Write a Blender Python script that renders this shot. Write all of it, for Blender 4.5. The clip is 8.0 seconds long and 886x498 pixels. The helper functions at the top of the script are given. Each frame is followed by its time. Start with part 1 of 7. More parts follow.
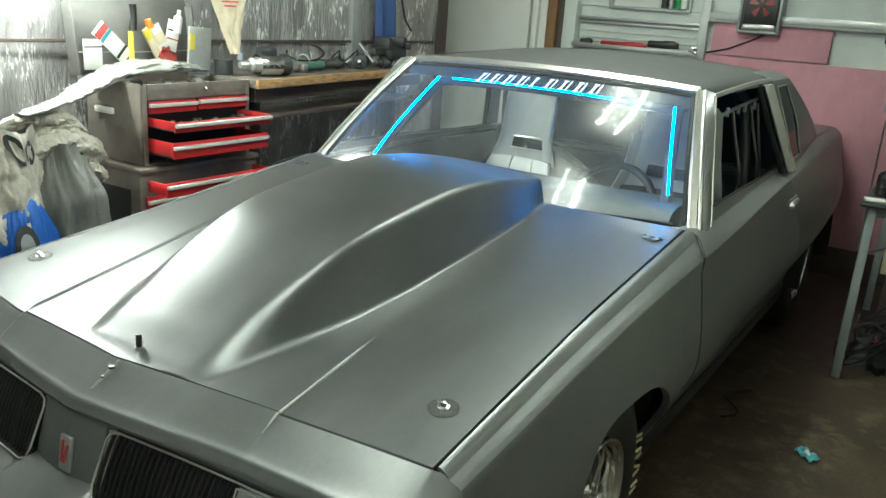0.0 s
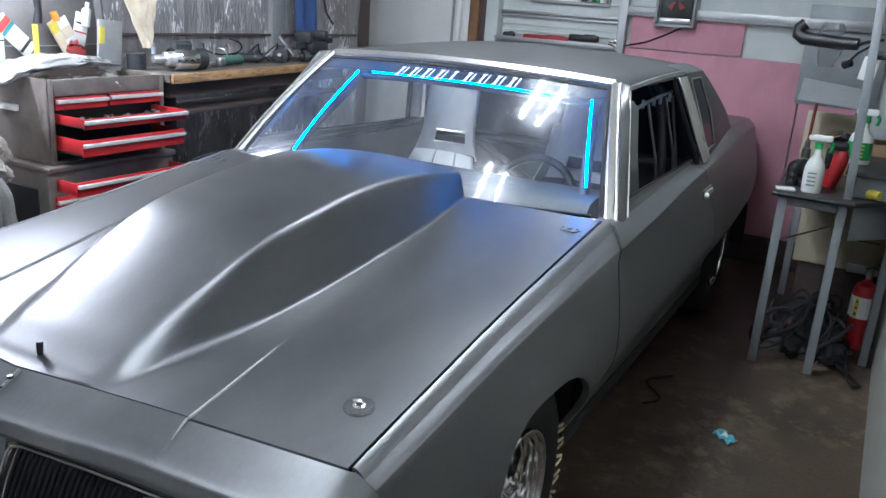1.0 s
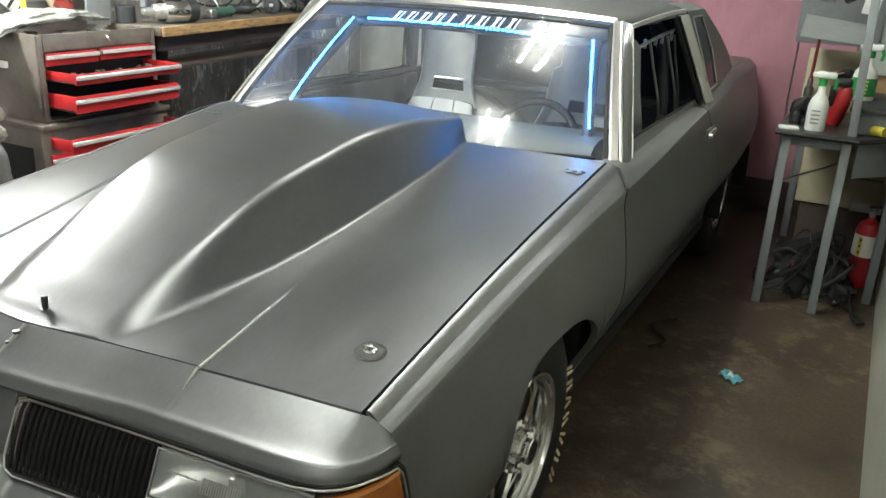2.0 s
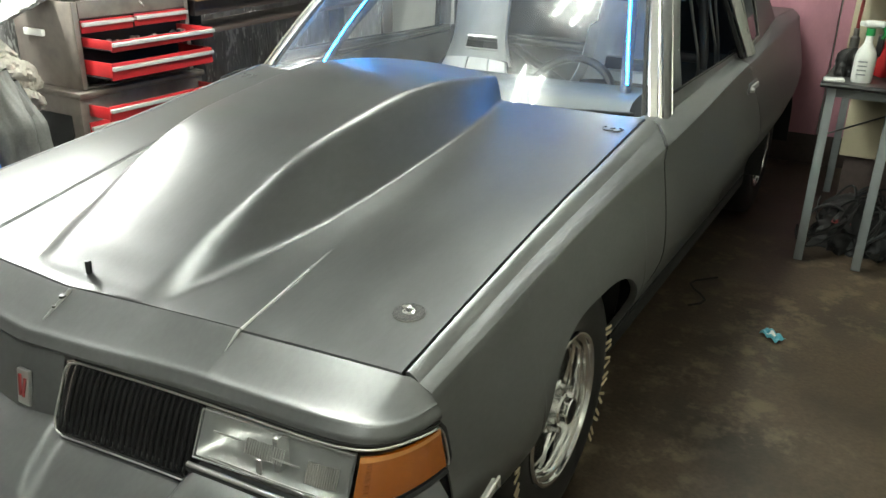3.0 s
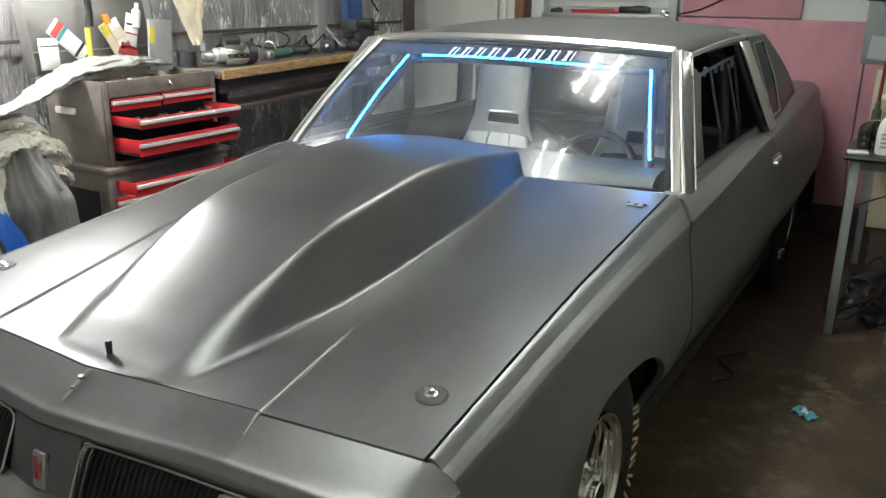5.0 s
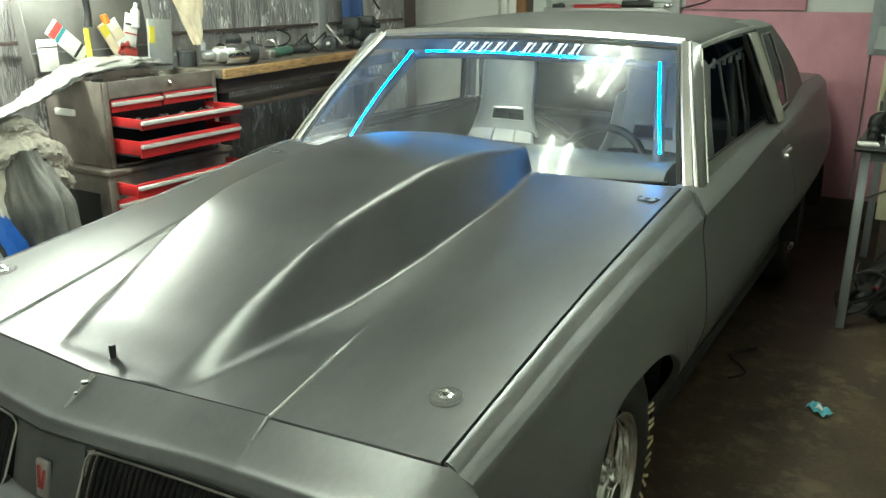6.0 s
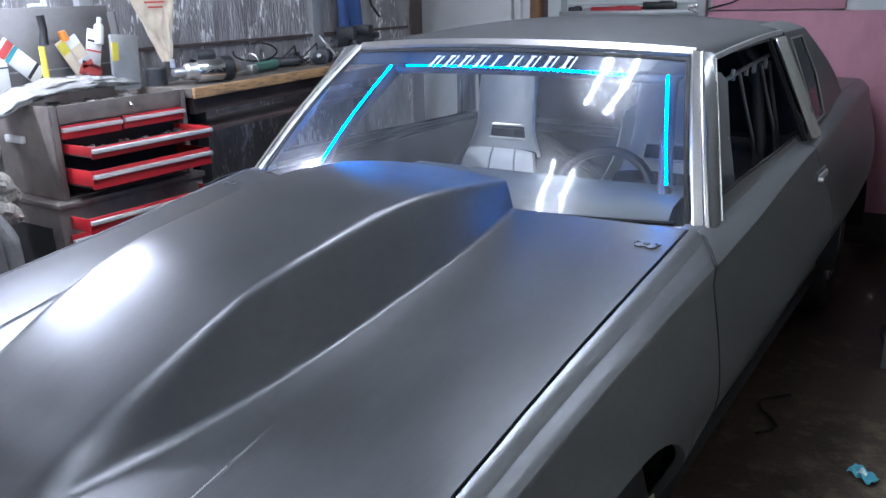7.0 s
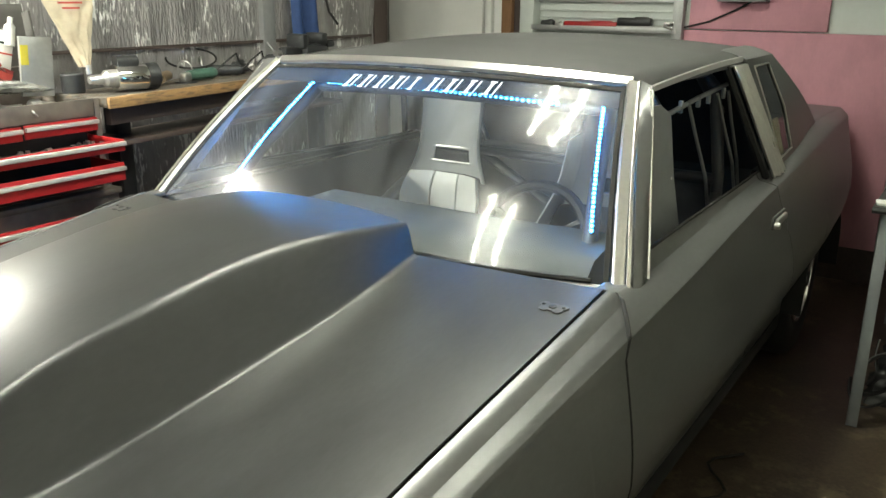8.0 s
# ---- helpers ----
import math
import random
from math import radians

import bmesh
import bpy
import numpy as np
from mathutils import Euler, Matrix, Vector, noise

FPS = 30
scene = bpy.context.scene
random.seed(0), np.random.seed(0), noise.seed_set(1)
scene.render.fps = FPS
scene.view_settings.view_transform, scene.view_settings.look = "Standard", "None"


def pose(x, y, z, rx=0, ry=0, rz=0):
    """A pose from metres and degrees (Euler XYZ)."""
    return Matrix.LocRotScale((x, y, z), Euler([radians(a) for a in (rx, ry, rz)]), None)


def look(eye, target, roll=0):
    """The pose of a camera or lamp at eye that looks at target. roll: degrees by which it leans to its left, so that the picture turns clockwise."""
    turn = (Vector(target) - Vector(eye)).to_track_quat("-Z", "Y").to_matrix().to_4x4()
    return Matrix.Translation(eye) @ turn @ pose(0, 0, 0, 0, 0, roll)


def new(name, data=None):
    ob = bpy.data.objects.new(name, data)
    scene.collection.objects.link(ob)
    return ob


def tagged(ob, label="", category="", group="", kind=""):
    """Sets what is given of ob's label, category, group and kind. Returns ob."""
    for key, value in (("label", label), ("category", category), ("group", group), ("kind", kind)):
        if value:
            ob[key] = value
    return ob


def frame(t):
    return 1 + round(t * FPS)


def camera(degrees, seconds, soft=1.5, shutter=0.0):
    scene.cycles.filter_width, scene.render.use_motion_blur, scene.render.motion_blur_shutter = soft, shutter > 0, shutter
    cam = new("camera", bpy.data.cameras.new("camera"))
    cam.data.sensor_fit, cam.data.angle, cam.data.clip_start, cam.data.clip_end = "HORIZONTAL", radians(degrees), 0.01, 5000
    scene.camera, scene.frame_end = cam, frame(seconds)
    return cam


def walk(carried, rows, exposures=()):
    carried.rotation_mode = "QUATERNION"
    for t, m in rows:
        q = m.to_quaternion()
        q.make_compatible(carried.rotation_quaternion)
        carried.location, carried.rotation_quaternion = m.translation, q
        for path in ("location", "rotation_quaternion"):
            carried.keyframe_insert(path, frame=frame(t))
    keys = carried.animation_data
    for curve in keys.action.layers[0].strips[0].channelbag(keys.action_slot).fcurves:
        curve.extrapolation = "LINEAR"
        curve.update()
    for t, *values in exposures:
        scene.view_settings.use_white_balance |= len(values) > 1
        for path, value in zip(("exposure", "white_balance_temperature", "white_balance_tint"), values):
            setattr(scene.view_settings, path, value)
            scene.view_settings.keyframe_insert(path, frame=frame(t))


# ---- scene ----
import collections

cam = camera(56.8, 8.0)
PATH = [
    (0, (1.418, -0.726, 1.551), (0.394, 0.894, 0.979), 4.1),
    (0.5, (1.445, -0.712, 1.56), (0.52, 0.971, 1.003), 4.7),
    (1, (1.442, -0.692, 1.553), (0.561, 1.009, 0.978), 4.3),
    (1.5, (1.437, -0.683, 1.542), (0.585, 1.011, 0.906), 4.0),
    (1.7, (1.429, -0.686, 1.529), (0.584, 1.005, 0.878), 3.4),
    (3, (1.41, -0.681, 1.514), (0.5, 0.926, 0.745), 1.2),
    (3.5, (1.41, -0.673, 1.513), (0.467, 0.91, 0.736), 0.5),
    (4, (1.404, -0.669, 1.525), (0.431, 0.945, 0.855), 0.6),
    (4.5, (1.397, -0.663, 1.529), (0.41, 0.965, 0.917), 0.8),
    (6, (1.355, -0.634, 1.508), (0.366, 0.993, 0.895), -0.2),
    (6.5, (1.308, -0.455, 1.5), (0.267, 1.14, 0.89), -1.5),
    (7, (1.312, -0.198, 1.512), (0.244, 1.382, 0.908), -1.5),
    (7.5, (1.307, 0.013, 1.511), (0.289, 1.628, 0.915), -0.4),
    (8, (1.353, 0.179, 1.53), (0.291, 1.767, 0.937), 0.4),
]
# the film camera's own drift of brightness and white balance
EXPOSURE = [(0, 1.05, 6700, -4), (0.5, 0.69, 6700, -4), (1, 1.05, 5700, 18), (1.5, 1.2, 6700, 14), (3, 1.42, 6900, 6), (3.5, 1.41, 5950, 8), (4, 1.12, 5950, 6), (4.5, 0.86, 6350, 17), (6, 1.07, 7100, -7), (6.5, 1.0, 7100, -8), (7, 0.74, 5500, 23), (7.5, 0.78, 5500, 23), (8, 1.06, 7500, 6)]
walk(cam, [(t, look(eye, target, roll)) for t, eye, target, roll in PATH], EXPOSURE)

# ---- world and lights ----
world = bpy.data.worlds.new("night")
scene.world = world
world.use_nodes = True
world.node_tree.nodes["Background"].inputs[0].default_value = (0.02, 0.022, 0.026, 1)
world.node_tree.nodes["Background"].inputs[1].default_value = 0.3
TUBE_POWER = 92.0
BENCH_POWER = 108.0
LED_POWER = 78.0


# ---- materials ----
def mat(name, colour, rough=0.5, metal=0.0, spec=0.5, grain=0.12, scale=40.0, blotch=0.10, bscale=3.0, bump=0.0,
        rvar=0.1, dirt=None, dirt_amount=0.0, coat=0.0, emit=None, power=0.0, stretch=None, wear=None, wear_amount=0.0, wscale=0.0):
    """Principled material with colour variation at two scales, roughness variation, bump, dirt and wear."""
    m = bpy.data.materials.new(name)
    m.use_nodes = True
    nt = m.node_tree
    n, l = nt.nodes, nt.links
    b = n["Principled BSDF"]
    b.inputs["Metallic"].default_value = metal
    b.inputs["Specular IOR Level"].default_value = spec
    b.inputs["Coat Weight"].default_value = coat
    tc = n.new("ShaderNodeTexCoord")
    mp = n.new("ShaderNodeMapping")
    l.new(tc.outputs["Object"], mp.inputs[0])
    if stretch:
        mp.inputs["Scale"].default_value = stretch
    fine = n.new("ShaderNodeTexNoise")
    fine.inputs["Scale"].default_value, fine.inputs["Detail"].default_value = scale, 4
    wide = n.new("ShaderNodeTexNoise")
    wide.inputs["Scale"].default_value, wide.inputs["Detail"].default_value = bscale, 5
    l.new(mp.outputs[0], fine.inputs["Vector"])
    l.new(mp.outputs[0], wide.inputs["Vector"])

    def span(src, lo, hi):
        r = n.new("ShaderNodeMapRange")
        r.inputs["From Min"].default_value, r.inputs["From Max"].default_value = 0.12, 0.88
        r.inputs["To Min"].default_value, r.inputs["To Max"].default_value = lo, hi
        l.new(src, r.inputs["Value"])
        return r.outputs[0]

    mul = n.new("ShaderNodeMath")
    mul.operation = "MULTIPLY"
    l.new(span(fine.outputs[0], 1 - grain, 1 + grain), mul.inputs[0])
    l.new(span(wide.outputs[0], 1 - blotch, 1 + blotch), mul.inputs[1])
    hsv = n.new("ShaderNodeHueSaturation")
    hsv.inputs["Color"].default_value = (*colour, 1)
    l.new(mul.outputs[0], hsv.inputs["Value"])
    out = hsv.outputs[0]

    def over(out, tint, amount, tex_scale, lo, hi, patchy=False):
        t = n.new("ShaderNodeTexNoise")
        t.inputs["Scale"].default_value, t.inputs["Detail"].default_value = tex_scale, 8
        t.inputs["Roughness"].default_value = 0.68 if patchy else 0.5
        l.new(mp.outputs[0], t.inputs["Vector"])
        r = n.new("ShaderNodeMapRange")
        r.inputs["From Min"].default_value, r.inputs["From Max"].default_value = lo, hi
        r.inputs["To Max"].default_value = amount
        l.new(t.outputs[0], r.inputs["Value"])
        if patchy:
            r2, m2 = n.new("ShaderNodeMapRange"), n.new("ShaderNodeMath")
            r2.inputs["From Min"].default_value, r2.inputs["From Max"].default_value = 0.40, 0.54
            l.new(wide.outputs[0], r2.inputs["Value"])
            m2.operation = "MULTIPLY"
            l.new(r.outputs[0], m2.inputs[0])
            l.new(r2.outputs[0], m2.inputs[1])
            r = m2
        mx = n.new("ShaderNodeMix")
        mx.data_type = "RGBA"
        l.new(r.outputs[0], mx.inputs["Factor"])
        l.new(out, mx.inputs["A"])
        mx.inputs["B"].default_value = (*tint, 1)
        return mx.outputs["Result"]

    if dirt:
        out = over(out, dirt, dirt_amount, bscale * 1.7, 0.48, 0.66)
    if wear:
        out = over(out, wear, wear_amount, wscale or bscale * 4.3, 0.50, 0.62, wscale > 0)
    l.new(out, b.inputs["Base Color"])
    l.new(span(wide.outputs[0], max(rough - rvar, 0.02), min(rough + rvar, 1)), b.inputs["Roughness"])
    if bump:
        bp = n.new("ShaderNodeBump")
        bp.inputs["Strength"].default_value = bump
        bp.inputs["Distance"].default_value = 0.004
        l.new(fine.outputs[0], bp.inputs["Height"])
        l.new(bp.outputs[0], b.inputs["Normal"])
    if emit:
        b.inputs["Emission Color"].default_value = (*emit, 1)
        b.inputs["Emission Strength"].default_value = power
    return m


def glass(name, tint, gloss, rough=0.02, ior=1.5, dust=0.0, smear=0.0):
    """Thin pane: see-through, with Fresnel gloss, part of it blurred by a greasy film, and a little dust."""
    m = bpy.data.materials.new(name)
    m.use_nodes = True
    n, l = m.node_tree.nodes, m.node_tree.links
    n.remove(n["Principled BSDF"])
    tr, gl, fr, mx = (n.new(k) for k in ("ShaderNodeBsdfTransparent", "ShaderNodeBsdfGlossy", "ShaderNodeFresnel", "ShaderNodeMixShader"))
    tr.inputs[0].default_value = (*tint, 1)
    gl.inputs[0].default_value = (gloss, gloss, gloss, 1)
    gl.inputs["Roughness"].default_value = rough
    fr.inputs[0].default_value = ior
    l.new(fr.outputs[0], mx.inputs[0])
    l.new(tr.outputs[0], mx.inputs[1])
    l.new(gl.outputs[0], mx.inputs[2])
    if smear:
        g2, mg = n.new("ShaderNodeBsdfGlossy"), n.new("ShaderNodeMixShader")
        g2.inputs["Roughness"].default_value = 0.22
        mg.inputs[0].default_value = smear
        l.new(gl.outputs[0], mg.inputs[1])
        l.new(g2.outputs[0], mg.inputs[2])
        l.new(mg.outputs[0], mx.inputs[2])
    last = mx
    if dust:
        df, tx, mp, mp2, mx2 = (n.new(k) for k in ("ShaderNodeBsdfDiffuse", "ShaderNodeTexNoise", "ShaderNodeMapping", "ShaderNodeMapRange", "ShaderNodeMixShader"))
        tc = n.new("ShaderNodeTexCoord")
        l.new(tc.outputs["Object"], mp.inputs[0])
        mp.inputs["Scale"].default_value = (9, 2.5, 2.5)
        l.new(mp.outputs[0], tx.inputs["Vector"])
        tx.inputs["Scale"].default_value, tx.inputs["Detail"].default_value = 2.0, 7
        mp2.inputs["From Min"].default_value, mp2.inputs["From Max"].default_value = 0.20, 0.80
        mp2.inputs["To Max"].default_value = dust
        l.new(tx.outputs[0], mp2.inputs["Value"])
        df.inputs[0].default_value = (0.6, 0.62, 0.62, 1)
        tl, ad = n.new("ShaderNodeBsdfTranslucent"), n.new("ShaderNodeMixShader")
        tl.inputs[0].default_value = (0.6, 0.62, 0.62, 1)
        l.new(df.outputs[0], ad.inputs[1])
        l.new(tl.outputs[0], ad.inputs[2])
        l.new(mp2.outputs[0], mx2.inputs[0])
        l.new(mx.outputs[0], mx2.inputs[1])
        l.new(ad.outputs[0], mx2.inputs[2])
        last = mx2
    l.new(last.outputs[0], n["Material Output"].inputs[0])
    return m


M_BODY = mat("grey_primer", (0.148, 0.151, 0.153), 0.352, metal=0.6, grain=0.08, scale=70, blotch=0.30, bscale=3.0, rvar=0.055, stretch=(1.6, 0.7, 1.2))
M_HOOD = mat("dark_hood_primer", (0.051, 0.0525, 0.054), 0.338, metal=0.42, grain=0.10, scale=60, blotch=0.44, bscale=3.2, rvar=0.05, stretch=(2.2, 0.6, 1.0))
M_ROOF = mat("grey_roof_primer", (0.062, 0.062, 0.063), 0.5, metal=0.2, grain=0.08, scale=70, blotch=0.12, bscale=3, rvar=0.06, bump=0.03)
M_CHROME = mat("polished_trim", (0.80, 0.79, 0.77), 0.30, metal=1.0, grain=0.06, scale=120, blotch=0.08, rvar=0.07)
M_POLISH = mat("polished_aluminium", (0.90, 0.90, 0.89), 0.11, metal=1.0, grain=0.04, scale=150, blotch=0.06, rvar=0.04)
M_GRIME = mat("grimy_bench_top", (0.085, 0.075, 0.065), 0.6, grain=0.25, scale=40, blotch=0.3, bscale=6, stretch=(6, 0.9, 6), bump=0.1, dirt=(0.20, 0.14, 0.08), dirt_amount=0.5)
M_ALU = mat("bare_aluminium", (0.68, 0.68, 0.67), 0.34, metal=0.9, grain=0.08, scale=60, blotch=0.08, rvar=0.08, dirt=(0.4, 0.4, 0.4), dirt_amount=0.3)
M_BOLSTER = mat("pale_aluminium_pad", (0.92, 0.93, 0.92), 0.35, metal=0.0, grain=0.03, scale=30, blotch=0.08, bscale=6, bump=0.05)
M_SEATFILM = mat("filmed_aluminium", (0.56, 0.58, 0.58), 0.32, metal=0.1, grain=0.1, scale=14, blotch=0.2, bscale=5, coat=0.4, bump=0.15)
M_BLACK = mat("black_plastic", (0.012, 0.012, 0.013), 0.42, grain=0.2, scale=80)
M_GRILLE = mat("black_grille_plastic", (0.007, 0.007, 0.008), 0.5, spec=0.3, grain=0.2, scale=80)
# for rubber and gaps, and for black sheets that stand in for shade
M_GAP = mat("black_rubber_and_shade", (0.008, 0.008, 0.008), 0.8, grain=0.2)
M_TYRE = mat("tyre_rubber", (0.016, 0.016, 0.016), 0.62, grain=0.2, scale=60, blotch=0.2, bump=0.1, dirt=(0.05, 0.045, 0.04), dirt_amount=0.3)
M_LETTER = mat("cream_tyre_paint", (0.62, 0.52, 0.34), 0.6, grain=0.15, scale=60)
M_DASH = mat("dash_vinyl", (0.06, 0.065, 0.06), 0.5, grain=0.1, scale=120, blotch=0.15, bump=0.08)
M_CARPET = mat("dark_interior", (0.02, 0.02, 0.022), 0.9, grain=0.3, scale=60)
M_SEATBLACK = mat("black_seat_cover", (0.02, 0.02, 0.022), 0.55, grain=0.2, scale=30, bump=0.2)
M_CAGE = mat("roll_cage_paint", (0.06, 0.06, 0.063), 0.4, grain=0.06)
M_WS = glass("windshield_glass", (0.86, 0.90, 0.89), 1.0, 0.04, 1.55, 0.20, 0.55)
M_TINT = glass("dark_tint_film", (0.16, 0.17, 0.17), 0.3, 0.05, 1.3)
M_SIDEGLASS = glass("side_glass", (0.14, 0.15, 0.15), 1.0, 0.02, 1.5, 0.02)
M_FILM = glass("clear_film", (0.85, 0.86, 0.86), 1.0, 0.1, 1.5, 0.12)
M_LENS = mat("clear_lamp_lens", (0.62, 0.62, 0.58), 0.14, metal=0.25, grain=0.1, scale=160, blotch=0.15, bscale=14, coat=0.6, stretch=(3, 1, 0.6), bump=0.12)
M_LAMPGLASS = glass("lamp_glass", (0.88, 0.89, 0.88), 1.0, 0.06, 1.5, 0.36)
M_REFLECT = mat("lamp_reflector", (0.54, 0.54, 0.53), 0.36, metal=0.9, grain=0.1, scale=90, blotch=0.15, bscale=14, bump=0.1)
M_AMBER = mat("amber_lens", (0.31, 0.080, 0.005), 0.14, grain=0.1, scale=60, blotch=0.2, bscale=12, coat=0.8)
M_AMBERTOP = mat("amber_lens_band", (0.55, 0.22, 0.06), 0.2, grain=0.1, scale=60, coat=0.6)
M_RED = mat("red_enamel", (0.45, 0.02, 0.025), 0.35, grain=0.08, blotch=0.12, dirt=(0.12, 0.03, 0.03), dirt_amount=0.35)
M_REDMARK = mat("red_badge", (0.30, 0.05, 0.05), 0.35)
M_WHITE = mat("white_paint", (0.78, 0.78, 0.76), 0.5, grain=0.04, blotch=0.06, dirt=(0.5, 0.49, 0.46), dirt_amount=0.25)
M_DECAL = mat("white_vinyl", (0.82, 0.82, 0.82), 0.5, grain=0.02, emit=(1, 1, 1), power=0.0)
M_CHEST = mat("brown_grey_enamel", (0.17, 0.146, 0.128), 0.42, metal=0.2, grain=0.1, blotch=0.18, bscale=6, dirt=(0.06, 0.05, 0.045), dirt_amount=0.4, bump=0.03)
M_LID = mat("grey_lid", (0.125, 0.12, 0.115), 0.5, metal=0.2, grain=0.1, blotch=0.15)
M_STEEL = mat("dull_steel", (0.42, 0.42, 0.41), 0.33, metal=0.9, grain=0.15, scale=50, blotch=0.15, dirt=(0.16, 0.14, 0.12), dirt_amount=0.4)
M_DARKSTEEL = mat("dark_cast_iron", (0.05, 0.052, 0.055), 0.5, metal=0.5, grain=0.2, blotch=0.2, bump=0.15)
M_GREYPAINT = mat("grey_leg_paint", (0.27, 0.29, 0.30), 0.45, metal=0.2, grain=0.06, blotch=0.1, dirt=(0.15, 0.15, 0.15), dirt_amount=0.3)
M_WOOD = mat("raw_pine", (0.33, 0.19, 0.085), 0.6, grain=0.25, scale=25, blotch=0.2, bscale=5, stretch=(8, 0.8, 8), bump=0.1, dirt=(0.09, 0.065, 0.045), dirt_amount=0.75)
M_STUD = mat("brown_stud_wood", (0.22, 0.115, 0.055), 0.65, grain=0.25, scale=22, stretch=(6, 6, 0.7), bump=0.1)
M_CONCRETE = mat("stained_concrete", (0.064, 0.045, 0.030), 0.46, grain=0.5, scale=75, blotch=0.30, bscale=1.6, rvar=0.16, bump=0.2,
                 dirt=(0.020, 0.016, 0.012), dirt_amount=0.75, wear=(0.17, 0.13, 0.085), wear_amount=0.7, wscale=9.0)
M_PINK = mat("pink_foam_board", (0.56, 0.27, 0.33), 0.8, grain=0.05, scale=50, blotch=0.08, bscale=4, dirt=(0.36, 0.18, 0.22), dirt_amount=0.3, bump=0.03, stretch=(1.5, 1.5, 0.7))
M_CURB = mat("dark_sill_board", (0.07, 0.05, 0.045), 0.8, grain=0.25, blotch=0.25)
M_SIDING = mat("pale_steel_siding", (0.60, 0.64, 0.62), 0.45, grain=0.03, blotch=0.06, dirt=(0.42, 0.43, 0.42), dirt_amount=0.25)
M_TRACK = mat("galvanised_track", (0.42, 0.43, 0.43), 0.4, metal=0.6, grain=0.1, blotch=0.15)
M_RIGHTWALL = mat("pale_green_wall", (0.34, 0.335, 0.29), 0.55, grain=0.04, blotch=0.08, dirt=(0.27, 0.26, 0.22), dirt_amount=0.3)
M_GREYWALL = mat("dull_grey_wall", (0.25, 0.245, 0.235), 0.6, grain=0.05, blotch=0.12, dirt=(0.18, 0.17, 0.16), dirt_amount=0.4)
M_DRYWALL = mat("white_door_panel", (0.74, 0.73, 0.71), 0.55, grain=0.02, blotch=0.05, dirt=(0.6, 0.59, 0.57), dirt_amount=0.2)
M_CEIL = mat("ceiling_board", (0.46, 0.45, 0.43), 0.8, grain=0.05, blotch=0.1)
M_BROWNPANEL = mat("dark_brown_panel", (0.07, 0.05, 0.045), 0.6, grain=0.2, stretch=(4, 4, 0.6))
M_CANVAS = mat("grubby_canvas", (0.44, 0.41, 0.36), 0.85, grain=0.2, scale=120, blotch=0.25, bscale=6, bump=0.25, dirt=(0.34, 0.30, 0.25), dirt_amount=0.45)
M_GREYCLOTH = mat("grey_work_jacket", (0.125, 0.122, 0.116), 0.85, grain=0.2, scale=140, blotch=0.2, bscale=6, bump=0.25)
M_BLUE = mat("blue_nylon", (0.015, 0.10, 0.42), 0.5, grain=0.12, scale=90, blotch=0.2, bscale=7)
M_BLUEDARK = mat("blue_cloth", (0.02, 0.055, 0.17), 0.7, grain=0.15)
M_BAG = mat("clear_plastic_bag", (0.25, 0.247, 0.236), 0.26, grain=0.08, scale=30, blotch=0.22, bscale=12, bump=0.2, coat=0.4)
M_PAPER = mat("stained_paper", (0.66, 0.57, 0.43), 0.8, grain=0.08, blotch=0.15, bscale=8, dirt=(0.45, 0.30, 0.2), dirt_amount=0.4)
M_REDINK = mat("red_print", (0.5, 0.07, 0.06), 0.7)
M_BLACKINK = mat("black_print", (0.02, 0.02, 0.02), 0.7)
M_TEAL = mat("teal_print", (0.05, 0.28, 0.32), 0.6)
M_YELLOW = mat("yellow_paint", (0.62, 0.52, 0.06), 0.5)
M_ORANGE = mat("orange_plastic", (0.65, 0.22, 0.03), 0.5)
M_GREENLABEL = mat("green_label", (0.02, 0.30, 0.08), 0.4)
M_BOTTLE = mat("white_bottle_plastic", (0.78, 0.79, 0.76), 0.35, grain=0.03)
M_CARD = mat("brown_cardboard", (0.34, 0.21, 0.11), 0.8, grain=0.1, stretch=(1, 1, 8))
M_CREAM = mat("cream_panel", (0.60, 0.54, 0.38), 0.6, grain=0.04, blotch=0.1, dirt=(0.4, 0.35, 0.24), dirt_amount=0.3)
M_WRAP = mat("wrapper_foil", (0.10, 0.42, 0.52), 0.35, grain=0.2, scale=60)
M_BLACKTOP = mat("black_tabletop", (0.025, 0.025, 0.026), 0.45, grain=0.2, blotch=0.2, dirt=(0.07, 0.07, 0.065), dirt_amount=0.5)
M_GALV = mat("galvanised_sheet", (0.50, 0.52, 0.53), 0.42, metal=0.6, grain=0.08, scale=30, blotch=0.12, bscale=8)
M_PULL = mat("pale_pull_strip", (0.55, 0.54, 0.52), 0.45, metal=0.3)
M_CABLE = mat("black_cable", (0.010, 0.010, 0.010), 0.6, grain=0.2)
M_GREENTOOL = mat("green_tool_body", (0.05, 0.12, 0.09), 0.45, grain=0.1)
M_BRASSY = mat("warm_steel", (0.35, 0.26, 0.17), 0.4, metal=0.8, grain=0.2)
M_REFLGREY = mat("lamp_reflector_enamel", (0.42, 0.42, 0.41), 0.5)
M_TUBE = mat("fluorescent_tube", (0.9, 0.9, 0.9), 0.4, emit=(0.93, 1.0, 0.96), power=TUBE_POWER)
M_BENCHTUBE = mat("bench_tube", (0.9, 0.9, 0.9), 0.4, emit=(0.95, 1.0, 1.0), power=BENCH_POWER)
M_LED = mat("blue_led", (0.1, 0.2, 0.6), 0.4, emit=(0.002, 0.27, 1.0), power=LED_POWER)


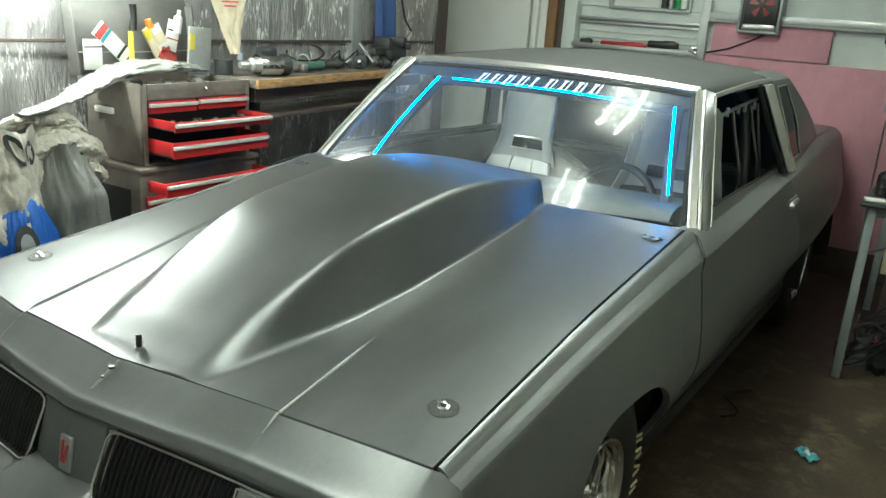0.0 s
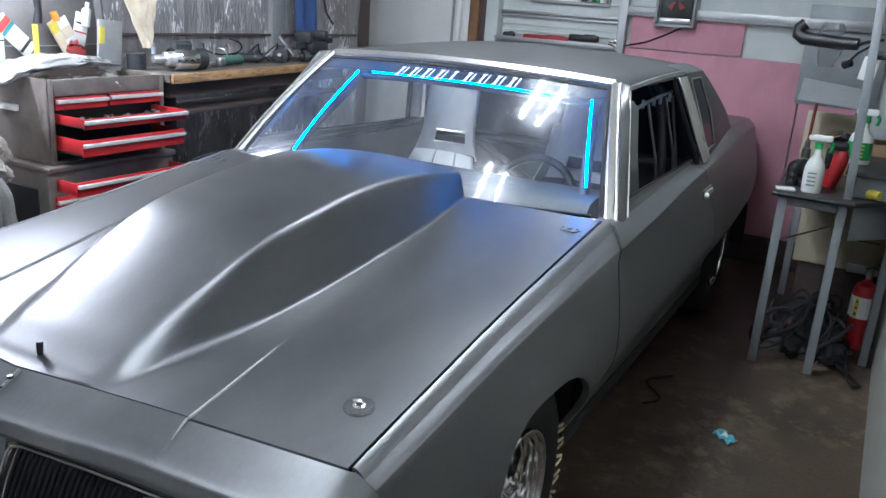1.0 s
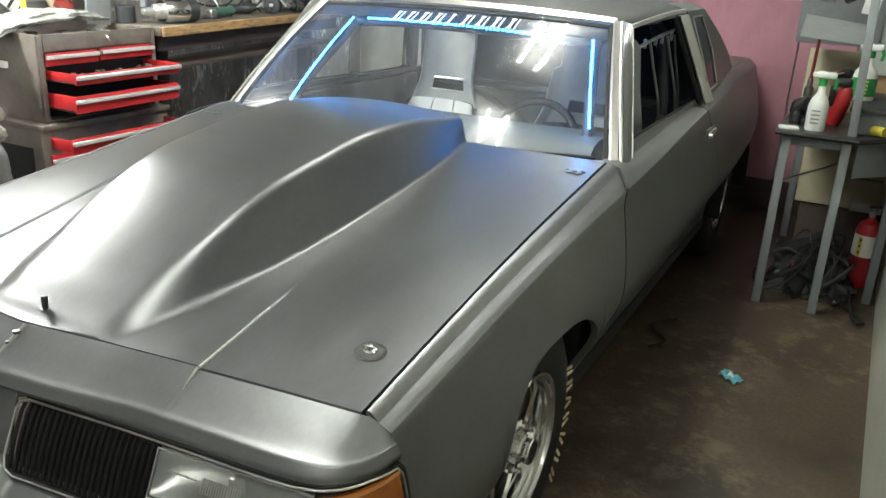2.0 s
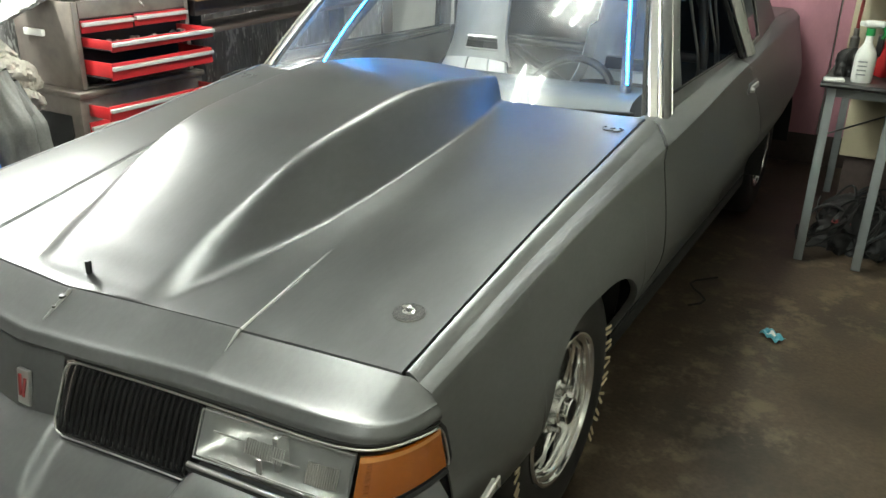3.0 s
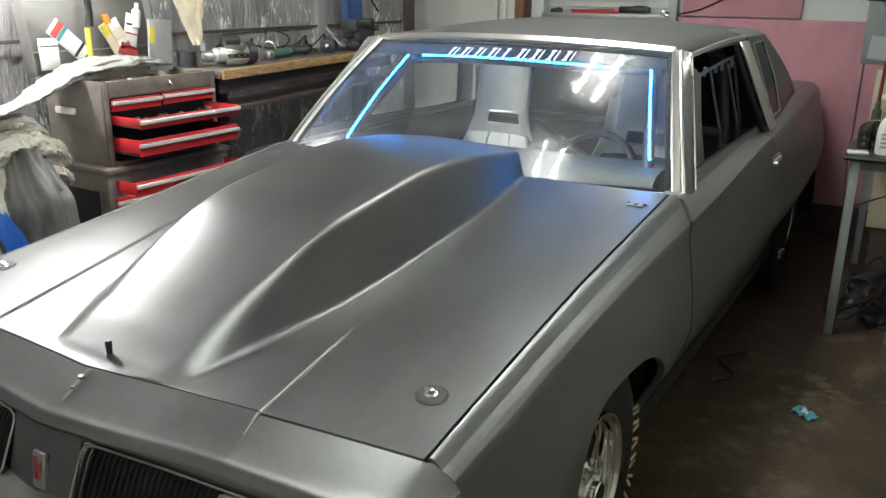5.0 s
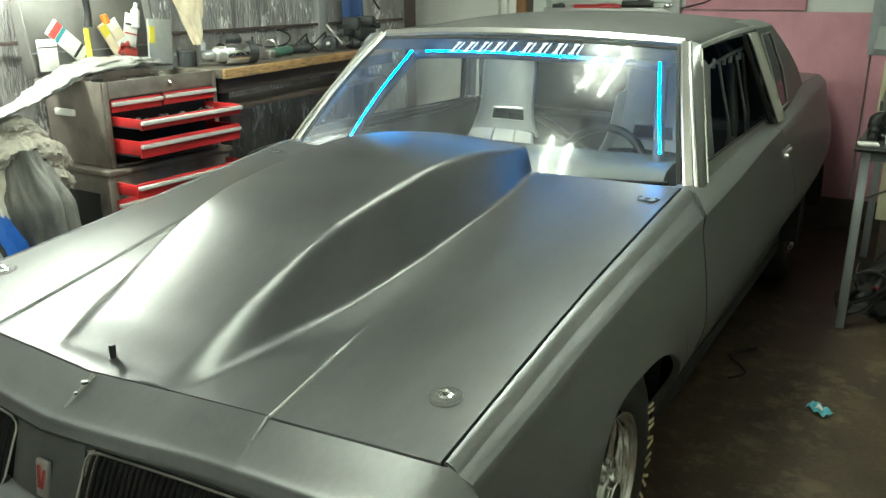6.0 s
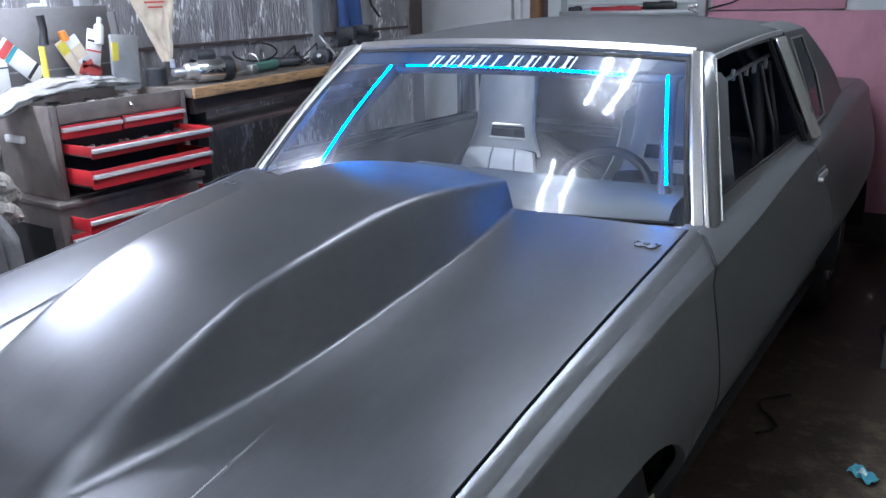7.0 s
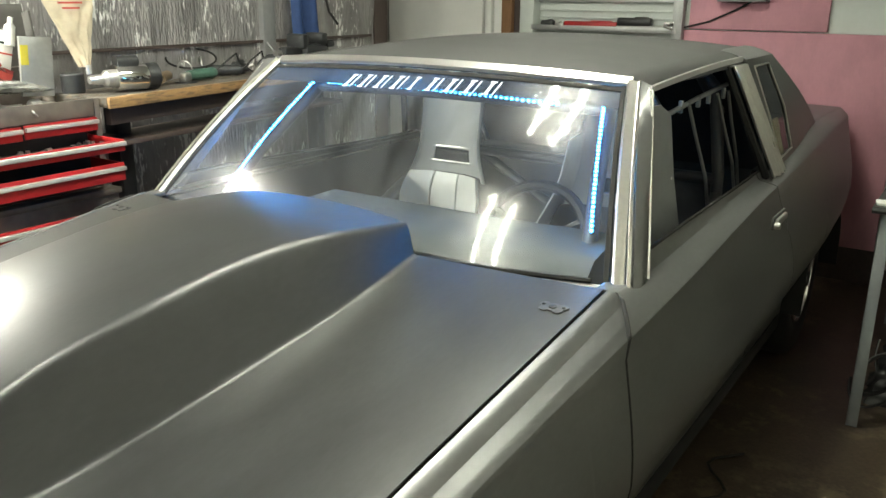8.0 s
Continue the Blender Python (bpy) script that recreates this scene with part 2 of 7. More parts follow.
def foil_material():
    """Crinkled reflective insulation: dull film, with bright vertical crinkle glints painted into its base colour."""
    m = mat("foil_insulation", (0.35, 0.335, 0.335), 0.40, metal=0.5, grain=0.3, scale=10, blotch=0.35, bscale=1.2, rvar=0.06,
            stretch=(3, 3, 1), dirt=(0.15, 0.14, 0.14), dirt_amount=0.55)
    n, l = m.node_tree.nodes, m.node_tree.links
    tc = n.new("ShaderNodeTexCoord")
    b = n["Principled BSDF"]

    def noise_at(scale, s, detail):
        mp, nz = n.new("ShaderNodeMapping"), n.new("ShaderNodeTexNoise")
        mp.inputs["Scale"].default_value = scale
        l.new(tc.outputs["Object"], mp.inputs[0])
        nz.inputs["Scale"].default_value, nz.inputs["Detail"].default_value = s, detail
        l.new(mp.outputs[0], nz.inputs["Vector"])
        return nz.outputs[0]

    # pale dashes in the base colour stand in for light on the crinkles
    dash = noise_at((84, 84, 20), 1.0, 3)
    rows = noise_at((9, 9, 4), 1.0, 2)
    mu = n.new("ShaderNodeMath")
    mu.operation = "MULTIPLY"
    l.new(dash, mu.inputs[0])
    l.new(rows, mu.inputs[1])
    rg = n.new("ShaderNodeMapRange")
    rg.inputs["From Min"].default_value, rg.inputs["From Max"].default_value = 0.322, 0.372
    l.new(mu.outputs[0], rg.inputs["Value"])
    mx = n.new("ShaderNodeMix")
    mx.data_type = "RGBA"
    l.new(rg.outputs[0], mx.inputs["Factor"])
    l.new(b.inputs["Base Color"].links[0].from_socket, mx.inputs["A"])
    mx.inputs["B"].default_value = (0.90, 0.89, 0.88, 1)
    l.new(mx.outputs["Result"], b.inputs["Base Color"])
    bp = n.new("ShaderNodeBump")
    bp.inputs["Strength"].default_value, bp.inputs["Distance"].default_value = 0.8, 0.02
    l.new(noise_at((60, 60, 13), 1.2, 4), bp.inputs["Height"])
    l.new(bp.outputs[0], b.inputs["Normal"])
    return m


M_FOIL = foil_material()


# ---- mesh helpers ----
class Geo:
    """Collects shapes into one mesh."""

    def __init__(self):
        self.v, self.f, self.flat = [], [], set()

    def add(self, verts, faces, flat=False):
        o = len(self.v)
        self.v += [tuple(p) for p in verts]
        if flat:
            self.flat |= set(range(len(self.f), len(self.f) + len(faces)))
        self.f += [tuple(i + o for i in f) for f in faces]
        return self

    def grid(self, fn, nu, nv, closed=False):
        verts = [fn(i / nu, j / nv) for j in range(nv + 1) for i in range(nu + 1)]
        w = nu + 1
        faces = [(j * w + i, j * w + i + 1, (j + 1) * w + i + 1, (j + 1) * w + i) for j in range(nv) for i in range(nu)]
        return self.add(verts, faces)

    def rows(self, rows):
        w = len(rows[0])
        return self.add([p for r in rows for p in r], [(j * w + i, j * w + i + 1, (j + 1) * w + i + 1, (j + 1) * w + i) for j in range(len(rows) - 1) for i in range(w - 1)])

    def box(self, c, size, bevel=0.004, m=None):
        bm = bmesh.new()
        bmesh.ops.create_cube(bm, size=1)
        bmesh.ops.scale(bm, vec=size, verts=bm.verts)
        if bevel:
            bmesh.ops.bevel(bm, geom=bm.edges[:], offset=min(bevel, min(size) * 0.45), segments=2, profile=0.5, affect="EDGES")
        t = Matrix.Translation(c) @ (m or Matrix())
        verts = [t @ v.co for v in bm.verts]
        bm.verts.index_update()
        faces = [[v.index for v in f.verts] for f in bm.faces]
        bm.free()
        return self.add(verts, faces, True)

    def tube(self, pts, r, seg=8, caps=True):
        pts = [Vector(p) for p in pts]
        rs = r if isinstance(r, (list, tuple)) else [r] * len(pts)
        verts, faces = [], []
        ref = None
        for k, p in enumerate(pts):
            d = (pts[min(k + 1, len(pts) - 1)] - pts[max(k - 1, 0)]).normalized()
            if ref is None:
                ref = Vector((0, 0, 1)) if abs(d.z) < 0.9 else Vector((1, 0, 0))
            a = d.cross(ref).normalized()
            ref = a.cross(d).normalized()
            for i in range(seg):
                an = 2 * math.pi * i / seg
                verts.append(p + rs[k] * (math.cos(an) * a + math.sin(an) * ref))
        for k in range(len(pts) - 1):
            for i in range(seg):
                j = (i + 1) % seg
                faces.append((k * seg + i, k * seg + j, (k + 1) * seg + j, (k + 1) * seg + i))
        if caps:
            faces.append(tuple(range(seg))[::-1])
            faces.append(tuple(range((len(pts) - 1) * seg, len(pts) * seg)))
        return self.add(verts, faces)

    def lathe(self, m, prof, seg=24):
        """Profile of (radius, height) turned about m's z axis."""
        verts = [m @ Vector((r * math.cos(2 * math.pi * i / seg), r * math.sin(2 * math.pi * i / seg), h)) for r, h in prof for i in range(seg)]
        faces = [(k * seg + i, k * seg + (i + 1) % seg, (k + 1) * seg + (i + 1) % seg, (k + 1) * seg + i) for k in range(len(prof) - 1) for i in range(seg)]
        return self.add(verts, faces)

    def mesh(self, name, sharp=38):
        me = bpy.data.meshes.new(name)
        me.from_pydata(self.v, [], self.f)
        me.validate()
        bm = bmesh.new()
        bm.from_mesh(me)
        bmesh.ops.recalc_face_normals(bm, faces=bm.faces)
        bm.to_mesh(me)
        bm.free()
        me.polygons.foreach_set("use_smooth", [True] * len(me.polygons))
        me.set_sharp_from_angle(angle=radians(sharp))
        return me


def thing(name, at, label, category, group="", kind=""):
    ob = new(name)
    ob.empty_display_size = 0.1
    ob.location = at
    return tagged(ob, label, category, group, kind)


def part(name, geo, material, parent, label="", thick=0.0, sharp=38, out=None):
    """Links a Geo as one mesh under a thing or a part (all meshes are in world places)."""
    me = geo.mesh(name, sharp)
    me.materials.append(material)
    if out is not None:
        if sum((Vector(p.normal).dot(out) * p.area for p in me.polygons), 0.0) < 0:
            me.flip_normals()
    ob = new(name, me)
    if parent is not None:
        ob.parent = parent
        if parent.type == "EMPTY" and parent.parent is None:
            ob.location = -parent.location
    if label:
        tagged(ob, label)
    if thick:
        mod = ob.modifiers.new("thickness", "SOLIDIFY")
        mod.thickness, mod.offset = thick, -1
        # crisp rims
        used = collections.Counter(k for p in me.polygons for k in p.edge_keys)
        for e in me.edges:
            if used[e.key] == 1:
                e.use_edge_sharp = True
    return ob


def single(name, geo, material, label, category, group="", kind="", thick=0.0, out=None):
    return tagged(part(name, geo, material, None, "", thick, out=out), label, category, group, kind)


def lerp(a, b, t):
    return a + (b - a) * t


def curve(x, table):
    """Smooth-ish interpolation in a table of (x, value)."""
    xs = [p[0] for p in table]
    x = min(max(x, xs[0]), xs[-1])
    for (x0, y0), (x1, y1) in zip(table, table[1:]):
        if x <= x1:
            t = (x - x0) / (x1 - x0)
            return y0 + (y1 - y0) * t
    return table[-1][1]


def spline(x, table):
    xs, ys = [p[0] for p in table], [p[1] for p in table]
    x = min(max(x, xs[0]), xs[-1])
    k = max(i for i in range(len(xs) - 1) if xs[i] <= x)
    h = xs[k + 1] - xs[k]
    t = (x - xs[k]) / h
    s = [(ys[min(i + 1, len(ys) - 1)] - ys[max(i - 1, 0)]) / (xs[min(i + 1, len(xs) - 1)] - xs[max(i - 1, 0)]) for i in (k, k + 1)]
    return (2 * t**3 - 3 * t**2 + 1) * ys[k] + (t**3 - 2 * t**2 + t) * h * s[0] + (3 * t**2 - 2 * t**3) * ys[k + 1] + (t**3 - t**2) * h * s[1]


def smooth(a, b, x):
    t = min(max((x - a) / (b - a), 0), 1)
    return t * t * (3 - 2 * t)


def along(p, q, n):
    return [Vector(p).lerp(Vector(q), i / n) for i in range(n + 1)]


# ---- the garage ----
LEFT, RIGHT, BACK, FRONT, TOP, GROUND = -2.5, 1.63, 5.2, -2.4, 3.1, -0.03
FOIL, FOIL_END = -2.06, 4.46


def panel(name, lo, hi, material, label, category, bevel=0.0, kind="structure"):
    c = [(a + b) / 2 for a, b in zip(lo, hi)]
    return single(name, Geo().box(c, [b - a for a, b in zip(lo, hi)], bevel), material, label, category, kind=kind)


def floor_mesh():
    def f(u, v):
        x, y = lerp(LEFT - 0.2, RIGHT + 0.2, u), lerp(FRONT - 0.2, BACK + 0.2, v)
        return (x, y, GROUND + 0.004 * noise.noise(Vector((x * 0.9, y * 0.9, 0))) - 0.002)
    return Geo().grid(f, 60, 100)


single("floor", floor_mesh(), M_CONCRETE, "worn brown stained concrete garage floor", "floor", kind="structure", thick=0.1, out=Vector((0, 0, 1)))
panel("ceiling", (LEFT - 0.2, FRONT - 0.2, TOP), (RIGHT + 0.2, BACK + 0.2, TOP + 0.1), M_CEIL, "plain pale garage ceiling", "ceiling")
panel("wall_east", (RIGHT, FRONT - 0.1, -0.05), (RIGHT + 0.1, BACK + 0.1, TOP), M_RIGHTWALL, "dull olive painted side wall", "wall")
panel("wall_south", (LEFT - 0.1, FRONT - 0.1, -0.05), (RIGHT, FRONT, TOP), M_GREYWALL, "plain dull grey wall facing the car's nose", "wall")


def foil_wall():
    def f(u, v):
        y, z = lerp(FRONT, FOIL_END, u), lerp(-0.05, TOP, v)
        return (FOIL + 0.012 * noise.noise(Vector((y * 9, 0, z * 2.2))) + 0.01 * noise.noise(Vector((y * 26, 3, z * 5))), y, z)
    return Geo().grid(f, 420, 60)


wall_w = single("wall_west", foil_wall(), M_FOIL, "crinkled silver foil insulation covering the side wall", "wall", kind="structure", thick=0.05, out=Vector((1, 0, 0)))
# seams of the insulation sheets
for z in (0.55, 1.28, 1.95):
    part("seam_tape", Geo().box((FOIL + 0.022, (FRONT + FOIL_END) / 2, z), (0.006, FOIL_END - FRONT - 0.1, 0.016), 0.002), M_BROWNPANEL, wall_w)
panel("wall_return", (LEFT - 0.1, FOIL_END, -0.05), (FOIL + 0.012, FOIL_END + 0.13, TOP), M_BROWNPANEL, "dark brown boarded end of the foil wall", "wall")
panel("wall_recess", (LEFT - 0.1, FOIL_END + 0.13, -0.05), (LEFT, BACK, TOP), M_GREYWALL, "plain grey side of the door recess", "wall")
panel("wall_north", (LEFT - 0.1, BACK, -0.05), (RIGHT + 0.1, BACK + 0.1, TOP), M_SIDING, "pale steel wall behind the car", "wall")
panel("sill_board", (-0.45, BACK - 0.03, GROUND), (RIGHT, BACK, 0.17), M_CURB, "dark dirty sill board along the wall", "trim", 0.004)


def back_wall_items():
    y = BACK
    # white door panel with its frame
    d = thing("door_1", (-2.05, y, 0), "flat white door panel in the rear wall", "door", kind="structure")
    part("door_leaf", Geo().box((-2.06, y - 0.03, 1.15), (0.80, 0.05, 2.3), 0.004), M_DRYWALL, d)
    part("door_frame", Geo().box((-1.60, y - 0.04, 1.15), (0.05, 0.08, 2.3), 0.006).box((-1.535, y - 0.03, 1.15), (0.06, 0.06, 2.3), 0.004), M_WHITE, d)
    single("wall_stud", Geo().box((-1.452, y - 0.045, 1.3), (0.075, 0.09, 2.6), 0.004), M_STUD, "bare brown timber stud beside the door", "stud", kind="structure")
    # solid dark strip in place of the shade between stud and post
    single("stud_shadow_board", Geo().box((-1.385, y - 0.03, 1.3), (0.05, 0.06, 2.6), 0.003), M_BROWNPANEL, "dark narrow strip standing in for the shade beside the stud", "board", kind="structure")
    single("wall_post", Geo().box((-1.295, y - 0.05, 1.3), (0.10, 0.10, 2.6), 0.004), M_SIDING, "pale grey steel door post", "post", kind="structure")
    # horizontal siding ribs
    s = thing("siding", (-0.8, y, 1.2), "pale ribbed sectional steel door siding", "siding", kind="structure")
    for z in (1.395, 1.44, 1.62, 1.78, 1.95, 2.1):
        part("rib", Geo().box((-0.76, y - 0.006, z), (0.98, 0.014, 0.012), 0.004), M_SIDING, s)
    part("rail", Geo().box((-0.76, y - 0.02, 1.53), (0.98, 0.04, 0.022), 0.004).box((-0.76, y - 0.014, 1.50), (0.98, 0.028, 0.02), 0.004), M_TRACK, s)
    # upright and track rails
    single("track_upright", Geo().box((-0.30, y - 0.045, 1.45), (0.05, 0.09, 0.5), 0.004).box((-0.27, y - 0.07, 1.45), (0.012, 0.05, 0.5), 0.002), M_TRACK, "galvanised upright door track bracket", "track", kind="structure")
    single("track_rail", Geo().box((0.66, y - 0.05, 1.575), (1.85, 0.06, 0.03), 0.004).box((0.66, y - 0.075, 1.60), (1.85, 0.02, 0.05), 0.004), M_TRACK, "long galvanised horizontal track rail", "rail", kind="structure")
    # pink boards
    single("pink_board", Geo().box((0.14, y - 0.022, 1.455), (0.76, 0.034, 0.215), 0.003), M_PINK, "faded pink foam insulation board, upper strip", "insulation board")
    single("pink_board", Geo().box((0.30, y - 0.02, 0.755), (1.24, 0.03, 1.17), 0.003), M_PINK, "large faded pink foam insulation board", "insulation board")
    single("pink_board", Geo().box((1.10, y - 0.018, 0.755), (0.34, 0.028, 1.17), 0.003), M_PINK, "narrow faded pink foam insulation board", "insulation board")


back_wall_items()


def fluorescent(name, c, length, turn, label):
    """Two-tube shop light hanging level, turned about the vertical."""
    m = pose(*c, 0, 0, turn)
    t = thing(name, c, label, "ceiling light", "ceiling lights")
    at = lambda x, y, z: m @ Vector((x, y, z))
    rot = pose(0, 0, 0, 0, 0, turn)
    part("housing", Geo().box(at(0, 0, 0.06), (0.09, length + 0.06, 0.05), 0.008, rot), M_WHITE, t)
    for s in (-1, 1):
        part("reflector", Geo().add([at(s * 0.045, -length / 2 - 0.03, 0.04), at(s * 0.045, length / 2 + 0.03, 0.04), at(s * 0.16, length / 2 + 0.03, 0.015), at(s * 0.16, -length / 2 - 0.03, 0.015)], [(0, 1, 2, 3)]), M_REFLGREY, t, thick=0.003)
        part("tube", Geo().tube([at(s * 0.08, -length / 2, 0), at(s * 0.08, length / 2, 0)], 0.014, 10), M_TUBE, t, "lit white fluorescent tube")
        for e in (-1, 1):
            part("socket", Geo().box(at(s * 0.08, e * (length / 2 + 0.012), 0.008), (0.034, 0.02, 0.05), 0.003, rot), M_WHITE, t)
    for e in (-0.4, 0.4):
        part("hanger", Geo().tube([at(0, e * length, 0.08), at(0, e * length, TOP - c[2])], 0.004, 6), M_STEEL, t)
    return t


fluorescent("ceiling_light", (0.18, 2.33, 2.90), 1.25, -16, "lit two-tube fluorescent shop light over the windshield")
fluorescent("ceiling_light", (-0.26, 0.74, 2.90), 0.70, -16, "lit two-tube fluorescent shop light over the hood")
# unseen fill light, added to brighten the nose, fenders and seats
fluorescent("ceiling_light", (0.95, -1.45, 2.90), 0.8, -16, "unseen two-tube fluorescent shop light added before the car as fill")



def bench_light(x, y, z, length, label):
    t = thing("wall_light", (x, y, z), label, "wall light", "wall lights")
    part("diffuser", Geo().box((x, y, z + 0.04), (0.075, length, 0.075), 0.018), M_BENCHTUBE, t, "glowing white diffuser")
    part("housing", Geo().box((x - 0.03, y, z + 0.105), (0.10, length + 0.06, 0.04), 0.006), M_WHITE, t)
    part("backplate", Geo().box((x - 0.085, y, z + 0.04), (0.02, length + 0.06, 0.17), 0.004), M_WHITE, t)
    part("clip", Geo().box((x + 0.05, y + 0.10, z + 0.003), (0.012, 0.022, 0.016), 0.002), M_STEEL, t)
    part("bracket", Geo().box((FOIL + 0.10, y, z + 0.12), (0.24, 0.03, 0.02), 0.003), M_STEEL, t)


bench_light(-1.80, 1.14, 1.865, 0.70, "lit white fluorescent batten high on the foil wall")

# ---- the car ----
car = thing("car", (0, 2.55, 0), "grey primered two-door drag coupe with a tall hood scoop", "car")


def zh(y):
    return 0.737 + 0.126 * y


def hood_front(x):
    a = abs(x)
    return 0.252 + (0.115 * a if x > 0 else 0.055 * a + 0.12 * max(a - 0.4, 0))


def hood_rear(x):
    return 1.63 + 0.06 * (abs(x) / 0.75) ** 2


# scoop tables over y: half width at the base, place and height of the shoulder, height of the middle
SCOOP_W = [(0.25, 0.216), (0.29, 0.230), (0.36, 0.246), (0.46, 0.267), (0.56, 0.285), (0.70, 0.304), (0.88, 0.317), (1.1, 0.322), (1.3, 0.322), (1.45, 0.316), (1.64, 0.297)]
SCOOP_X = [(0.25, 0.186), (0.29, 0.193), (0.36, 0.199), (0.44, 0.202), (0.52, 0.206), (0.61, 0.210), (0.7, 0.214), (0.8, 0.217), (0.95, 0.226), (1.1, 0.226), (1.2, 0.232), (1.3, 0.241), (1.4, 0.255), (1.5, 0.266), (1.64, 0.279)]
SCOOP_H = [(0.25, 0.0), (0.29, 0.005), (0.33, 0.0125), (0.38, 0.0245), (0.44, 0.038), (0.52, 0.061), (0.61, 0.088), (0.7, 0.114), (0.8, 0.135), (0.95, 0.147), (1.1, 0.149), (1.2, 0.147), (1.3, 0.139), (1.4, 0.125), (1.5, 0.104), (1.64, 0.073)]
SCOOP_CROWN = [(0.25, 0.0), (0.36, 0.004), (0.44, 0.007), (0.61, 0.012), (0.95, 0.015), (1.4, 0.016), (1.64, 0.018)]


def scoop(x, y):
    """Height of the teardrop scoop over the hood."""
    w, xs, hs, crown = (spline(y, k) for k in (SCOOP_W, SCOOP_X, SCOOP_H, SCOOP_CROWN))
    a = abs(x)
    if x < 0:
        # the far flank starts narrower
        n = spline(y, [(0.25, 0.135), (0.29, 0.150), (0.42, 0.218), (0.52, 0.262), (0.62, 0.292), (0.72, 0.306), (0.9, 0.318), (1.64, 0.4)])
        if n < w:
            w, xs = n, xs * n / w
    if a >= w + 0.03:
        return 0.0
    t = (w - a) / (w - xs)
    wall = hs * (0.94 * t + 0.10 * t * abs(t))
    top = hs + crown * (1 - (a / xs) ** 2)
    k = min(0.030, lerp(0.6, 0.5, smooth(0.45, 0.75, y)) * hs) + 0.003
    h = max(k - abs(wall - top), 0) / k
    z = min(wall, top) - h * h * k / 4
    # fillet along the base
    r = 0.012 * smooth(0.30, 0.50, y) + 0.002
    e = max(r - abs(z), 0) / r
    return (max(z, 0.0) + e * e * r / 4) * smooth(0.245, 0.30, y)


def hood_half(y):
    return spline(y, [(0.27, 0.757), (0.345, 0.755), (0.46, 0.751), (0.71, 0.744), (1.0, 0.738), (1.36, 0.740), (1.69, 0.744)])


def crease_x(y, side):
    return 0.428 - 0.10 * (y - 0.31) if side > 0 else 0.372 + 0.145 * (y - 0.30)


def hood_z(x, y):
    z = zh(y) + 0.016 * (1 - (x / 0.75) ** 2)
    xc = crease_x(y, x)
    fade = 1 - lerp(smooth(0.84, 0.98, y), smooth(0.45, 0.70, y), smooth(-0.2, 0.2, x))
    if x < 0:
        z -= 0.014 * smooth(0.27, 0.36, y) * (1 - smooth(0.93, 1.02, y)) * math.exp(-((xc - abs(x) + 0.009) / 0.0085) ** 2)
    z += lerp(0.006, 0.0035, smooth(-0.2, 0.2, x)) * fade * smooth(-0.0035, 0.0035, xc - abs(x))
    return z + scoop(x, y)


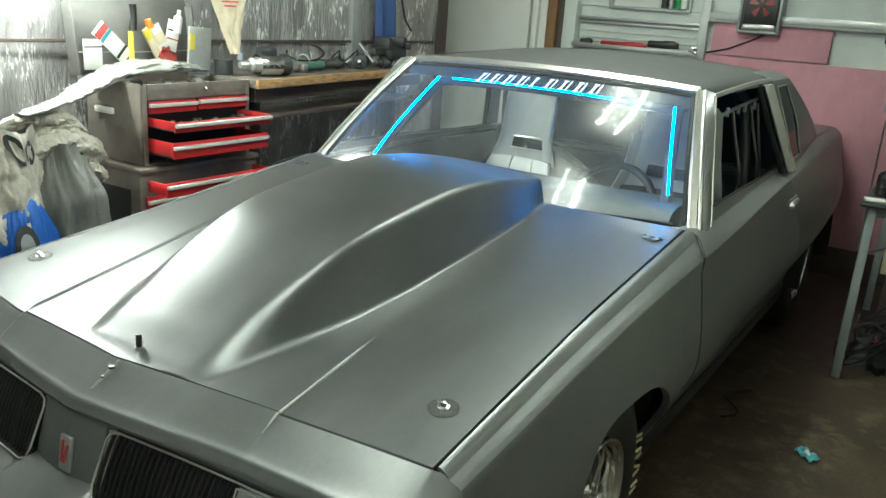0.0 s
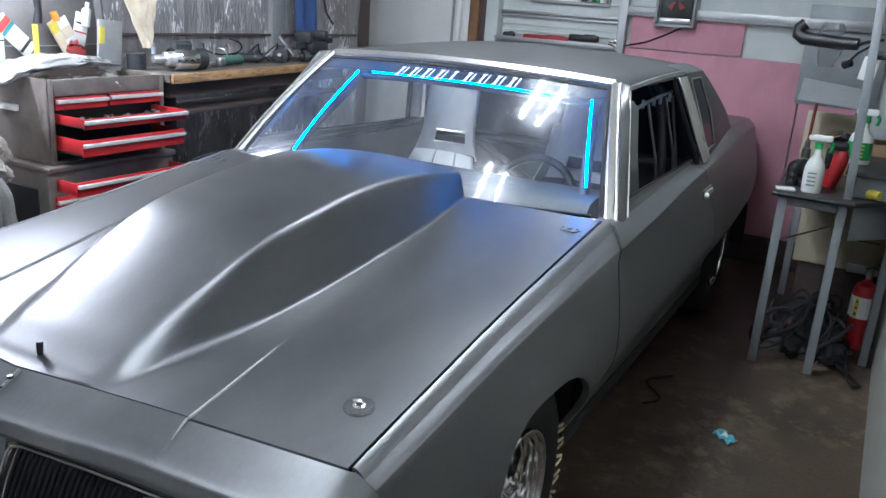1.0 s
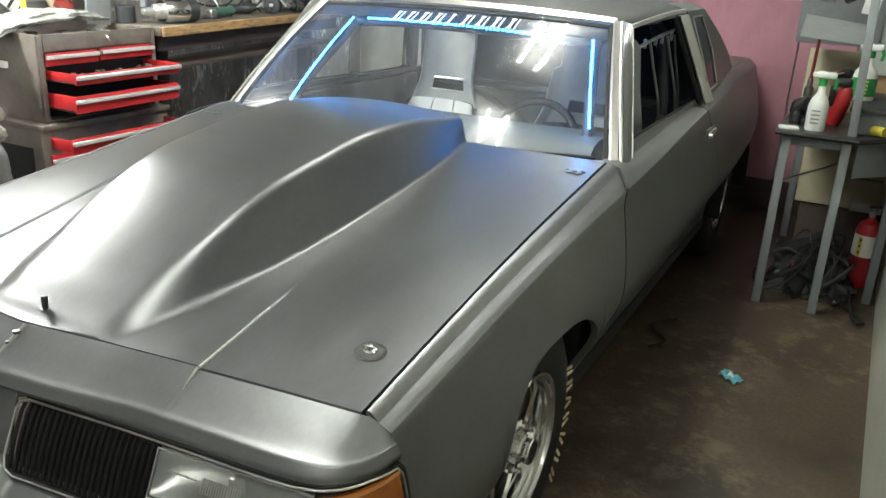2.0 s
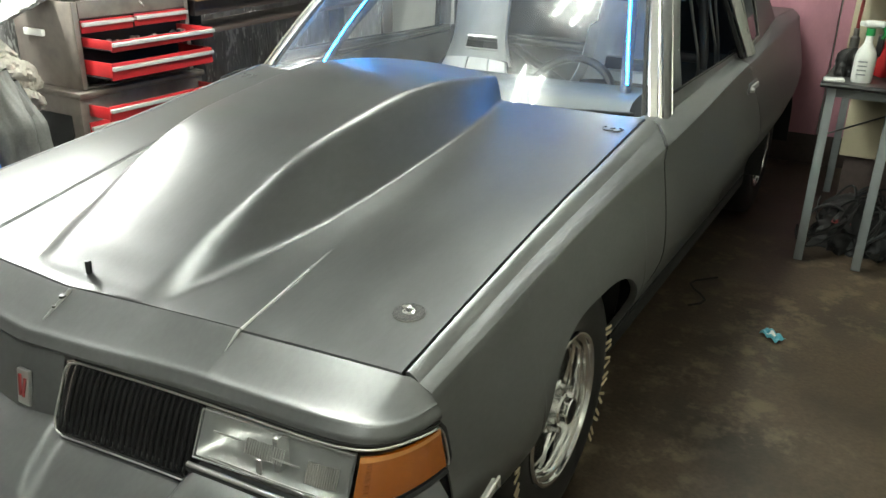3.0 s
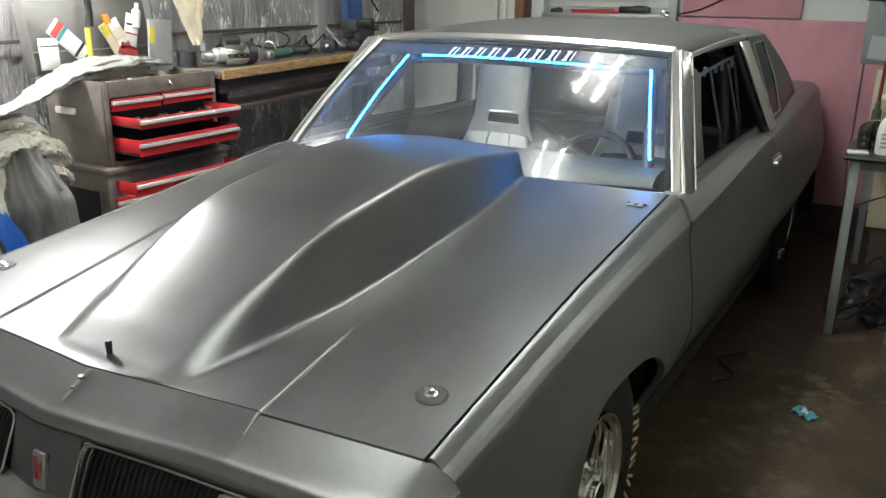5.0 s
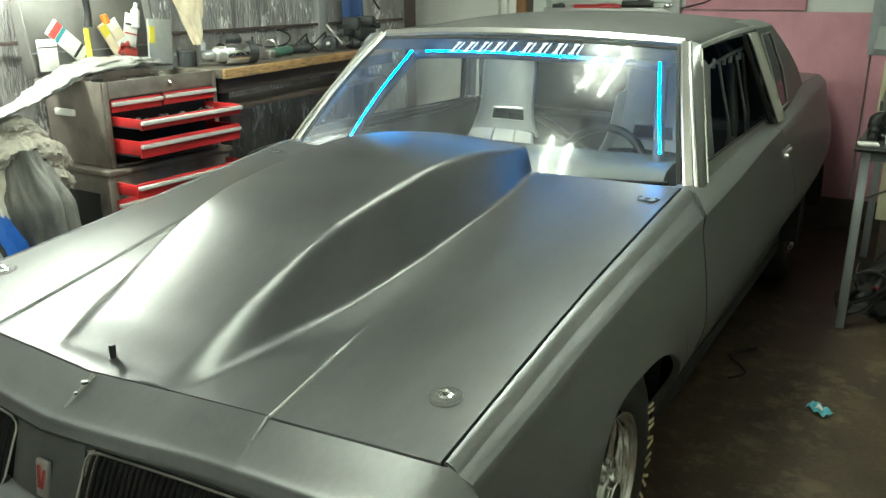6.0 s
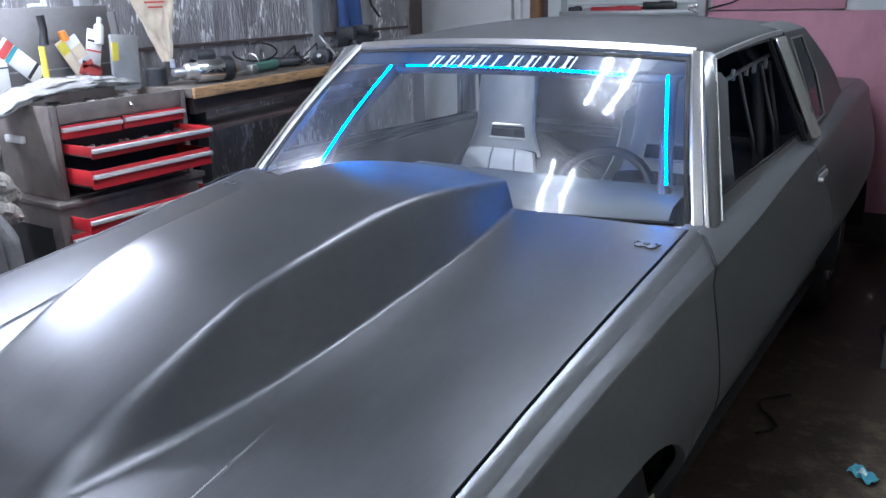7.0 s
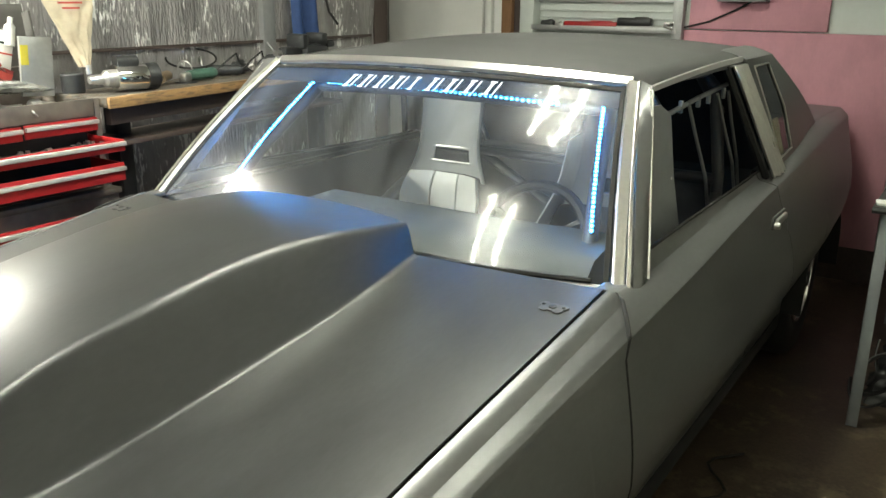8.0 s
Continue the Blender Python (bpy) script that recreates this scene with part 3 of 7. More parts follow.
def hood():
    ts = [i / 200 for i in range(201)]
    rows = []
    for t in ts:
        row = []
        y0 = lerp(0.32, 1.66, t)
        a, c, e = -crease_x(y0, -1), crease_x(y0, 1), hood_half(y0)
        stops = ((-e, a - 0.02, 56), (a - 0.02, a + 0.004, 16), (a + 0.004, c - 0.004, 170), (c - 0.004, c + 0.004, 6), (c + 0.004, e, 60))
        for x0, x1, n in stops:
            for i in range(n):
                x = lerp(x0, x1, i / n)
                row.append((x, lerp(hood_front(x), hood_rear(x), t)))
        row.append((e, lerp(hood_front(e), hood_rear(e), t)))
        row = [(x, y, hood_z(x, y)) for x, y in row]
        rows.append(row)
    # folded front and side edges
    edge = [(p[0], p[1] - 0.001, p[2] - 0.016) for p in rows[0]]
    rows[0] = [(p[0], p[1] + 0.0015, p[2]) for p in rows[0]]
    edge2 = [(p[0], p[1] - 0.002, p[2] - 0.003) for p in rows[0]]
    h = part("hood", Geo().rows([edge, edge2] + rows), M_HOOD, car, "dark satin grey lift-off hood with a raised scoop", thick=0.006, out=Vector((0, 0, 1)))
    for s in (-1, 1):
        x, y = s * 0.672, 0.497
        z = hood_z(x, y)
        m = Matrix.Translation((x, y, z)) @ pose(0, 0, 0, 7, 0, 0)
        plate = part("scuff_plate", Geo().lathe(m, [(0, 0.003), (0.024, 0.003), (0.031, 0.002), (0.033, -0.002)], 28), M_LID, h, "round carbon-look hood pin plate")
        for k in range(15):
            o = -0.028 + 0.004 * k
            part("ridge", Geo().box(m @ Vector((0, o, 0.0032)), (2 * math.sqrt(0.00094 - o * o), 0.0016, 0.0009), 0), M_DARKSTEEL, plate)
        part("hood_pin", Geo().lathe(m, [(0.0, 0.016), (0.006, 0.015), (0.007, 0.006), (0.013, 0.005), (0.014, 0.001)], 12).tube([m @ Vector((-0.014, 0, 0.011)), m @ Vector((0.0, 0.004, 0.014)), m @ Vector((0.016, -0.004, 0.011))], 0.0025, 6), M_POLISH, h, "bright steel hood pin with clip")
        x, y = s * 0.69, 1.565
        z = hood_z(x, y)
        m = Matrix.Translation((x, y, z)) @ pose(0, 0, 0, 7, 0, 0)
        g = Geo()
        for px, py, r in ((0, 0, 0.017), (-0.020, 0.006, 0.012), (0.020, 0.006, 0.012), (-0.014, -0.009, 0.012), (0.014, -0.009, 0.012)):
            g.lathe(m @ Matrix.Translation((px, py, 0)), [(0, 0.0035), (r - 0.001, 0.003), (r, 0)], 14)
        part("rear_pin_plate", g, M_CAGE, h, "small lobed dark steel pin plate")
        g = Geo()
        for k in (-1, 0, 1):
            g.lathe(m @ Matrix.Translation((0.022 * k, 0.004 * abs(k), 0.003)), [(0, 0.003), (0.008 - 0.0045 * abs(k), 0.002), (0.009 - 0.0045 * abs(k), 0)], 10)
        part("pin_hole", g, M_BLACK, h)
    # bright tube laid along the crease as its highlight
    line = [(crease_x(y, 1), y) for y in [lerp(0.300, 0.53, i / 30) for i in range(31)]]
    part("worn_edge", Geo().tube([(x, y, hood_z(x, y) + 0.0006) for x, y in line], [lerp(0.0030, 0.0008, i / 30) for i in range(31)], 6), M_ALU, h, "bright metal line standing in for the highlight along the pressed edge")
    z = hood_z(0.018, 0.298)
    part("post", Geo().lathe(Matrix.Translation((0.018, 0.298, z)), [(0.0, 0.028), (0.006, 0.028), (0.007, 0.022), (0.006, 0.0), (0.010, -0.001)], 12), M_DARKSTEEL, h, "short black post")
    return h


hood()

# plan curve of the nose from the middle to the side: x, y at the hood edge, y at the brow
NOSE_X = [(0.0, 0.0), (0.3, 0.30), (0.5, 0.50), (0.68, 0.683), (0.76, 0.752), (0.84, 0.790), (0.92, 0.812), (1.0, 0.822)]
NOSE_Y = [(0.0, 0.163), (0.3, 0.192), (0.5, 0.206), (0.68, 0.217), (0.76, 0.231), (0.84, 0.256), (0.92, 0.295), (1.0, 0.352)]
EDGE_X = [(0.0, 0.0), (0.3, 0.30), (0.5, 0.50), (0.68, 0.68), (0.76, 0.752), (0.84, 0.774), (0.92, 0.793), (1.0, 0.8105)]
EDGE_Y = [(0.0, 0.266), (0.3, 0.293), (0.5, 0.311), (0.68, 0.327), (0.76, 0.3345), (0.84, 0.3435), (0.92, 0.3445), (1.0, 0.346)]


def nose(q, z, out=0.0):
    """Point of the front face at plan parameter q (minus: right side) and height z."""
    a = abs(q)
    x, y = spline(a, NOSE_X), spline(a, NOSE_Y)
    k = smooth(0.7, 1.0, a)
    y -= (0.73 - z) * (0.45 * (1 - k) - 0.20 * k) + out * (1 - k)
    x += out * k + 0.014 * k * math.sin(min(max(0.752 - z, 0) / 0.30, 1) * math.pi / 2)
    return Vector((math.copysign(x, q), y, z))


def brow(a):
    """How far the header's lip stands over the grille and lamps."""
    return 0.018 * (1 - smooth(0.15, 0.45, a))


def header():
    qs = sorted([-1 + 2 * i / 120 for i in range(121)] + [k + d for k in (-0.372, 0.428) for d in (-0.006, -0.003, 0.0, 0.003, 0.006)])
    rows = []
    for t, bulge in ((0, 0), (0.1, 0.0001), (0.3, 0.0002), (0.6, 0.0003), (0.8, 0.0010), (0.88, 0.0022), (0.93, 0.0036), (0.96, 0.0036), (0.985, 0.0022), (1.0, 0.0)):
        row = []
        for q in qs:
            a = abs(q)
            ex, ey = spline(a, EDGE_X), spline(a, EDGE_Y) if a > 0.76 else hood_front(math.copysign(spline(a, EDGE_X), q)) - 0.004
            bx, by = spline(a, NOSE_X), spline(a, NOSE_Y) - brow(a)
            ez = zh(ey) + 0.016 * (1 - (min(ex, 0.75) / 0.75) ** 2) - 0.001 - curve(a, [(0.0, 0.0), (0.76, 0.0), (0.84, 0.005), (0.92, 0.0155), (1.0, 0.0275)])
            ez += 0.006 * smooth(-0.003, 0.003, (0.428 if q > 0 else 0.372) - ex)
            bz = 0.7300 - 0.0045 * smooth(0.2, 0.5, a) + 0.003 * smooth(0.76, 0.95, a)
            z = lerp(ez, bz, t) + bulge
            row.append((math.copysign(lerp(ex, bx, t), q), lerp(ey, by, t), z))
        rows.append(row)
    rows.append([tuple(nose(q, 0.7180, 0.0035 + brow(abs(q)))) for q in qs])
    rows.append([tuple(nose(q, 0.7115, 0.0035 + 0.75 * brow(abs(q)))) for q in qs])
    rows.append([tuple(nose(q, 0.703, lerp(0.001, 0.0035, smooth(0.114, 0.104, abs(q))))) for q in qs])
    rows.append([tuple(nose(q, 0.693, lerp(-0.012, 0.0032, smooth(0.114, 0.104, abs(q))))) for q in qs])
    h = part("header_panel", Geo().rows(rows), M_BODY, car, "smooth grey header panel above the grilles", thick=0.005, out=Vector((0, -0.5, 1)))
    # the crease highlight carried on over the header, again a bright tube
    q = 0.428
    line = []
    for i in range(7):
        t = 0.42 * i / 6
        ex, ey, bx, by = spline(q, EDGE_X), hood_front(q) - 0.004, spline(q, NOSE_X), spline(q, NOSE_Y) - brow(q)
        ez = zh(ey) + 0.016 * (1 - (ex / 0.75) ** 2) + 0.002
        line.append((lerp(ex, bx, t), lerp(ey, by, t), lerp(ez, 0.7250, t) + 0.0014))
    part("worn_edge", Geo().tube(line, [0.0028, 0.0027, 0.0025, 0.0022, 0.0018, 0.0013, 0.0006], 6), M_ALU, h, "bright metal line standing in for the highlight along the pressed edge")
    # middle panel between the grilles
    m = Geo().grid(lambda u, v: tuple(nose(lerp(-0.102, 0.102, u), lerp(0.7015, 0.52, v), lerp(0.0030, -0.026, v) + 0.007 * math.sin(math.pi * min(v * 1.2, 1)) * (1 - (2 * u - 1) ** 2))), 16, 12)
    part("nose_panel", m, M_BODY, car, thick=0.006)
    e = part("emblem", Geo().box((0.016, 0.118, 0.626), (0.036, 0.010, 0.076), 0.003, pose(0, 0, 0, -8, 0, 0)), M_ALU, car, "small upright silver and red badge")
    part("badge_mark", Geo().box((0.010, 0.1125, 0.632), (0.007, 0.004, 0.046), 0.001, pose(0, 0, 0, -8, 0, 0)).box((0.022, 0.1125, 0.628), (0.007, 0.004, 0.042), 0.001, pose(0, 0, 0, -8, 12, 0)), M_REDMARK, e)
    # slot and screw holes on the header's middle
    a, b = Vector((0.024, 0.246, 0.7885)), Vector((0.020, 0.180, 0.7455))
    part("ornament_slot", Geo().tube(along(a, b, 4), 0.0048, 8), M_STEEL, h, "bare metal ornament slot")
    part("screw_hole", Geo().lathe(Matrix.Translation(a.lerp(b, 0.3) + Vector((0, 0, 0.006))), [(0, 0.002), (0.007, 0.002), (0.007, -0.003)], 10), M_BLACK, h)
    part("screw_hole", Geo().lathe(Matrix.Translation(a.lerp(b, 0.62) + Vector((0, 0, 0.006))), [(0, 0.001), (0.004, 0.001), (0.004, -0.003)], 8), M_BLACK, h)


header()


def door_gap_y(x):
    """Line of the gap between fender and door over the crown, by distance from the middle."""
    return spline(abs(x), [(0.75, 1.70), (0.785, 1.682), (0.82, 1.625), (0.845, 1.580), (0.86, 1.563), (1.0, 1.562)])


def front_side(s):
    # grille
    q0, q1, q2, q3 = 0.107, 0.435, 0.755, 0.985
    zt, zb, zl = 0.693, 0.563, 0.607
    g = part("grille", Geo().grid(lambda u, v: tuple(nose(s * lerp(q0, q1, u), lerp(zt, zb, v), -0.03)), 10, 8), M_GRILLE, car, "black vertical-slat grille with a bright surround")
    for k in range(23):
        q = lerp(q0 + 0.012, q1 - 0.008, k / 22)
        part("slat", Geo().tube([nose(s * q, zt - 0.006, -0.006), nose(s * q, zt - 0.02, -0.002), nose(s * q, lerp(zt, zb, 0.5), -0.001), nose(s * q, zb + 0.006, -0.006)], 0.0042, 6), M_GRILLE, g)
    loop = [nose(s * q0, zb + 0.03), nose(s * q0, zt - 0.015), nose(s * (q0 + 0.006), zt - 0.004), nose(s * (q0 + 0.02), zt)]
    loop += [nose(s * lerp(q0 + 0.03, q2, i / 14), zt + 0.002) for i in range(15)]
    loop += [nose(s * lerp(q2, q3, i / 8), zt + 0.002 - 0.008 * smooth(0.6, 1, i / 8)) for i in range(1, 9)]
    loop += [nose(s * (q3 + 0.012), zt - 0.022), nose(s * (q3 + 0.02), 0.64), nose(s * (q3 + 0.03), 0.605), nose(s * (q3 + 0.01), 0.596)]
    part("lamp_trim", Geo().tube(loop, 0.0025, 8), M_CHROME, car, "thin bright trim over grille and lamps")
    part("trim_gasket", Geo().tube([p + Vector((0, 0.004, 0.007)) for p in loop[3:]], 0.004, 6), M_GAP, car)
    low = [nose(s * q0, zb + 0.03), nose(s * (q0 + 0.008), zb + 0.008), nose(s * (q0 + 0.03), zb)] + [nose(s * lerp(q0 + 0.04, q1, i / 8), zb) for i in range(9)]
    part("grille_trim", Geo().tube(low, 0.0019, 8), M_CHROME, g)
    part("grille_surround", Geo().tube([p + Vector((0, 0.006, -0.003)) for p in low], 0.006, 6), M_GAP, g)
    # headlamp
    h = part("headlamp", Geo().grid(lambda u, v: tuple(nose(s * lerp(q1 + 0.006, q2, u), lerp(zt - 0.006, zl, v), 0.002 + 0.006 * math.sin(math.pi * v) ** 0.5 * math.sin(math.pi * min(max(u, 0.0), 1)) ** 0.3)), 24, 14), M_LAMPGLASS, car, "clear ribbed composite headlamp, slightly hazed", out=Vector((0, -1, 0.3)))
    h.visible_shadow = False
    part("reflector_bowl", Geo().grid(lambda u, v: tuple(nose(s * lerp(q1 + 0.006, q2, u), lerp(zt - 0.006, zl, v), -0.006 - 0.07 * (math.sin(math.pi * v) * math.sin(math.pi * u)) ** 0.6)), 24, 14), M_REFLECT, h, "bright reflector bowl")
    part("lamp_divider", Geo().box(nose(s * 0.60, 0.648, -0.022), (0.012, 0.03, 0.07), 0.003), M_REFLECT, h)
    part("lens_frame", Geo().tube([nose(s * (q1 + 0.006), zt - 0.006, 0.002), nose(s * q2, zt - 0.006, 0.002), nose(s * q2, zl, 0.002), nose(s * (q1 + 0.006), zl, 0.002), nose(s * (q1 + 0.006), zt - 0.006, 0.002)], 0.0018, 6), M_REFLECT, h)
    part("bulb_bowl", Geo().box(nose(s * 0.585, 0.636, 0.0115), (0.012, 0.004, 0.03), 0.001), M_REFLECT, h)
    for k in range(16):
        q = 0.55 + 0.005 * k
        part("flute", Geo().tube([nose(s * q, 0.672, 0.0095), nose(s * q, 0.648, 0.0105)], 0.0016, 5), M_REFLECT, h)
    for k in range(14):
        q = 0.675 + 0.0045 * k
        part("flute", Geo().tube([nose(s * q, 0.668, 0.0095), nose(s * q, 0.635, 0.0105)], 0.0016, 5), M_REFLECT, h)
    for z, qa, qb in ((0.664, 0.48, 0.54), (0.622, 0.48, 0.70), (0.655, 0.60, 0.66)):
        part("lens_line", Geo().tube([nose(s * lerp(qa, qb, i / 6), z, 0.0105) for i in range(7)], 0.0018, 5), M_REFLECT, h)
    # corner lamp
    c = part("corner_lamp", Geo().grid(lambda u, v: tuple(nose(s * lerp(q2 + 0.012, q3, u), lerp(zt - 0.008, 0.600, v), 0.003)), 16, 10), M_AMBER, car, "amber wrap-round corner lamp", thick=0.006)
    part("lamp_band", Geo().grid(lambda u, v: tuple(nose(s * lerp(q2 + 0.012, q3, u), lerp(zt - 0.008, zt - 0.017, v), 0.0045)), 16, 2), M_AMBERTOP, c, "paler band along the lens top")
    for k in range(12):
        part("rib", Geo().tube([nose(s * (q2 + 0.03), 0.672 - 0.006 * k, 0.004), nose(s * (q2 + 0.042), 0.672 - 0.006 * k, 0.004)], 0.0018, 5), M_AMBER, c)
    # trim under the headlamp
    part("lower_trim", Geo().tube([nose(s * lerp(q1, q2 + 0.1, i / 8), zl - 0.012, 0.004) for i in range(9)], 0.005, 8), M_CHROME, car)
    part("lower_gasket", Geo().tube([nose(s * lerp(q1, q3, i / 10), zl - 0.020, 0.0) for i in range(11)], 0.007, 6), M_GAP, car)
    # fender

    def section(y):
        """Points from the hood gap over the fender ridge and crease down the side."""
        z0 = zh(y)
        xe = hood_half(y) + 0.0055
        xr = spline(y, [(0.35, 0.787), (0.57, 0.783), (0.8, 0.780), (1.0, 0.781), (1.35, 0.788), (1.7, 0.792)])
        xc = spline(y, [(0.35, 0.812), (0.6, 0.815), (0.8, 0.816), (1.0, 0.821), (1.3, 0.832), (1.56, 0.845), (1.7, 0.850)])
        zc = z0 - 0.029 - 0.006 * smooth(1.0, 1.7, y)
        zr = z0 - 0.0165
        w, e = xr - xe, xc - xr
        pts = [(xe, z0 - 0.018), (xe + 0.0006, z0 - 0.002), (xe + 0.002, z0), (xe + 0.30 * w, z0 - 0.0012), (xe + 0.60 * w, z0 - 0.0056), (xe + 0.85 * w, z0 - 0.0118), (xr - 0.0012, zr + 0.0010), (xr, zr), (xr + 0.0012, zr - 0.0004), (lerp(xr, xc, 0.5), lerp(zr, zc, 0.46)), (xc - 0.0016, zc + 0.0012 + 0.0016 * (zr - zc) / e), (xc, zc)]
        return pts, xc, zc

    def low_z(y):
        d = abs(y - 1.055) / 0.335
        arch = 0.335 + 0.325 * max(1 - d ** 3.0, 0) ** (1 / 2.4) if d < 1 else 0
        return max(arch, 0.30)

    rows = []
    ys = sorted([lerp(0.347, 1.560, i / 150) for i in range(151)] + [1.055 - 0.335, 1.055 + 0.335])
    for y in ys:
        pts, xc, zc = section(y)
        zl = low_z(y)
        row = []
        n = 18
        back = []
        for i, (x, z) in enumerate(pts):
            yy = y + (door_gap_y(x) - 1.562) * smooth(1.1, 1.560, y)
            row.append(section(yy)[0][i] if yy > y + 1e-6 else (x, z))
            back.append(yy - y)
        for i in range(1, n + 1):
            z = lerp(zc, zl, i / n)
            d = zc - z
            x = xc + lerp(0.022, 0.880 - xc, smooth(0.30, 0.85, y)) * math.sin(min(d / 0.30, 1) * math.pi / 2) ** 1.25 - 0.125 * smooth(0.29, 0.62, d)
            row.append((x, z))
        if zl > 0.31:
            row.append((row[-1][0] - 0.02, zl + 0.002))
        else:
            row.append((row[-1][0] - 0.05, zl))
        out = []
        for i, (x, z) in enumerate(row):
            lean = 0.20 * (zc - z) * (1 - smooth(0.352, 0.75, y)) if z < zc else 0
            out.append((s * x, y + lean + (back[i] if i < len(back) else 0), z))
        rows.append(out)
    f = part("fender", Geo().rows(rows), M_BODY, car, "grey front fender with a sharp upper crease", thick=0.005, sharp=45, out=Vector((s, 0, 0.3)))
    # small front marker lamp low on the fender
    part("side_marker", Geo().box((s * 0.864, 0.47, 0.468), (0.012, 0.085, 0.024), 0.003, pose(0, 0, 0, 16, 0, 0)), M_LENS, f, "clear side marker in bright bezel")
    part("marker_bezel", Geo().tube([(s * 0.869, 0.428, 0.446), (s * 0.869, 0.428, 0.469), (s * 0.871, 0.512, 0.494), (s * 0.871, 0.515, 0.468)], 0.003, 6), M_CHROME, f)
    # dark gap strips
    part("hood_gap", Geo().rows([[(s * (hood_half(lerp(0.34, 1.69, i / 20)) + e), lerp(0.34, 1.69, i / 20), zh(lerp(0.34, 1.69, i / 20)) - 0.016) for i in range(21)] for e in (-0.01, 0.012)]), M_GAP, car, thick=0.01)
    # wheel house
    part("wheel_house", Geo().grid(lambda u, v: (s * lerp(0.50, 0.79 + 0.055 * math.sin(math.pi * u), v), 1.05 - 0.375 * math.cos(math.pi * u), 0.33 + 0.37 * math.sin(math.pi * u) ** 0.7), 24, 4), M_GAP, car, thick=0.01)
    return section


for s in (1, -1):
    front_section = front_side(s)


def bumper():
    def f(u, v):
        q = lerp(-1.0, 1.0, u)
        a = abs(q)
        x, y = spline(a, NOSE_X), spline(a, NOSE_Y)
        prof = [(0.0, 0.562, 0.045), (0.04, 0.553, 0.005), (0.12, 0.530, -0.045), (0.25, 0.506, -0.100), (0.36, 0.492, -0.124), (0.46, 0.481, -0.134), (0.5, 0.472, -0.125), (0.54, 0.464, -0.135), (0.75, 0.375, -0.135), (0.9, 0.30, -0.11), (1.0, 0.28, -0.06)]
        z, d = curve(v, [(p[0], p[1]) for p in prof]), curve(v, [(p[0], p[2]) for p in prof])
        mw = lerp(0.115, 0.20, min(v / 0.45, 1))
        mid = smooth(mw + 0.02, mw - 0.015, a)
        lamp = smooth(0.425, 0.448, a)
        z += 0.022 * mid * (1 - smooth(0.1, 0.5, v)) + 0.030 * lamp * (1 - smooth(0.1, 0.5, v))
        k = smooth(0.72, 1.0, a)
        return (math.copysign(x + (-d) * 0.35 * k, q), y - 0.09 * (1 - k) + d * (1 - k), z)
    b = part("bumper", Geo().grid(f, 240, 40), M_BODY, car, "grey painted front bumper cover with stepped ledges", thick=0.006)
    part("rub_strip", Geo().tube([Vector(f(0.02 + 0.96 * i / 60, 0.5)) + Vector((0, -0.004, 0)) for i in range(61)], 0.008, 8), M_GAP, b, "black rubber strip")


bumper()

# ---- doors, quarters, greenhouse ----
def belt_z(y):
    """Height of the body's upper edge: the door's ledge, then the kicked-up quarter."""
    return spline(y, [(1.5, 0.945), (2.4, 0.947), (3.1, 0.950), (3.5, 0.974), (4.05, 1.006), (4.4, 1.002), (4.7, 0.996), (4.86, 0.988), (4.98, 0.965)])


def belt_x(y):
    return spline(y, [(1.5, 0.768), (1.85, 0.774), (2.2, 0.764), (2.6, 0.752), (3.0, 0.742), (3.2, 0.748), (3.5, 0.742), (4.05, 0.705), (4.6, 0.698), (4.98, 0.675)])


CREASE_X = [(1.5, 0.846), (2.0, 0.839), (2.4, 0.822), (2.8, 0.806), (3.2, 0.796), (3.7, 0.785), (4.3, 0.767), (4.7, 0.748), (4.98, 0.712)]
CREASE_Z = [(1.5, 0.897), (2.0, 0.915), (2.4, 0.925), (2.8, 0.932), (3.2, 0.937), (3.7, 0.950), (4.3, 0.968), (4.7, 0.958), (4.98, 0.930)]
SIDE_X = [(1.5, 0.880), (3.0, 0.886), (3.9, 0.880), (4.4, 0.845), (4.75, 0.795), (4.98, 0.735)]


def skirt(y):
    """How far the upright door reveal under the window stands over the ledge."""
    return smooth(1.815, 1.85, y) * (1 - smooth(3.08, 3.13, y))


def glass_foot(y, s=1):
    """Lower edge of the door's window."""
    k = skirt(y)
    return Vector((s * (belt_x(y) - 0.012 * k), y, belt_z(y) + k * lerp(0.036, 0.018, smooth(1.85, 3.0, y))))


def side_row(y, s, zl):
    zb, xb = belt_z(y), belt_x(y)
    xc, zc, xm = (spline(y, t) for t in (CREASE_X, CREASE_Z, SIDE_X))
    g = glass_foot(y)
    pts = [(g.x - 0.014, g.z - 0.004), (g.x - 0.010, g.z), (g.x - 0.001, g.z), (lerp(g.x, xb, 0.6), lerp(g.z, zb, 0.75)), (xb + 0.003, zb), (lerp(xb, xc, 0.35), lerp(zb, zc, 0.22)), (lerp(xb, xc, 0.7), lerp(zb, zc, 0.56)), (lerp(xb, xc, 0.93), lerp(zb, zc, 0.86)), (xc, zc)]
    n = 18
    for i in range(1, n + 1):
        z = lerp(zc, zl, i / n)
        d = zc - z
        pts.append((xc + (xm - xc) * math.sin(min(d / 0.30, 1) * math.pi / 2) ** 1.25 - 0.125 * smooth(0.29, 0.62, d), z))
    pts.append((pts[-1][0] - 0.03, zl))
    return [(s * x, y, z) for x, z in pts]


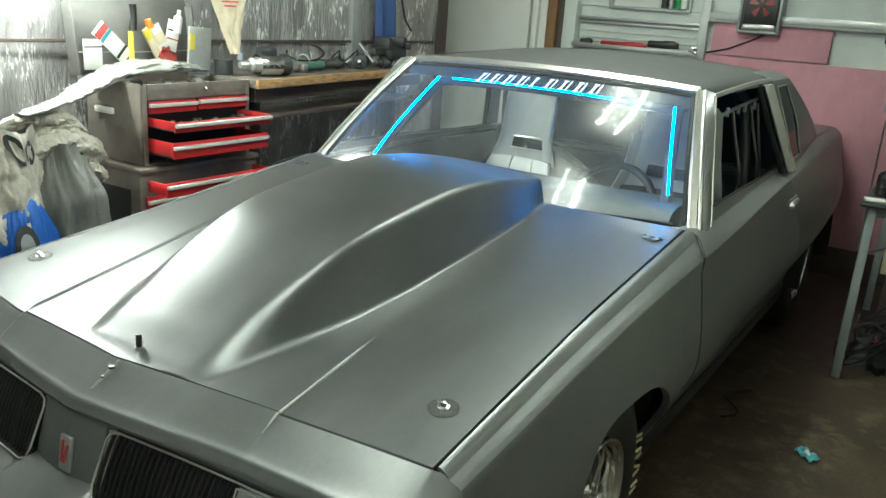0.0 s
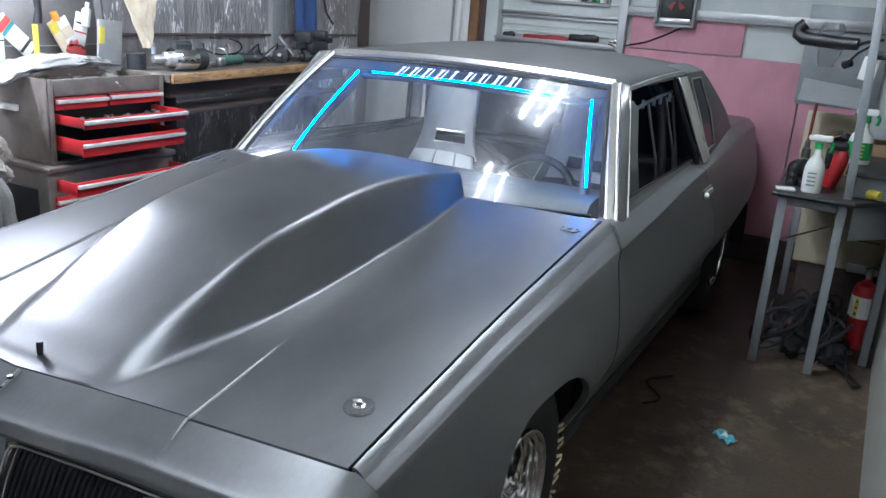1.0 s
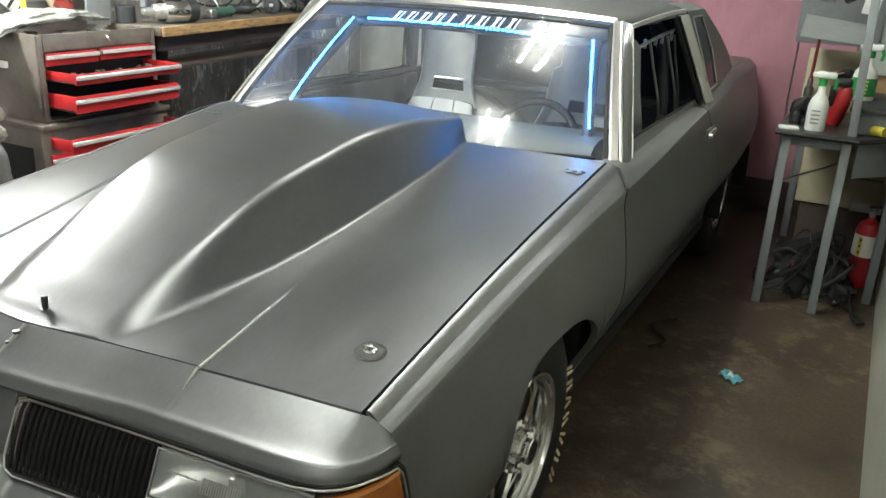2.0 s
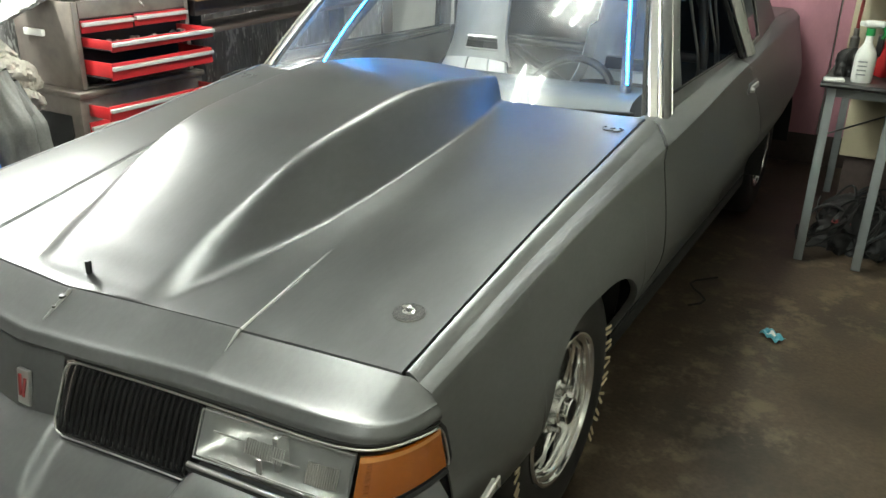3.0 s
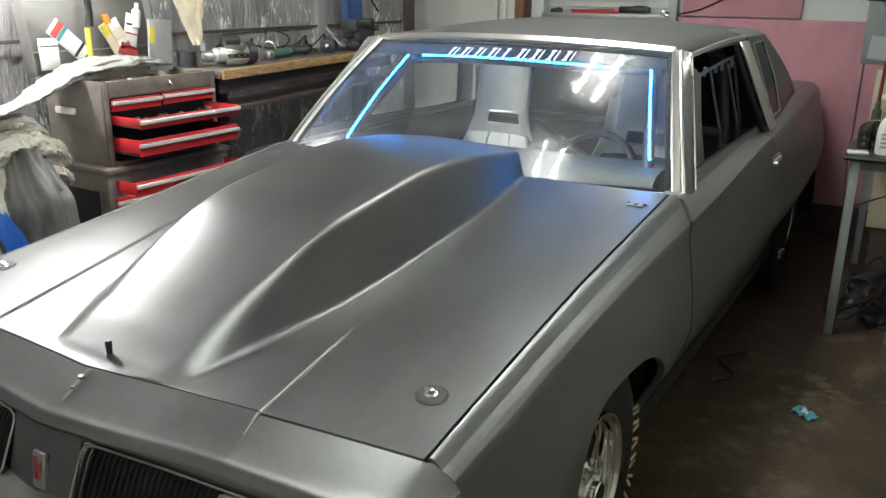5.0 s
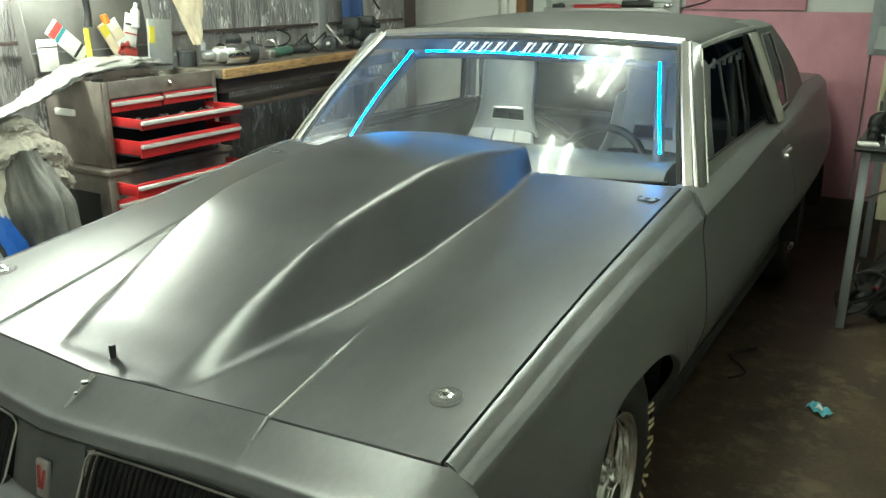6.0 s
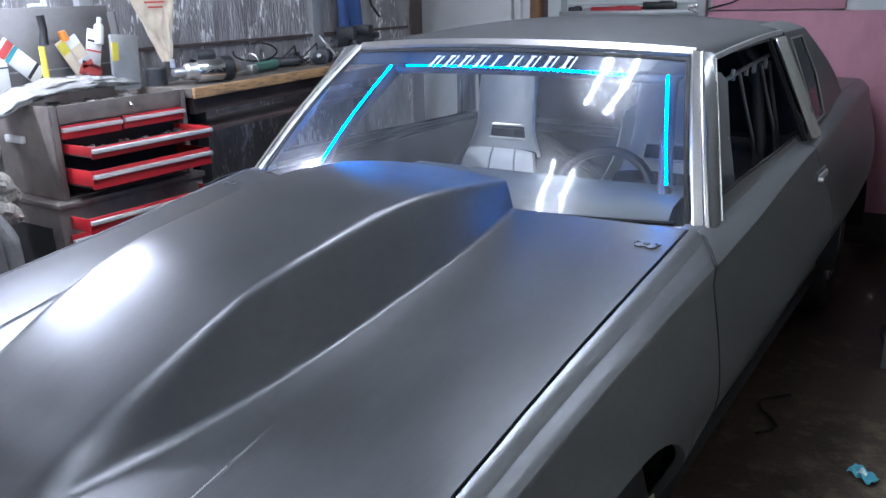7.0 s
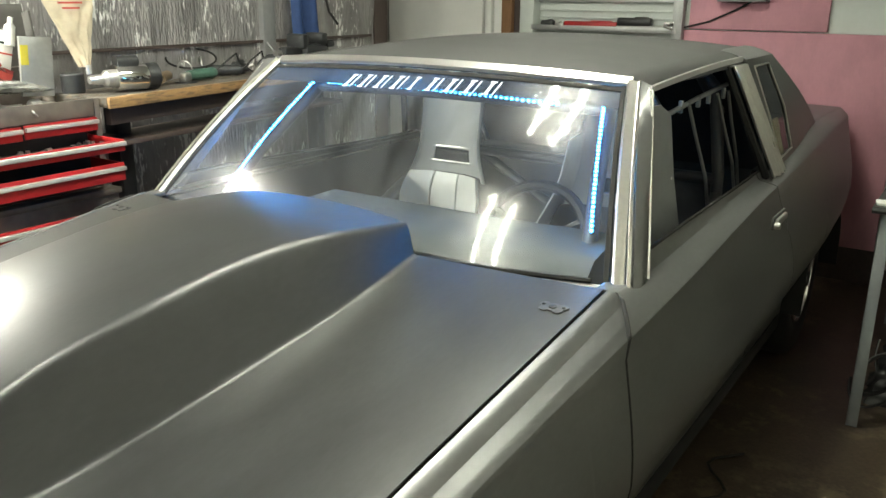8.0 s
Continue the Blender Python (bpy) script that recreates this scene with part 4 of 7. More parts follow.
def door(s):
    y0, y1 = 1.567, 2.98
    rows = []
    for i in range(60):
        y = lerp(y0, y1, i / 59)
        row = side_row(y, s, 0.30)
        rows.append([(x, yy + (door_gap_y(x) - 1.562) * smooth(1.80, y0, y) * (k < 9), z) for k, (x, yy, z) in enumerate(row)])
    d = part("door", Geo().rows(rows), M_BODY, car, "grey primered door with a chrome pull handle", thick=0.006, sharp=28, out=Vector((s, 0, 0.3)))
    h = part("handle", Geo().box((s * 0.872, 2.735, 0.890), (0.012, 0.12, 0.022), 0.006), M_CHROME, d, "bright chrome pull handle")
    part("lock_button", Geo().lathe(Matrix.Translation((s * 0.870, 2.663, 0.886)) @ pose(0, 0, 0, 0, 90 * s, 0), [(0, 0.018), (0.010, 0.016), (0.011, 0.0)], 12), M_CHROME, h)
    part("handle_recess", Geo().box((s * 0.862, 2.745, 0.886), (0.008, 0.15, 0.04), 0.004), M_BODY, d)
    part("door_gap", Geo().tube([(s * 0.768, 1.696, 0.938), (s * 0.79, 1.680, 0.937), (s * 0.82, 1.628, 0.924), (s * 0.845, 1.583, 0.906), *[(x - s * 0.003, 1.5645, z) for x, y, z in side_row(y0, s, 0.30)[9:-1]]], 0.0046, 6), M_GAP, d)
    part("belt_strip", Geo().tube([glass_foot(lerp(1.87, 3.04, i / 20), s) + Vector((-s * 0.006, 0, 0.001)) for i in range(21)], 0.005, 8), M_GAP, d)
    return d


def rear_low(y):
    d = abs(y - 3.95) / 0.37
    return max(0.335 + 0.30 * max(1 - d ** 3.0, 0) ** (1 / 2.4) if d < 1 else 0, 0.30)


def quarter(s):
    rows = []
    for i in range(90):
        y = lerp(2.986, 4.98, i / 89)
        row = side_row(y, s, rear_low(y))
        rows.append([(x, yy - 0.10 * smooth(4.6, 4.98, yy) * smooth(0.0, 0.7, 0.95 - z), z) for x, yy, z in row])
    q = part("quarter_panel", Geo().rows(rows), M_BODY, car, "grey rear quarter panel", thick=0.006, sharp=50, out=Vector((s, 0, 0.3)))
    part("wheel_house", Geo().grid(lambda u, v: (s * lerp(0.45, 0.84, v), 3.95 - 0.41 * math.cos(math.pi * u), 0.30 + 0.38 * math.sin(math.pi * u) ** 0.7), 24, 4), M_GAP, car, thick=0.01)
    return q


def rocker(s):
    part("rocker", Geo().box((s * 0.74, 2.5, 0.28), (0.06, 2.0, 0.06), 0.012), M_GAP, car)


for s in (1, -1):
    door(s)
    quarter(s)
    rocker(s)


def ws_point(u, v):
    """Windshield surface, u across (-1..1), v from the cowl up."""
    b = Vector((0.735 * u, 1.66 + 0.085 * u * u, 0.928 + 0.010 * u * u))
    t = Vector((0.590 * u, 2.055 + 0.075 * u * u, 1.338 - 0.022 * u * u))
    p = b.lerp(t, v)
    p += Vector((0, -0.012, 0.012)) * math.sin(math.pi * v)
    return p


def roof_point(u, v):
    """Roof skin, u across (-1..1), v from the windshield to the rear window."""
    y = lerp(2.07 + 0.07 * u * u, 3.365 - 0.02 * u * u, v)
    x = u * lerp(0.602, 0.635, smooth(0, 0.5, v))
    zc = spline(v, [(0, 1.352), (0.2, 1.380), (0.5, 1.400), (0.8, 1.395), (1.0, 1.378)])
    ze = spline(v, [(0, 1.328), (0.2, 1.338), (0.5, 1.346), (0.8, 1.345), (1.0, 1.342)])
    return (x, y, lerp(zc, ze, abs(u) ** 2.4))


def greenhouse():
    def roof(u, v):
        uu = 2 * u - 1
        if abs(uu) > 0.93:
            p = Vector(roof_point(math.copysign(0.93, uu), v))
            k = (abs(uu) - 0.93) / 0.07
            return p + Vector((math.copysign(0.048 * math.sin(k * 1.57), uu), 0, -0.024 * k - 0.016 * k * k))
        return roof_point(uu, v)
    part("roof", Geo().grid(roof, 84, 44), M_ROOF, car, "dull grey primered roof skin", thick=0.008, out=Vector((0, 0, 1)))
    w = part("windshield", Geo().grid(lambda u, v: tuple(ws_point(2 * u - 1, v)), 40, 24), M_WS, car, "clear windshield reflecting the shop lights", out=Vector((0, -0.66, 0.75)))
    w.visible_shadow = False
    strip_pane = part("sun_strip", Geo().grid(lambda u, v: tuple(ws_point((2 * u - 1) * 0.985, lerp(0.865, 0.985, v)) + Vector((0, 0.003, -0.003))), 40, 3), M_TINT, w, "dark tinted band along the windshield top")
    strip_pane.visible_shadow = False
    # bright trim round the windshield: top and both sides
    def strip(name, pts, wide, normal, mtl, raised=0.008):
        rows = [[], [], [], []]
        for i, p in enumerate(pts):
            d = (pts[min(i + 1, len(pts) - 1)] - pts[max(i - 1, 0)]).normalized()
            a = d.cross(normal).normalized() * (wide / 2)
            nn = a.cross(d).normalized()
            if nn.dot(normal) < 0:
                nn = -nn
            rows[0].append(tuple(p - a)), rows[1].append(tuple(p - a * 0.75 + nn * raised))
            rows[2].append(tuple(p + a * 0.75 + nn * raised)), rows[3].append(tuple(p + a))
        return part(name, Geo().rows(rows), mtl, car)
    nrm = Vector((0, -0.66, 0.75))
    top = [ws_point(-1.02 + 2.04 * i / 40, 1.03) for i in range(41)]
    strip("windshield_top_trim", top, 0.032, nrm, M_CHROME)
    strip("cowl_trim", [ws_point(lerp(0.42, 1.0, i / 16), -0.012) + Vector((0, -0.004, 0.004)) for i in range(17)], 0.010, nrm, M_CHROME, 0.004)
    strip("windshield_gasket", [ws_point(-0.985 + 1.97 * i / 40, 0.975) for i in range(41)], 0.016, nrm, M_GAP, 0.003)
    for s in (1, -1):
        side = [ws_point(s * 1.022, lerp(-0.02, 1.03, i / 20)) for i in range(21)]
        nn = (nrm + Vector((s * 0.5, 0, 0))).normalized()
        strip("windshield_side_trim", side, 0.030, nn, M_CHROME)
        strip("trim_ridge", [ws_point(s * 1.048, lerp(-0.02, 1.03, i / 20)) + nn * 0.005 for i in range(21)], 0.009, nn, M_POLISH, 0.007)
        strip("windshield_gasket", [ws_point(s * 0.988, lerp(0.0, 1.0, i / 20)) for i in range(21)], 0.014, nrm, M_GAP, 0.003)
        # pillar skin between windshield and door window
        a = [ws_point(s * 1.055, lerp(-0.03, 1.04, i / 12)) for i in range(13)]
        b = [Vector((s * lerp(0.783, 0.652, i / 12), lerp(1.80, 2.125, i / 12), lerp(0.938, 1.318, i / 12))) for i in range(13)]
        c = [Vector((s * lerp(0.765, 0.640, i / 12), lerp(1.85, 2.150, i / 12), lerp(0.938, 1.310, i / 12))) for i in range(13)]
        part("pillar", Geo().rows([[tuple(p) for p in a], [tuple(p.lerp(q, 0.5) + Vector((s * 0.003, -0.0015, 0.001))) for p, q in zip(a, b)], [tuple(p) for p in b], [tuple(p) for p in c]]), M_BODY, car, thick=0.01)
        # bright frame of the door window
        f = [Vector((s * lerp(0.776, 0.650, i / 10), lerp(1.835, 2.120, i / 10), lerp(0.935, 1.312, i / 10))) for i in range(11)]
        f += [Vector((s * 0.652, lerp(2.15, 2.93, i / 12), 1.316 + 0.024 * math.sin(i / 12 * 1.7))) for i in range(13)]
        strip("window_frame", f, 0.018, Vector((s, 0, 0.12)), M_CHROME, 0.007)
        part("frame_bead", Geo().tube([p + Vector((s * 0.010, -0.006, 0)) for p in f[:11]], 0.006, 8), M_POLISH, car)
        # pillar behind the door: ridged bright cover
        def bp(u, v):
            yy = lerp(lerp(2.86, 3.005, u), lerp(3.045, 3.205, u), v)
            return Vector((s * (lerp(0.648, 0.770, v) + 0.008 * math.sin(math.pi * u) + 0.008 * math.cos(u * 6 * math.pi)), yy, lerp(1.322, 0.950, v)))
        part("pillar_cover", Geo().grid(lambda u, v: tuple(bp(u, v)), 36, 10), M_CHROME, car, "ridged bright pillar cover", thick=0.004)
        # inner black edge of the door opening
        part("window_seal", Geo().tube([bp(-0.12, v) + Vector((-s * 0.01, 0, 0)) for v in (0, 0.3, 0.6, 1)], 0.012, 6), M_GAP, car)
        # sail panel with the quarter window
        def sail(u, v):
            fr, re = lerp(3.005, 3.205, v), lerp(3.362, 4.06, v)
            y = lerp(fr, re, u)
            return Vector((s * (lerp(0.648, belt_x(y) + 0.004, v) + 0.012 * math.sin(math.pi * v) * u), y, lerp(1.334, belt_z(y) + 0.002, v)))
        e0, e1 = (lambda v: lerp(0.20, 0.05, v)), (lambda v: lerp(0.70, 0.26, v))
        v0, v1 = 0.07, 0.94
        g = Geo()
        for va, vb in ((0, v0), (v1, 1)):
            g.grid(lambda u, v: tuple(sail(u, lerp(va, vb, v))), 12, 4)
        g.grid(lambda u, v: tuple(sail(u * e0(lerp(v0, v1, v)), lerp(v0, v1, v))), 3, 16)
        g.grid(lambda u, v: tuple(sail(lerp(e1(lerp(v0, v1, v)), 1, u), lerp(v0, v1, v))), 10, 16)
        g.grid(lambda u, v: tuple(sail(u, 0) + Vector((-s * 0.10 * v, 0, 0.026 * math.sin(1.57 * v)))), 12, 5)
        part("sail_panel", g, M_BODY, car, "grey rear roof pillar", thick=0.008, out=Vector((s, 0, 0.3)))
        pane = lambda u, v: sail(lerp(e0(lerp(v0, v1, v)), e1(lerp(v0, v1, v)), u), lerp(v0, v1, v))
        qw = part("quarter_window", Geo().grid(lambda u, v: tuple(pane(u, v) + Vector((-s * 0.004, 0, 0))), 4, 8), M_SIDEGLASS, car, "fixed quarter window, dark inside", out=Vector((s, 0, 0.2)))
        qw.visible_shadow = False
        part("window_edge", Geo().tube([pane(0, 0), pane(1, 0), pane(1, 0.5), pane(1, 1), pane(0, 1), pane(0, 0.5), pane(0, 0)], 0.004, 6), M_CHROME, qw)
    # rear window, deck and tail
    bw = part("rear_window", Geo().grid(lambda u, v: ((2 * u - 1) * lerp(0.625, 0.70, v), lerp(3.35, 4.06, v) - 0.03 * (2 * u - 1) ** 2, lerp(1.352, 1.006, v) - 0.012 * (2 * u - 1) ** 2), 12, 8), M_SIDEGLASS, car, "slanted rear window", out=Vector((0, 0.6, 0.8)))
    bw.visible_shadow = False
    part("deck_lid", Geo().grid(lambda u, v: ((2 * u - 1) * (belt_x(lerp(3.98, 4.975, v)) - 0.006), lerp(3.98, 4.975, v), belt_z(lerp(3.98, 4.975, v)) + 0.002 + 0.010 * (1 - (2 * u - 1) ** 2)), 30, 30), M_BODY, car, "flat grey trunk lid", thick=0.006)
    part("tail_panel", Geo().grid(lambda u, v: ((2 * u - 1) * lerp(0.63, 0.70, math.sin(1.57 * v)), 4.972 - 0.05 * v, lerp(0.935, 0.5, v)), 10, 6), M_BODY, car, thick=0.006)
    part("rear_bumper", Geo().box((0, 4.98, 0.52), (1.52, 0.12, 0.16), 0.03), M_CHROME, car, "bright rear bumper")
    # cowl under the windshield
    part("cowl", Geo().grid(lambda u, v: ((2 * u - 1) * 0.755, lerp(hood_rear((2 * u - 1) * 0.75) + 0.004, 1.69 + 0.09 * (2 * u - 1) ** 2, v), 0.925), 20, 3), M_GAP, car, thick=0.01)
    for s in (1, -1):
        part("cowl_corner", Geo().box((s * 0.745, 1.75, 0.940), (0.05, 0.10, 0.012), 0.004), M_BODY, car)
    for a, b in ((0.20, 0.55), (0.50, 0.70)):
        part("wiper_cover", Geo().tube([ws_point(lerp(a, b, i / 8) / 0.735, 0.012) + Vector((0, -0.012, 0.006)) for i in range(9)], 0.006, 6), M_GAP, car)


greenhouse()


def wheel(s, y, z, r, width, x_out, rim_r, lettered, metal):
    """Wheel with tyre, spoked polished rim, cap and nuts; axis along x."""
    m = Matrix.Translation((s * x_out, y, z)) @ pose(0, 0, 0, 0, 90 * s, 0)
    w = thing_part("wheel", m)
    prof = [(rim_r, -width + 0.01), (rim_r + 0.03, -width), (r - 0.04, -width - 0.005), (r - 0.012, -width + 0.012), (r, -width + 0.035), (r, -0.035), (r - 0.010, -0.012), (r - 0.035, 0.002), (lerp(rim_r, r, 0.5), 0.008), (rim_r + 0.025, 0.004), (rim_r + 0.004, -0.006), (rim_r, -0.02)]
    t = part("tyre", Geo().lathe(m, prof, 64), M_TYRE, w, "black drag tyre with cream raised marks" if lettered else "wide black drag tyre")
    part("rim_barrel", Geo().lathe(m, [(rim_r - 0.028, -0.034), (rim_r - 0.030, -0.050), (rim_r - 0.036, -0.054), (rim_r - 0.040, -0.078), (rim_r - 0.047, -0.082), (rim_r - 0.050, -0.12), (rim_r - 0.02, -width + 0.02)], 72), metal, w)
    part("rim", Geo().lathe(m, [(rim_r - 0.002, -0.012), (rim_r + 0.004, -0.001), (rim_r + 0.001, 0.004), (rim_r - 0.004, 0.005), (rim_r - 0.009, 0.002), (rim_r - 0.011, -0.006), (rim_r - 0.019, -0.009), (rim_r - 0.022, -0.012), (rim_r - 0.023, -0.024), (rim_r - 0.027, -0.027), (rim_r - 0.028, -0.034)], 72), metal, w, "polished aluminium rim with a stepped lip")
    # flat black disc stands in for the darkness behind the spokes
    part("barrel", Geo().lathe(m, [(0.0, -0.10), (rim_r - 0.03, -0.10)], 40), M_GAP, w)
    for k in range(5):
        a = 2 * math.pi * k / 5 + 0.35
        rot = m @ pose(0, 0, 0, 0, 0, math.degrees(a))
        g = Geo()
        for e in (-1, 1):
            g.add([rot @ Vector(p) for p in ((0.045, e * 0.030, -0.030), (0.045, e * 0.014, -0.022), (rim_r - 0.022, e * 0.024, -0.055), (rim_r - 0.022, e * 0.038, -0.062), (0.045, e * 0.030, -0.06), (0.045, e * 0.014, -0.06), (rim_r - 0.022, e * 0.024, -0.085), (rim_r - 0.022, e * 0.038, -0.085))],
                  [(0, 1, 2, 3), (4, 7, 6, 5), (0, 3, 7, 4), (1, 5, 6, 2), (0, 4, 5, 1), (3, 2, 6, 7)], True)
        part("spoke", g, metal, w)
        a2 = a + math.pi / 5
        rot2 = m @ pose(0, 0, 0, 0, 0, math.degrees(a2)) @ Matrix.Translation((0.058, 0, 0))
        part("lug_nut", Geo().lathe(rot2, [(0, 0.002), (0.008, 0.0), (0.0095, -0.01), (0.0095, -0.05)], 6), metal, w)
    part("hub", Geo().lathe(m, [(0.0, -0.03), (0.07, -0.03), (0.074, -0.04), (0.074, -0.07)], 32), metal, w)
    part("centre_cap", Geo().lathe(m, [(0.031, 0.0205), (0.034, 0.021), (0.036, 0.018), (0.0355, 0.012), (0.034, 0.010), (0.034, -0.002), (0.040, -0.006), (0.042, -0.03)], 32), metal, w, "polished round centre cap")
    part("cap_face", Geo().lathe(m, [(0.0, 0.0185), (0.029, 0.0185), (0.0312, 0.0205)], 28), M_BLACK, w)
    if lettered:
        rng = random.Random(4)
        for arc, many in ((0.5 * math.pi - 0.20, 7), (1.5 * math.pi, 7)):
            for k in range(many):
                a = arc + lerp(-0.55, 0.55, k / (many - 1))
                rr = lerp(rim_r, r, 0.72)
                for e in range(2):
                    rot = m @ pose(0, 0, 0, 0, 0, math.degrees(a + 0.066 * (e - 0.5))) @ Matrix.Translation((rr, 0, 0.0085)) @ pose(0, 0, 0, 0, -6, rng.uniform(-35, 35))
                    part("raised_mark", Geo().box((0, 0, 0), (0.034, 0.0085, 0.003), 0.0, None), M_LETTER, t).matrix_basis = rot
    return w


def thing_part(name, m):
    ob = new(name)
    ob.parent = car
    ob.location = -car.location
    return ob


for s in (1, -1):
    wheel(s, 1.055, 0.315, 0.345, 0.14, 0.800, 0.206, True, M_POLISH)
    wheel(s, 3.97, 0.33, 0.36, 0.30, 0.765, 0.205, False, M_POLISH)

# ---- inside the car ----
def ws_in(u, v, off):
    return ws_point(u, v) + off * Vector((0, 0.66, -0.75))


def interior():
    part("floor_pan", Geo().box((0, 2.9, 0.27), (1.50, 2.6, 0.04), 0.01), M_CARPET, car)
    part("firewall", Geo().box((0, 1.72, 0.60), (1.46, 0.03, 0.60), 0.01), M_CARPET, car)
    for s in (1, -1):
        part("door_card", Geo().box((s * 0.735, 2.42, 0.60), (0.03, 1.42, 0.66), 0.012), M_CARPET, car)
        part("rear_side_card", Geo().box((s * 0.70, 3.45, 0.62), (0.04, 0.70, 0.68), 0.012), M_CARPET, car)
    part("parcel_shelf", Geo().box((0, 3.68, 0.90), (1.36, 0.50, 0.03), 0.01), M_CARPET, car)
    part("rear_bulkhead", Geo().box((0, 3.42, 0.58), (1.36, 0.03, 0.66), 0.01), M_DARKSTEEL, car)
    part("rear_firewall", Geo().add([(-0.66, 3.40, 0.90), (0.66, 3.40, 0.90), (0.59, 3.26, 1.335), (0, 3.26, 1.36), (-0.59, 3.26, 1.335)], [(0, 1, 2, 3, 4)]), M_CARPET, car, "black panel closing off the rear of the cabin", thick=0.006)
    part("headliner", Geo().grid(lambda u, v: tuple(Vector(roof_point((2 * u - 1) * 0.95, lerp(0.03, 0.98, v))) + Vector((0, 0, -0.022))), 16, 10), M_CARPET, car, thick=0.004)
    # dash: flat topped panel on the driver's side and middle, lower box on the other
    def dash(x0, x1, top, name, label):
        pr = [(1.76, top - 0.05), (1.80, top - 0.012), (1.86, top), (1.99, top + 0.002), (2.015, top - 0.008), (2.02, top - 0.05), (2.01, top - 0.20), (1.96, top - 0.30)]
        xs = [lerp(x0, x1, i / 16) for i in range(17)]
        rows = [[(x, y - 0.05 * (abs(x) / 0.66) ** 2 * 0 + 0.03 * smooth(0.3, 0.66, x), z) for x in xs] for y, z in pr]
        g = Geo().rows(rows)
        for x in (x0, x1):
            g.add([(x, y + 0.03 * smooth(0.3, 0.66, x), z) for y, z in pr], [tuple(range(len(pr)))])
        return part(name, g, M_DASH, car, label)
    d = dash(-0.25, 0.66, 0.970, "dashboard", "flat grey-green dash panel")
    dash(-0.68, -0.255, 0.88, "dash_pad", "low black dash pad")
    part("dash_edge", Geo().tube([(lerp(-0.24, 0.65, i / 10), 2.012 + 0.03 * smooth(0.3, 0.66, lerp(-0.24, 0.65, i / 10)), 0.90) for i in range(11)], 0.006, 6), M_STEEL, d)
    # steering wheel
    c = Vector((0.30, 2.21, 0.850))
    rot = Matrix.Translation(c) @ pose(0, 0, 0, 62, 0, 0)
    sw = part("steering_wheel", Geo().tube([rot @ Vector((0.17 * math.cos(a), 0.17 * math.sin(a), 0)) for a in [2 * math.pi * i / 40 for i in range(41)]], 0.016, 8, False), M_BLACK, car, "dark three-spoke steering wheel")
    for k in range(3):
        a = math.radians(90 + 120 * k + 180)
        part("spoke", Geo().tube([rot @ Vector((0.03 * math.cos(a), 0.03 * math.sin(a), -0.02)), rot @ Vector((0.165 * math.cos(a), 0.165 * math.sin(a), 0))], 0.011, 6), M_BLACK, sw)
    part("hub", Geo().lathe(rot, [(0, 0.0), (0.03, -0.002), (0.036, -0.012), (0.036, -0.05)], 20), M_STEEL, sw)
    part("column", Geo().tube([rot @ Vector((0, 0, -0.03)), (0.30, 1.85, 0.78)], 0.022, 10), M_BLACK, sw)

    # aluminium seats
    def seat(cx, y0, flip):
        def back(u, v):
            half = lerp(0.192, 0.132, smooth(0.15, 0.55, v)) - 0.05 * smooth(0.86, 1.0, v)
            return Vector((cx + (2 * u - 1) * half, y0 + (0.16 if flip else 0.07) * v - 0.05 * abs(2 * u - 1) ** 3 * (1 - 0.5 * v), lerp(0.66, 1.235, v)))
        st = new("seat")
        st.parent = car
        st.location = -car.location
        tagged(st, "bare aluminium bucket seat with a belt slot")
        u0, u1, v0, v1 = 0.19, 0.80, 0.405, 0.505
        g = Geo()
        for ua, ub, va, vb in ((0, 1, 0.33, v0), (0, 1, v1, 1), (0, u0, v0, v1), (u1, 1, v0, v1)):
            g.grid(lambda u, v: tuple(back(lerp(ua, ub, u), lerp(va, vb, v))), 12, 8)
        part("backrest", g, M_SEATFILM, st, "aluminium backrest in clear film", thick=0.006)
        for k in range(3):
            a, b = k / 3 + 0.012, (k + 1) / 3 - 0.012
            part("bolster", Geo().grid(lambda u, v: tuple(back(lerp(a, b, u), lerp(0.0, 0.33, v)) + Vector((0, -0.025 - 0.02 * math.sin(math.pi * v) ** 0.6, 0))), 8, 8), M_SEATBLACK if flip else M_BOLSTER, st, "black padded section" if flip else "bright bare aluminium section", thick=0.012)
        part("slot_rim", Geo().tube([back(u0, v0), back(u1, v0), back(u1, v1), back(u0, v1), back(u0, v0)], 0.006, 6), M_ALU, st)
        for e in (0.0, 1.0):
            part("side_flange", Geo().tube([back(e, lerp(0.3, 0.97, i / 8)) for i in range(9)], 0.008, 6), M_ALU, st)
            if flip:
                part("wing", Geo().grid(lambda u, v: tuple(back(e, lerp(0.0, 0.75, v)) + Vector(((e - 0.5) * 0.03 * u, -0.17 * u * (1 - 0.5 * v), -0.02 * u))), 6, 8), M_ALU, st, thick=0.005)
        part("cushion", Geo().box((cx, y0 - 0.20, 0.60), (0.37, 0.42, 0.08), 0.03), M_SEATBLACK, st)
        part("brace", Geo().tube([(cx, y0 + 0.10, 1.20), (cx, y0 + 0.30, 0.95)], 0.01, 6), M_STEEL, st)
    seat(-0.415, 2.86, False)
    seat(0.34, 2.66, True)

    # roll cage
    cage = new("roll_cage")
    cage.parent = car
    cage.location = -car.location
    tagged(cage, "dark painted tubular roll cage")
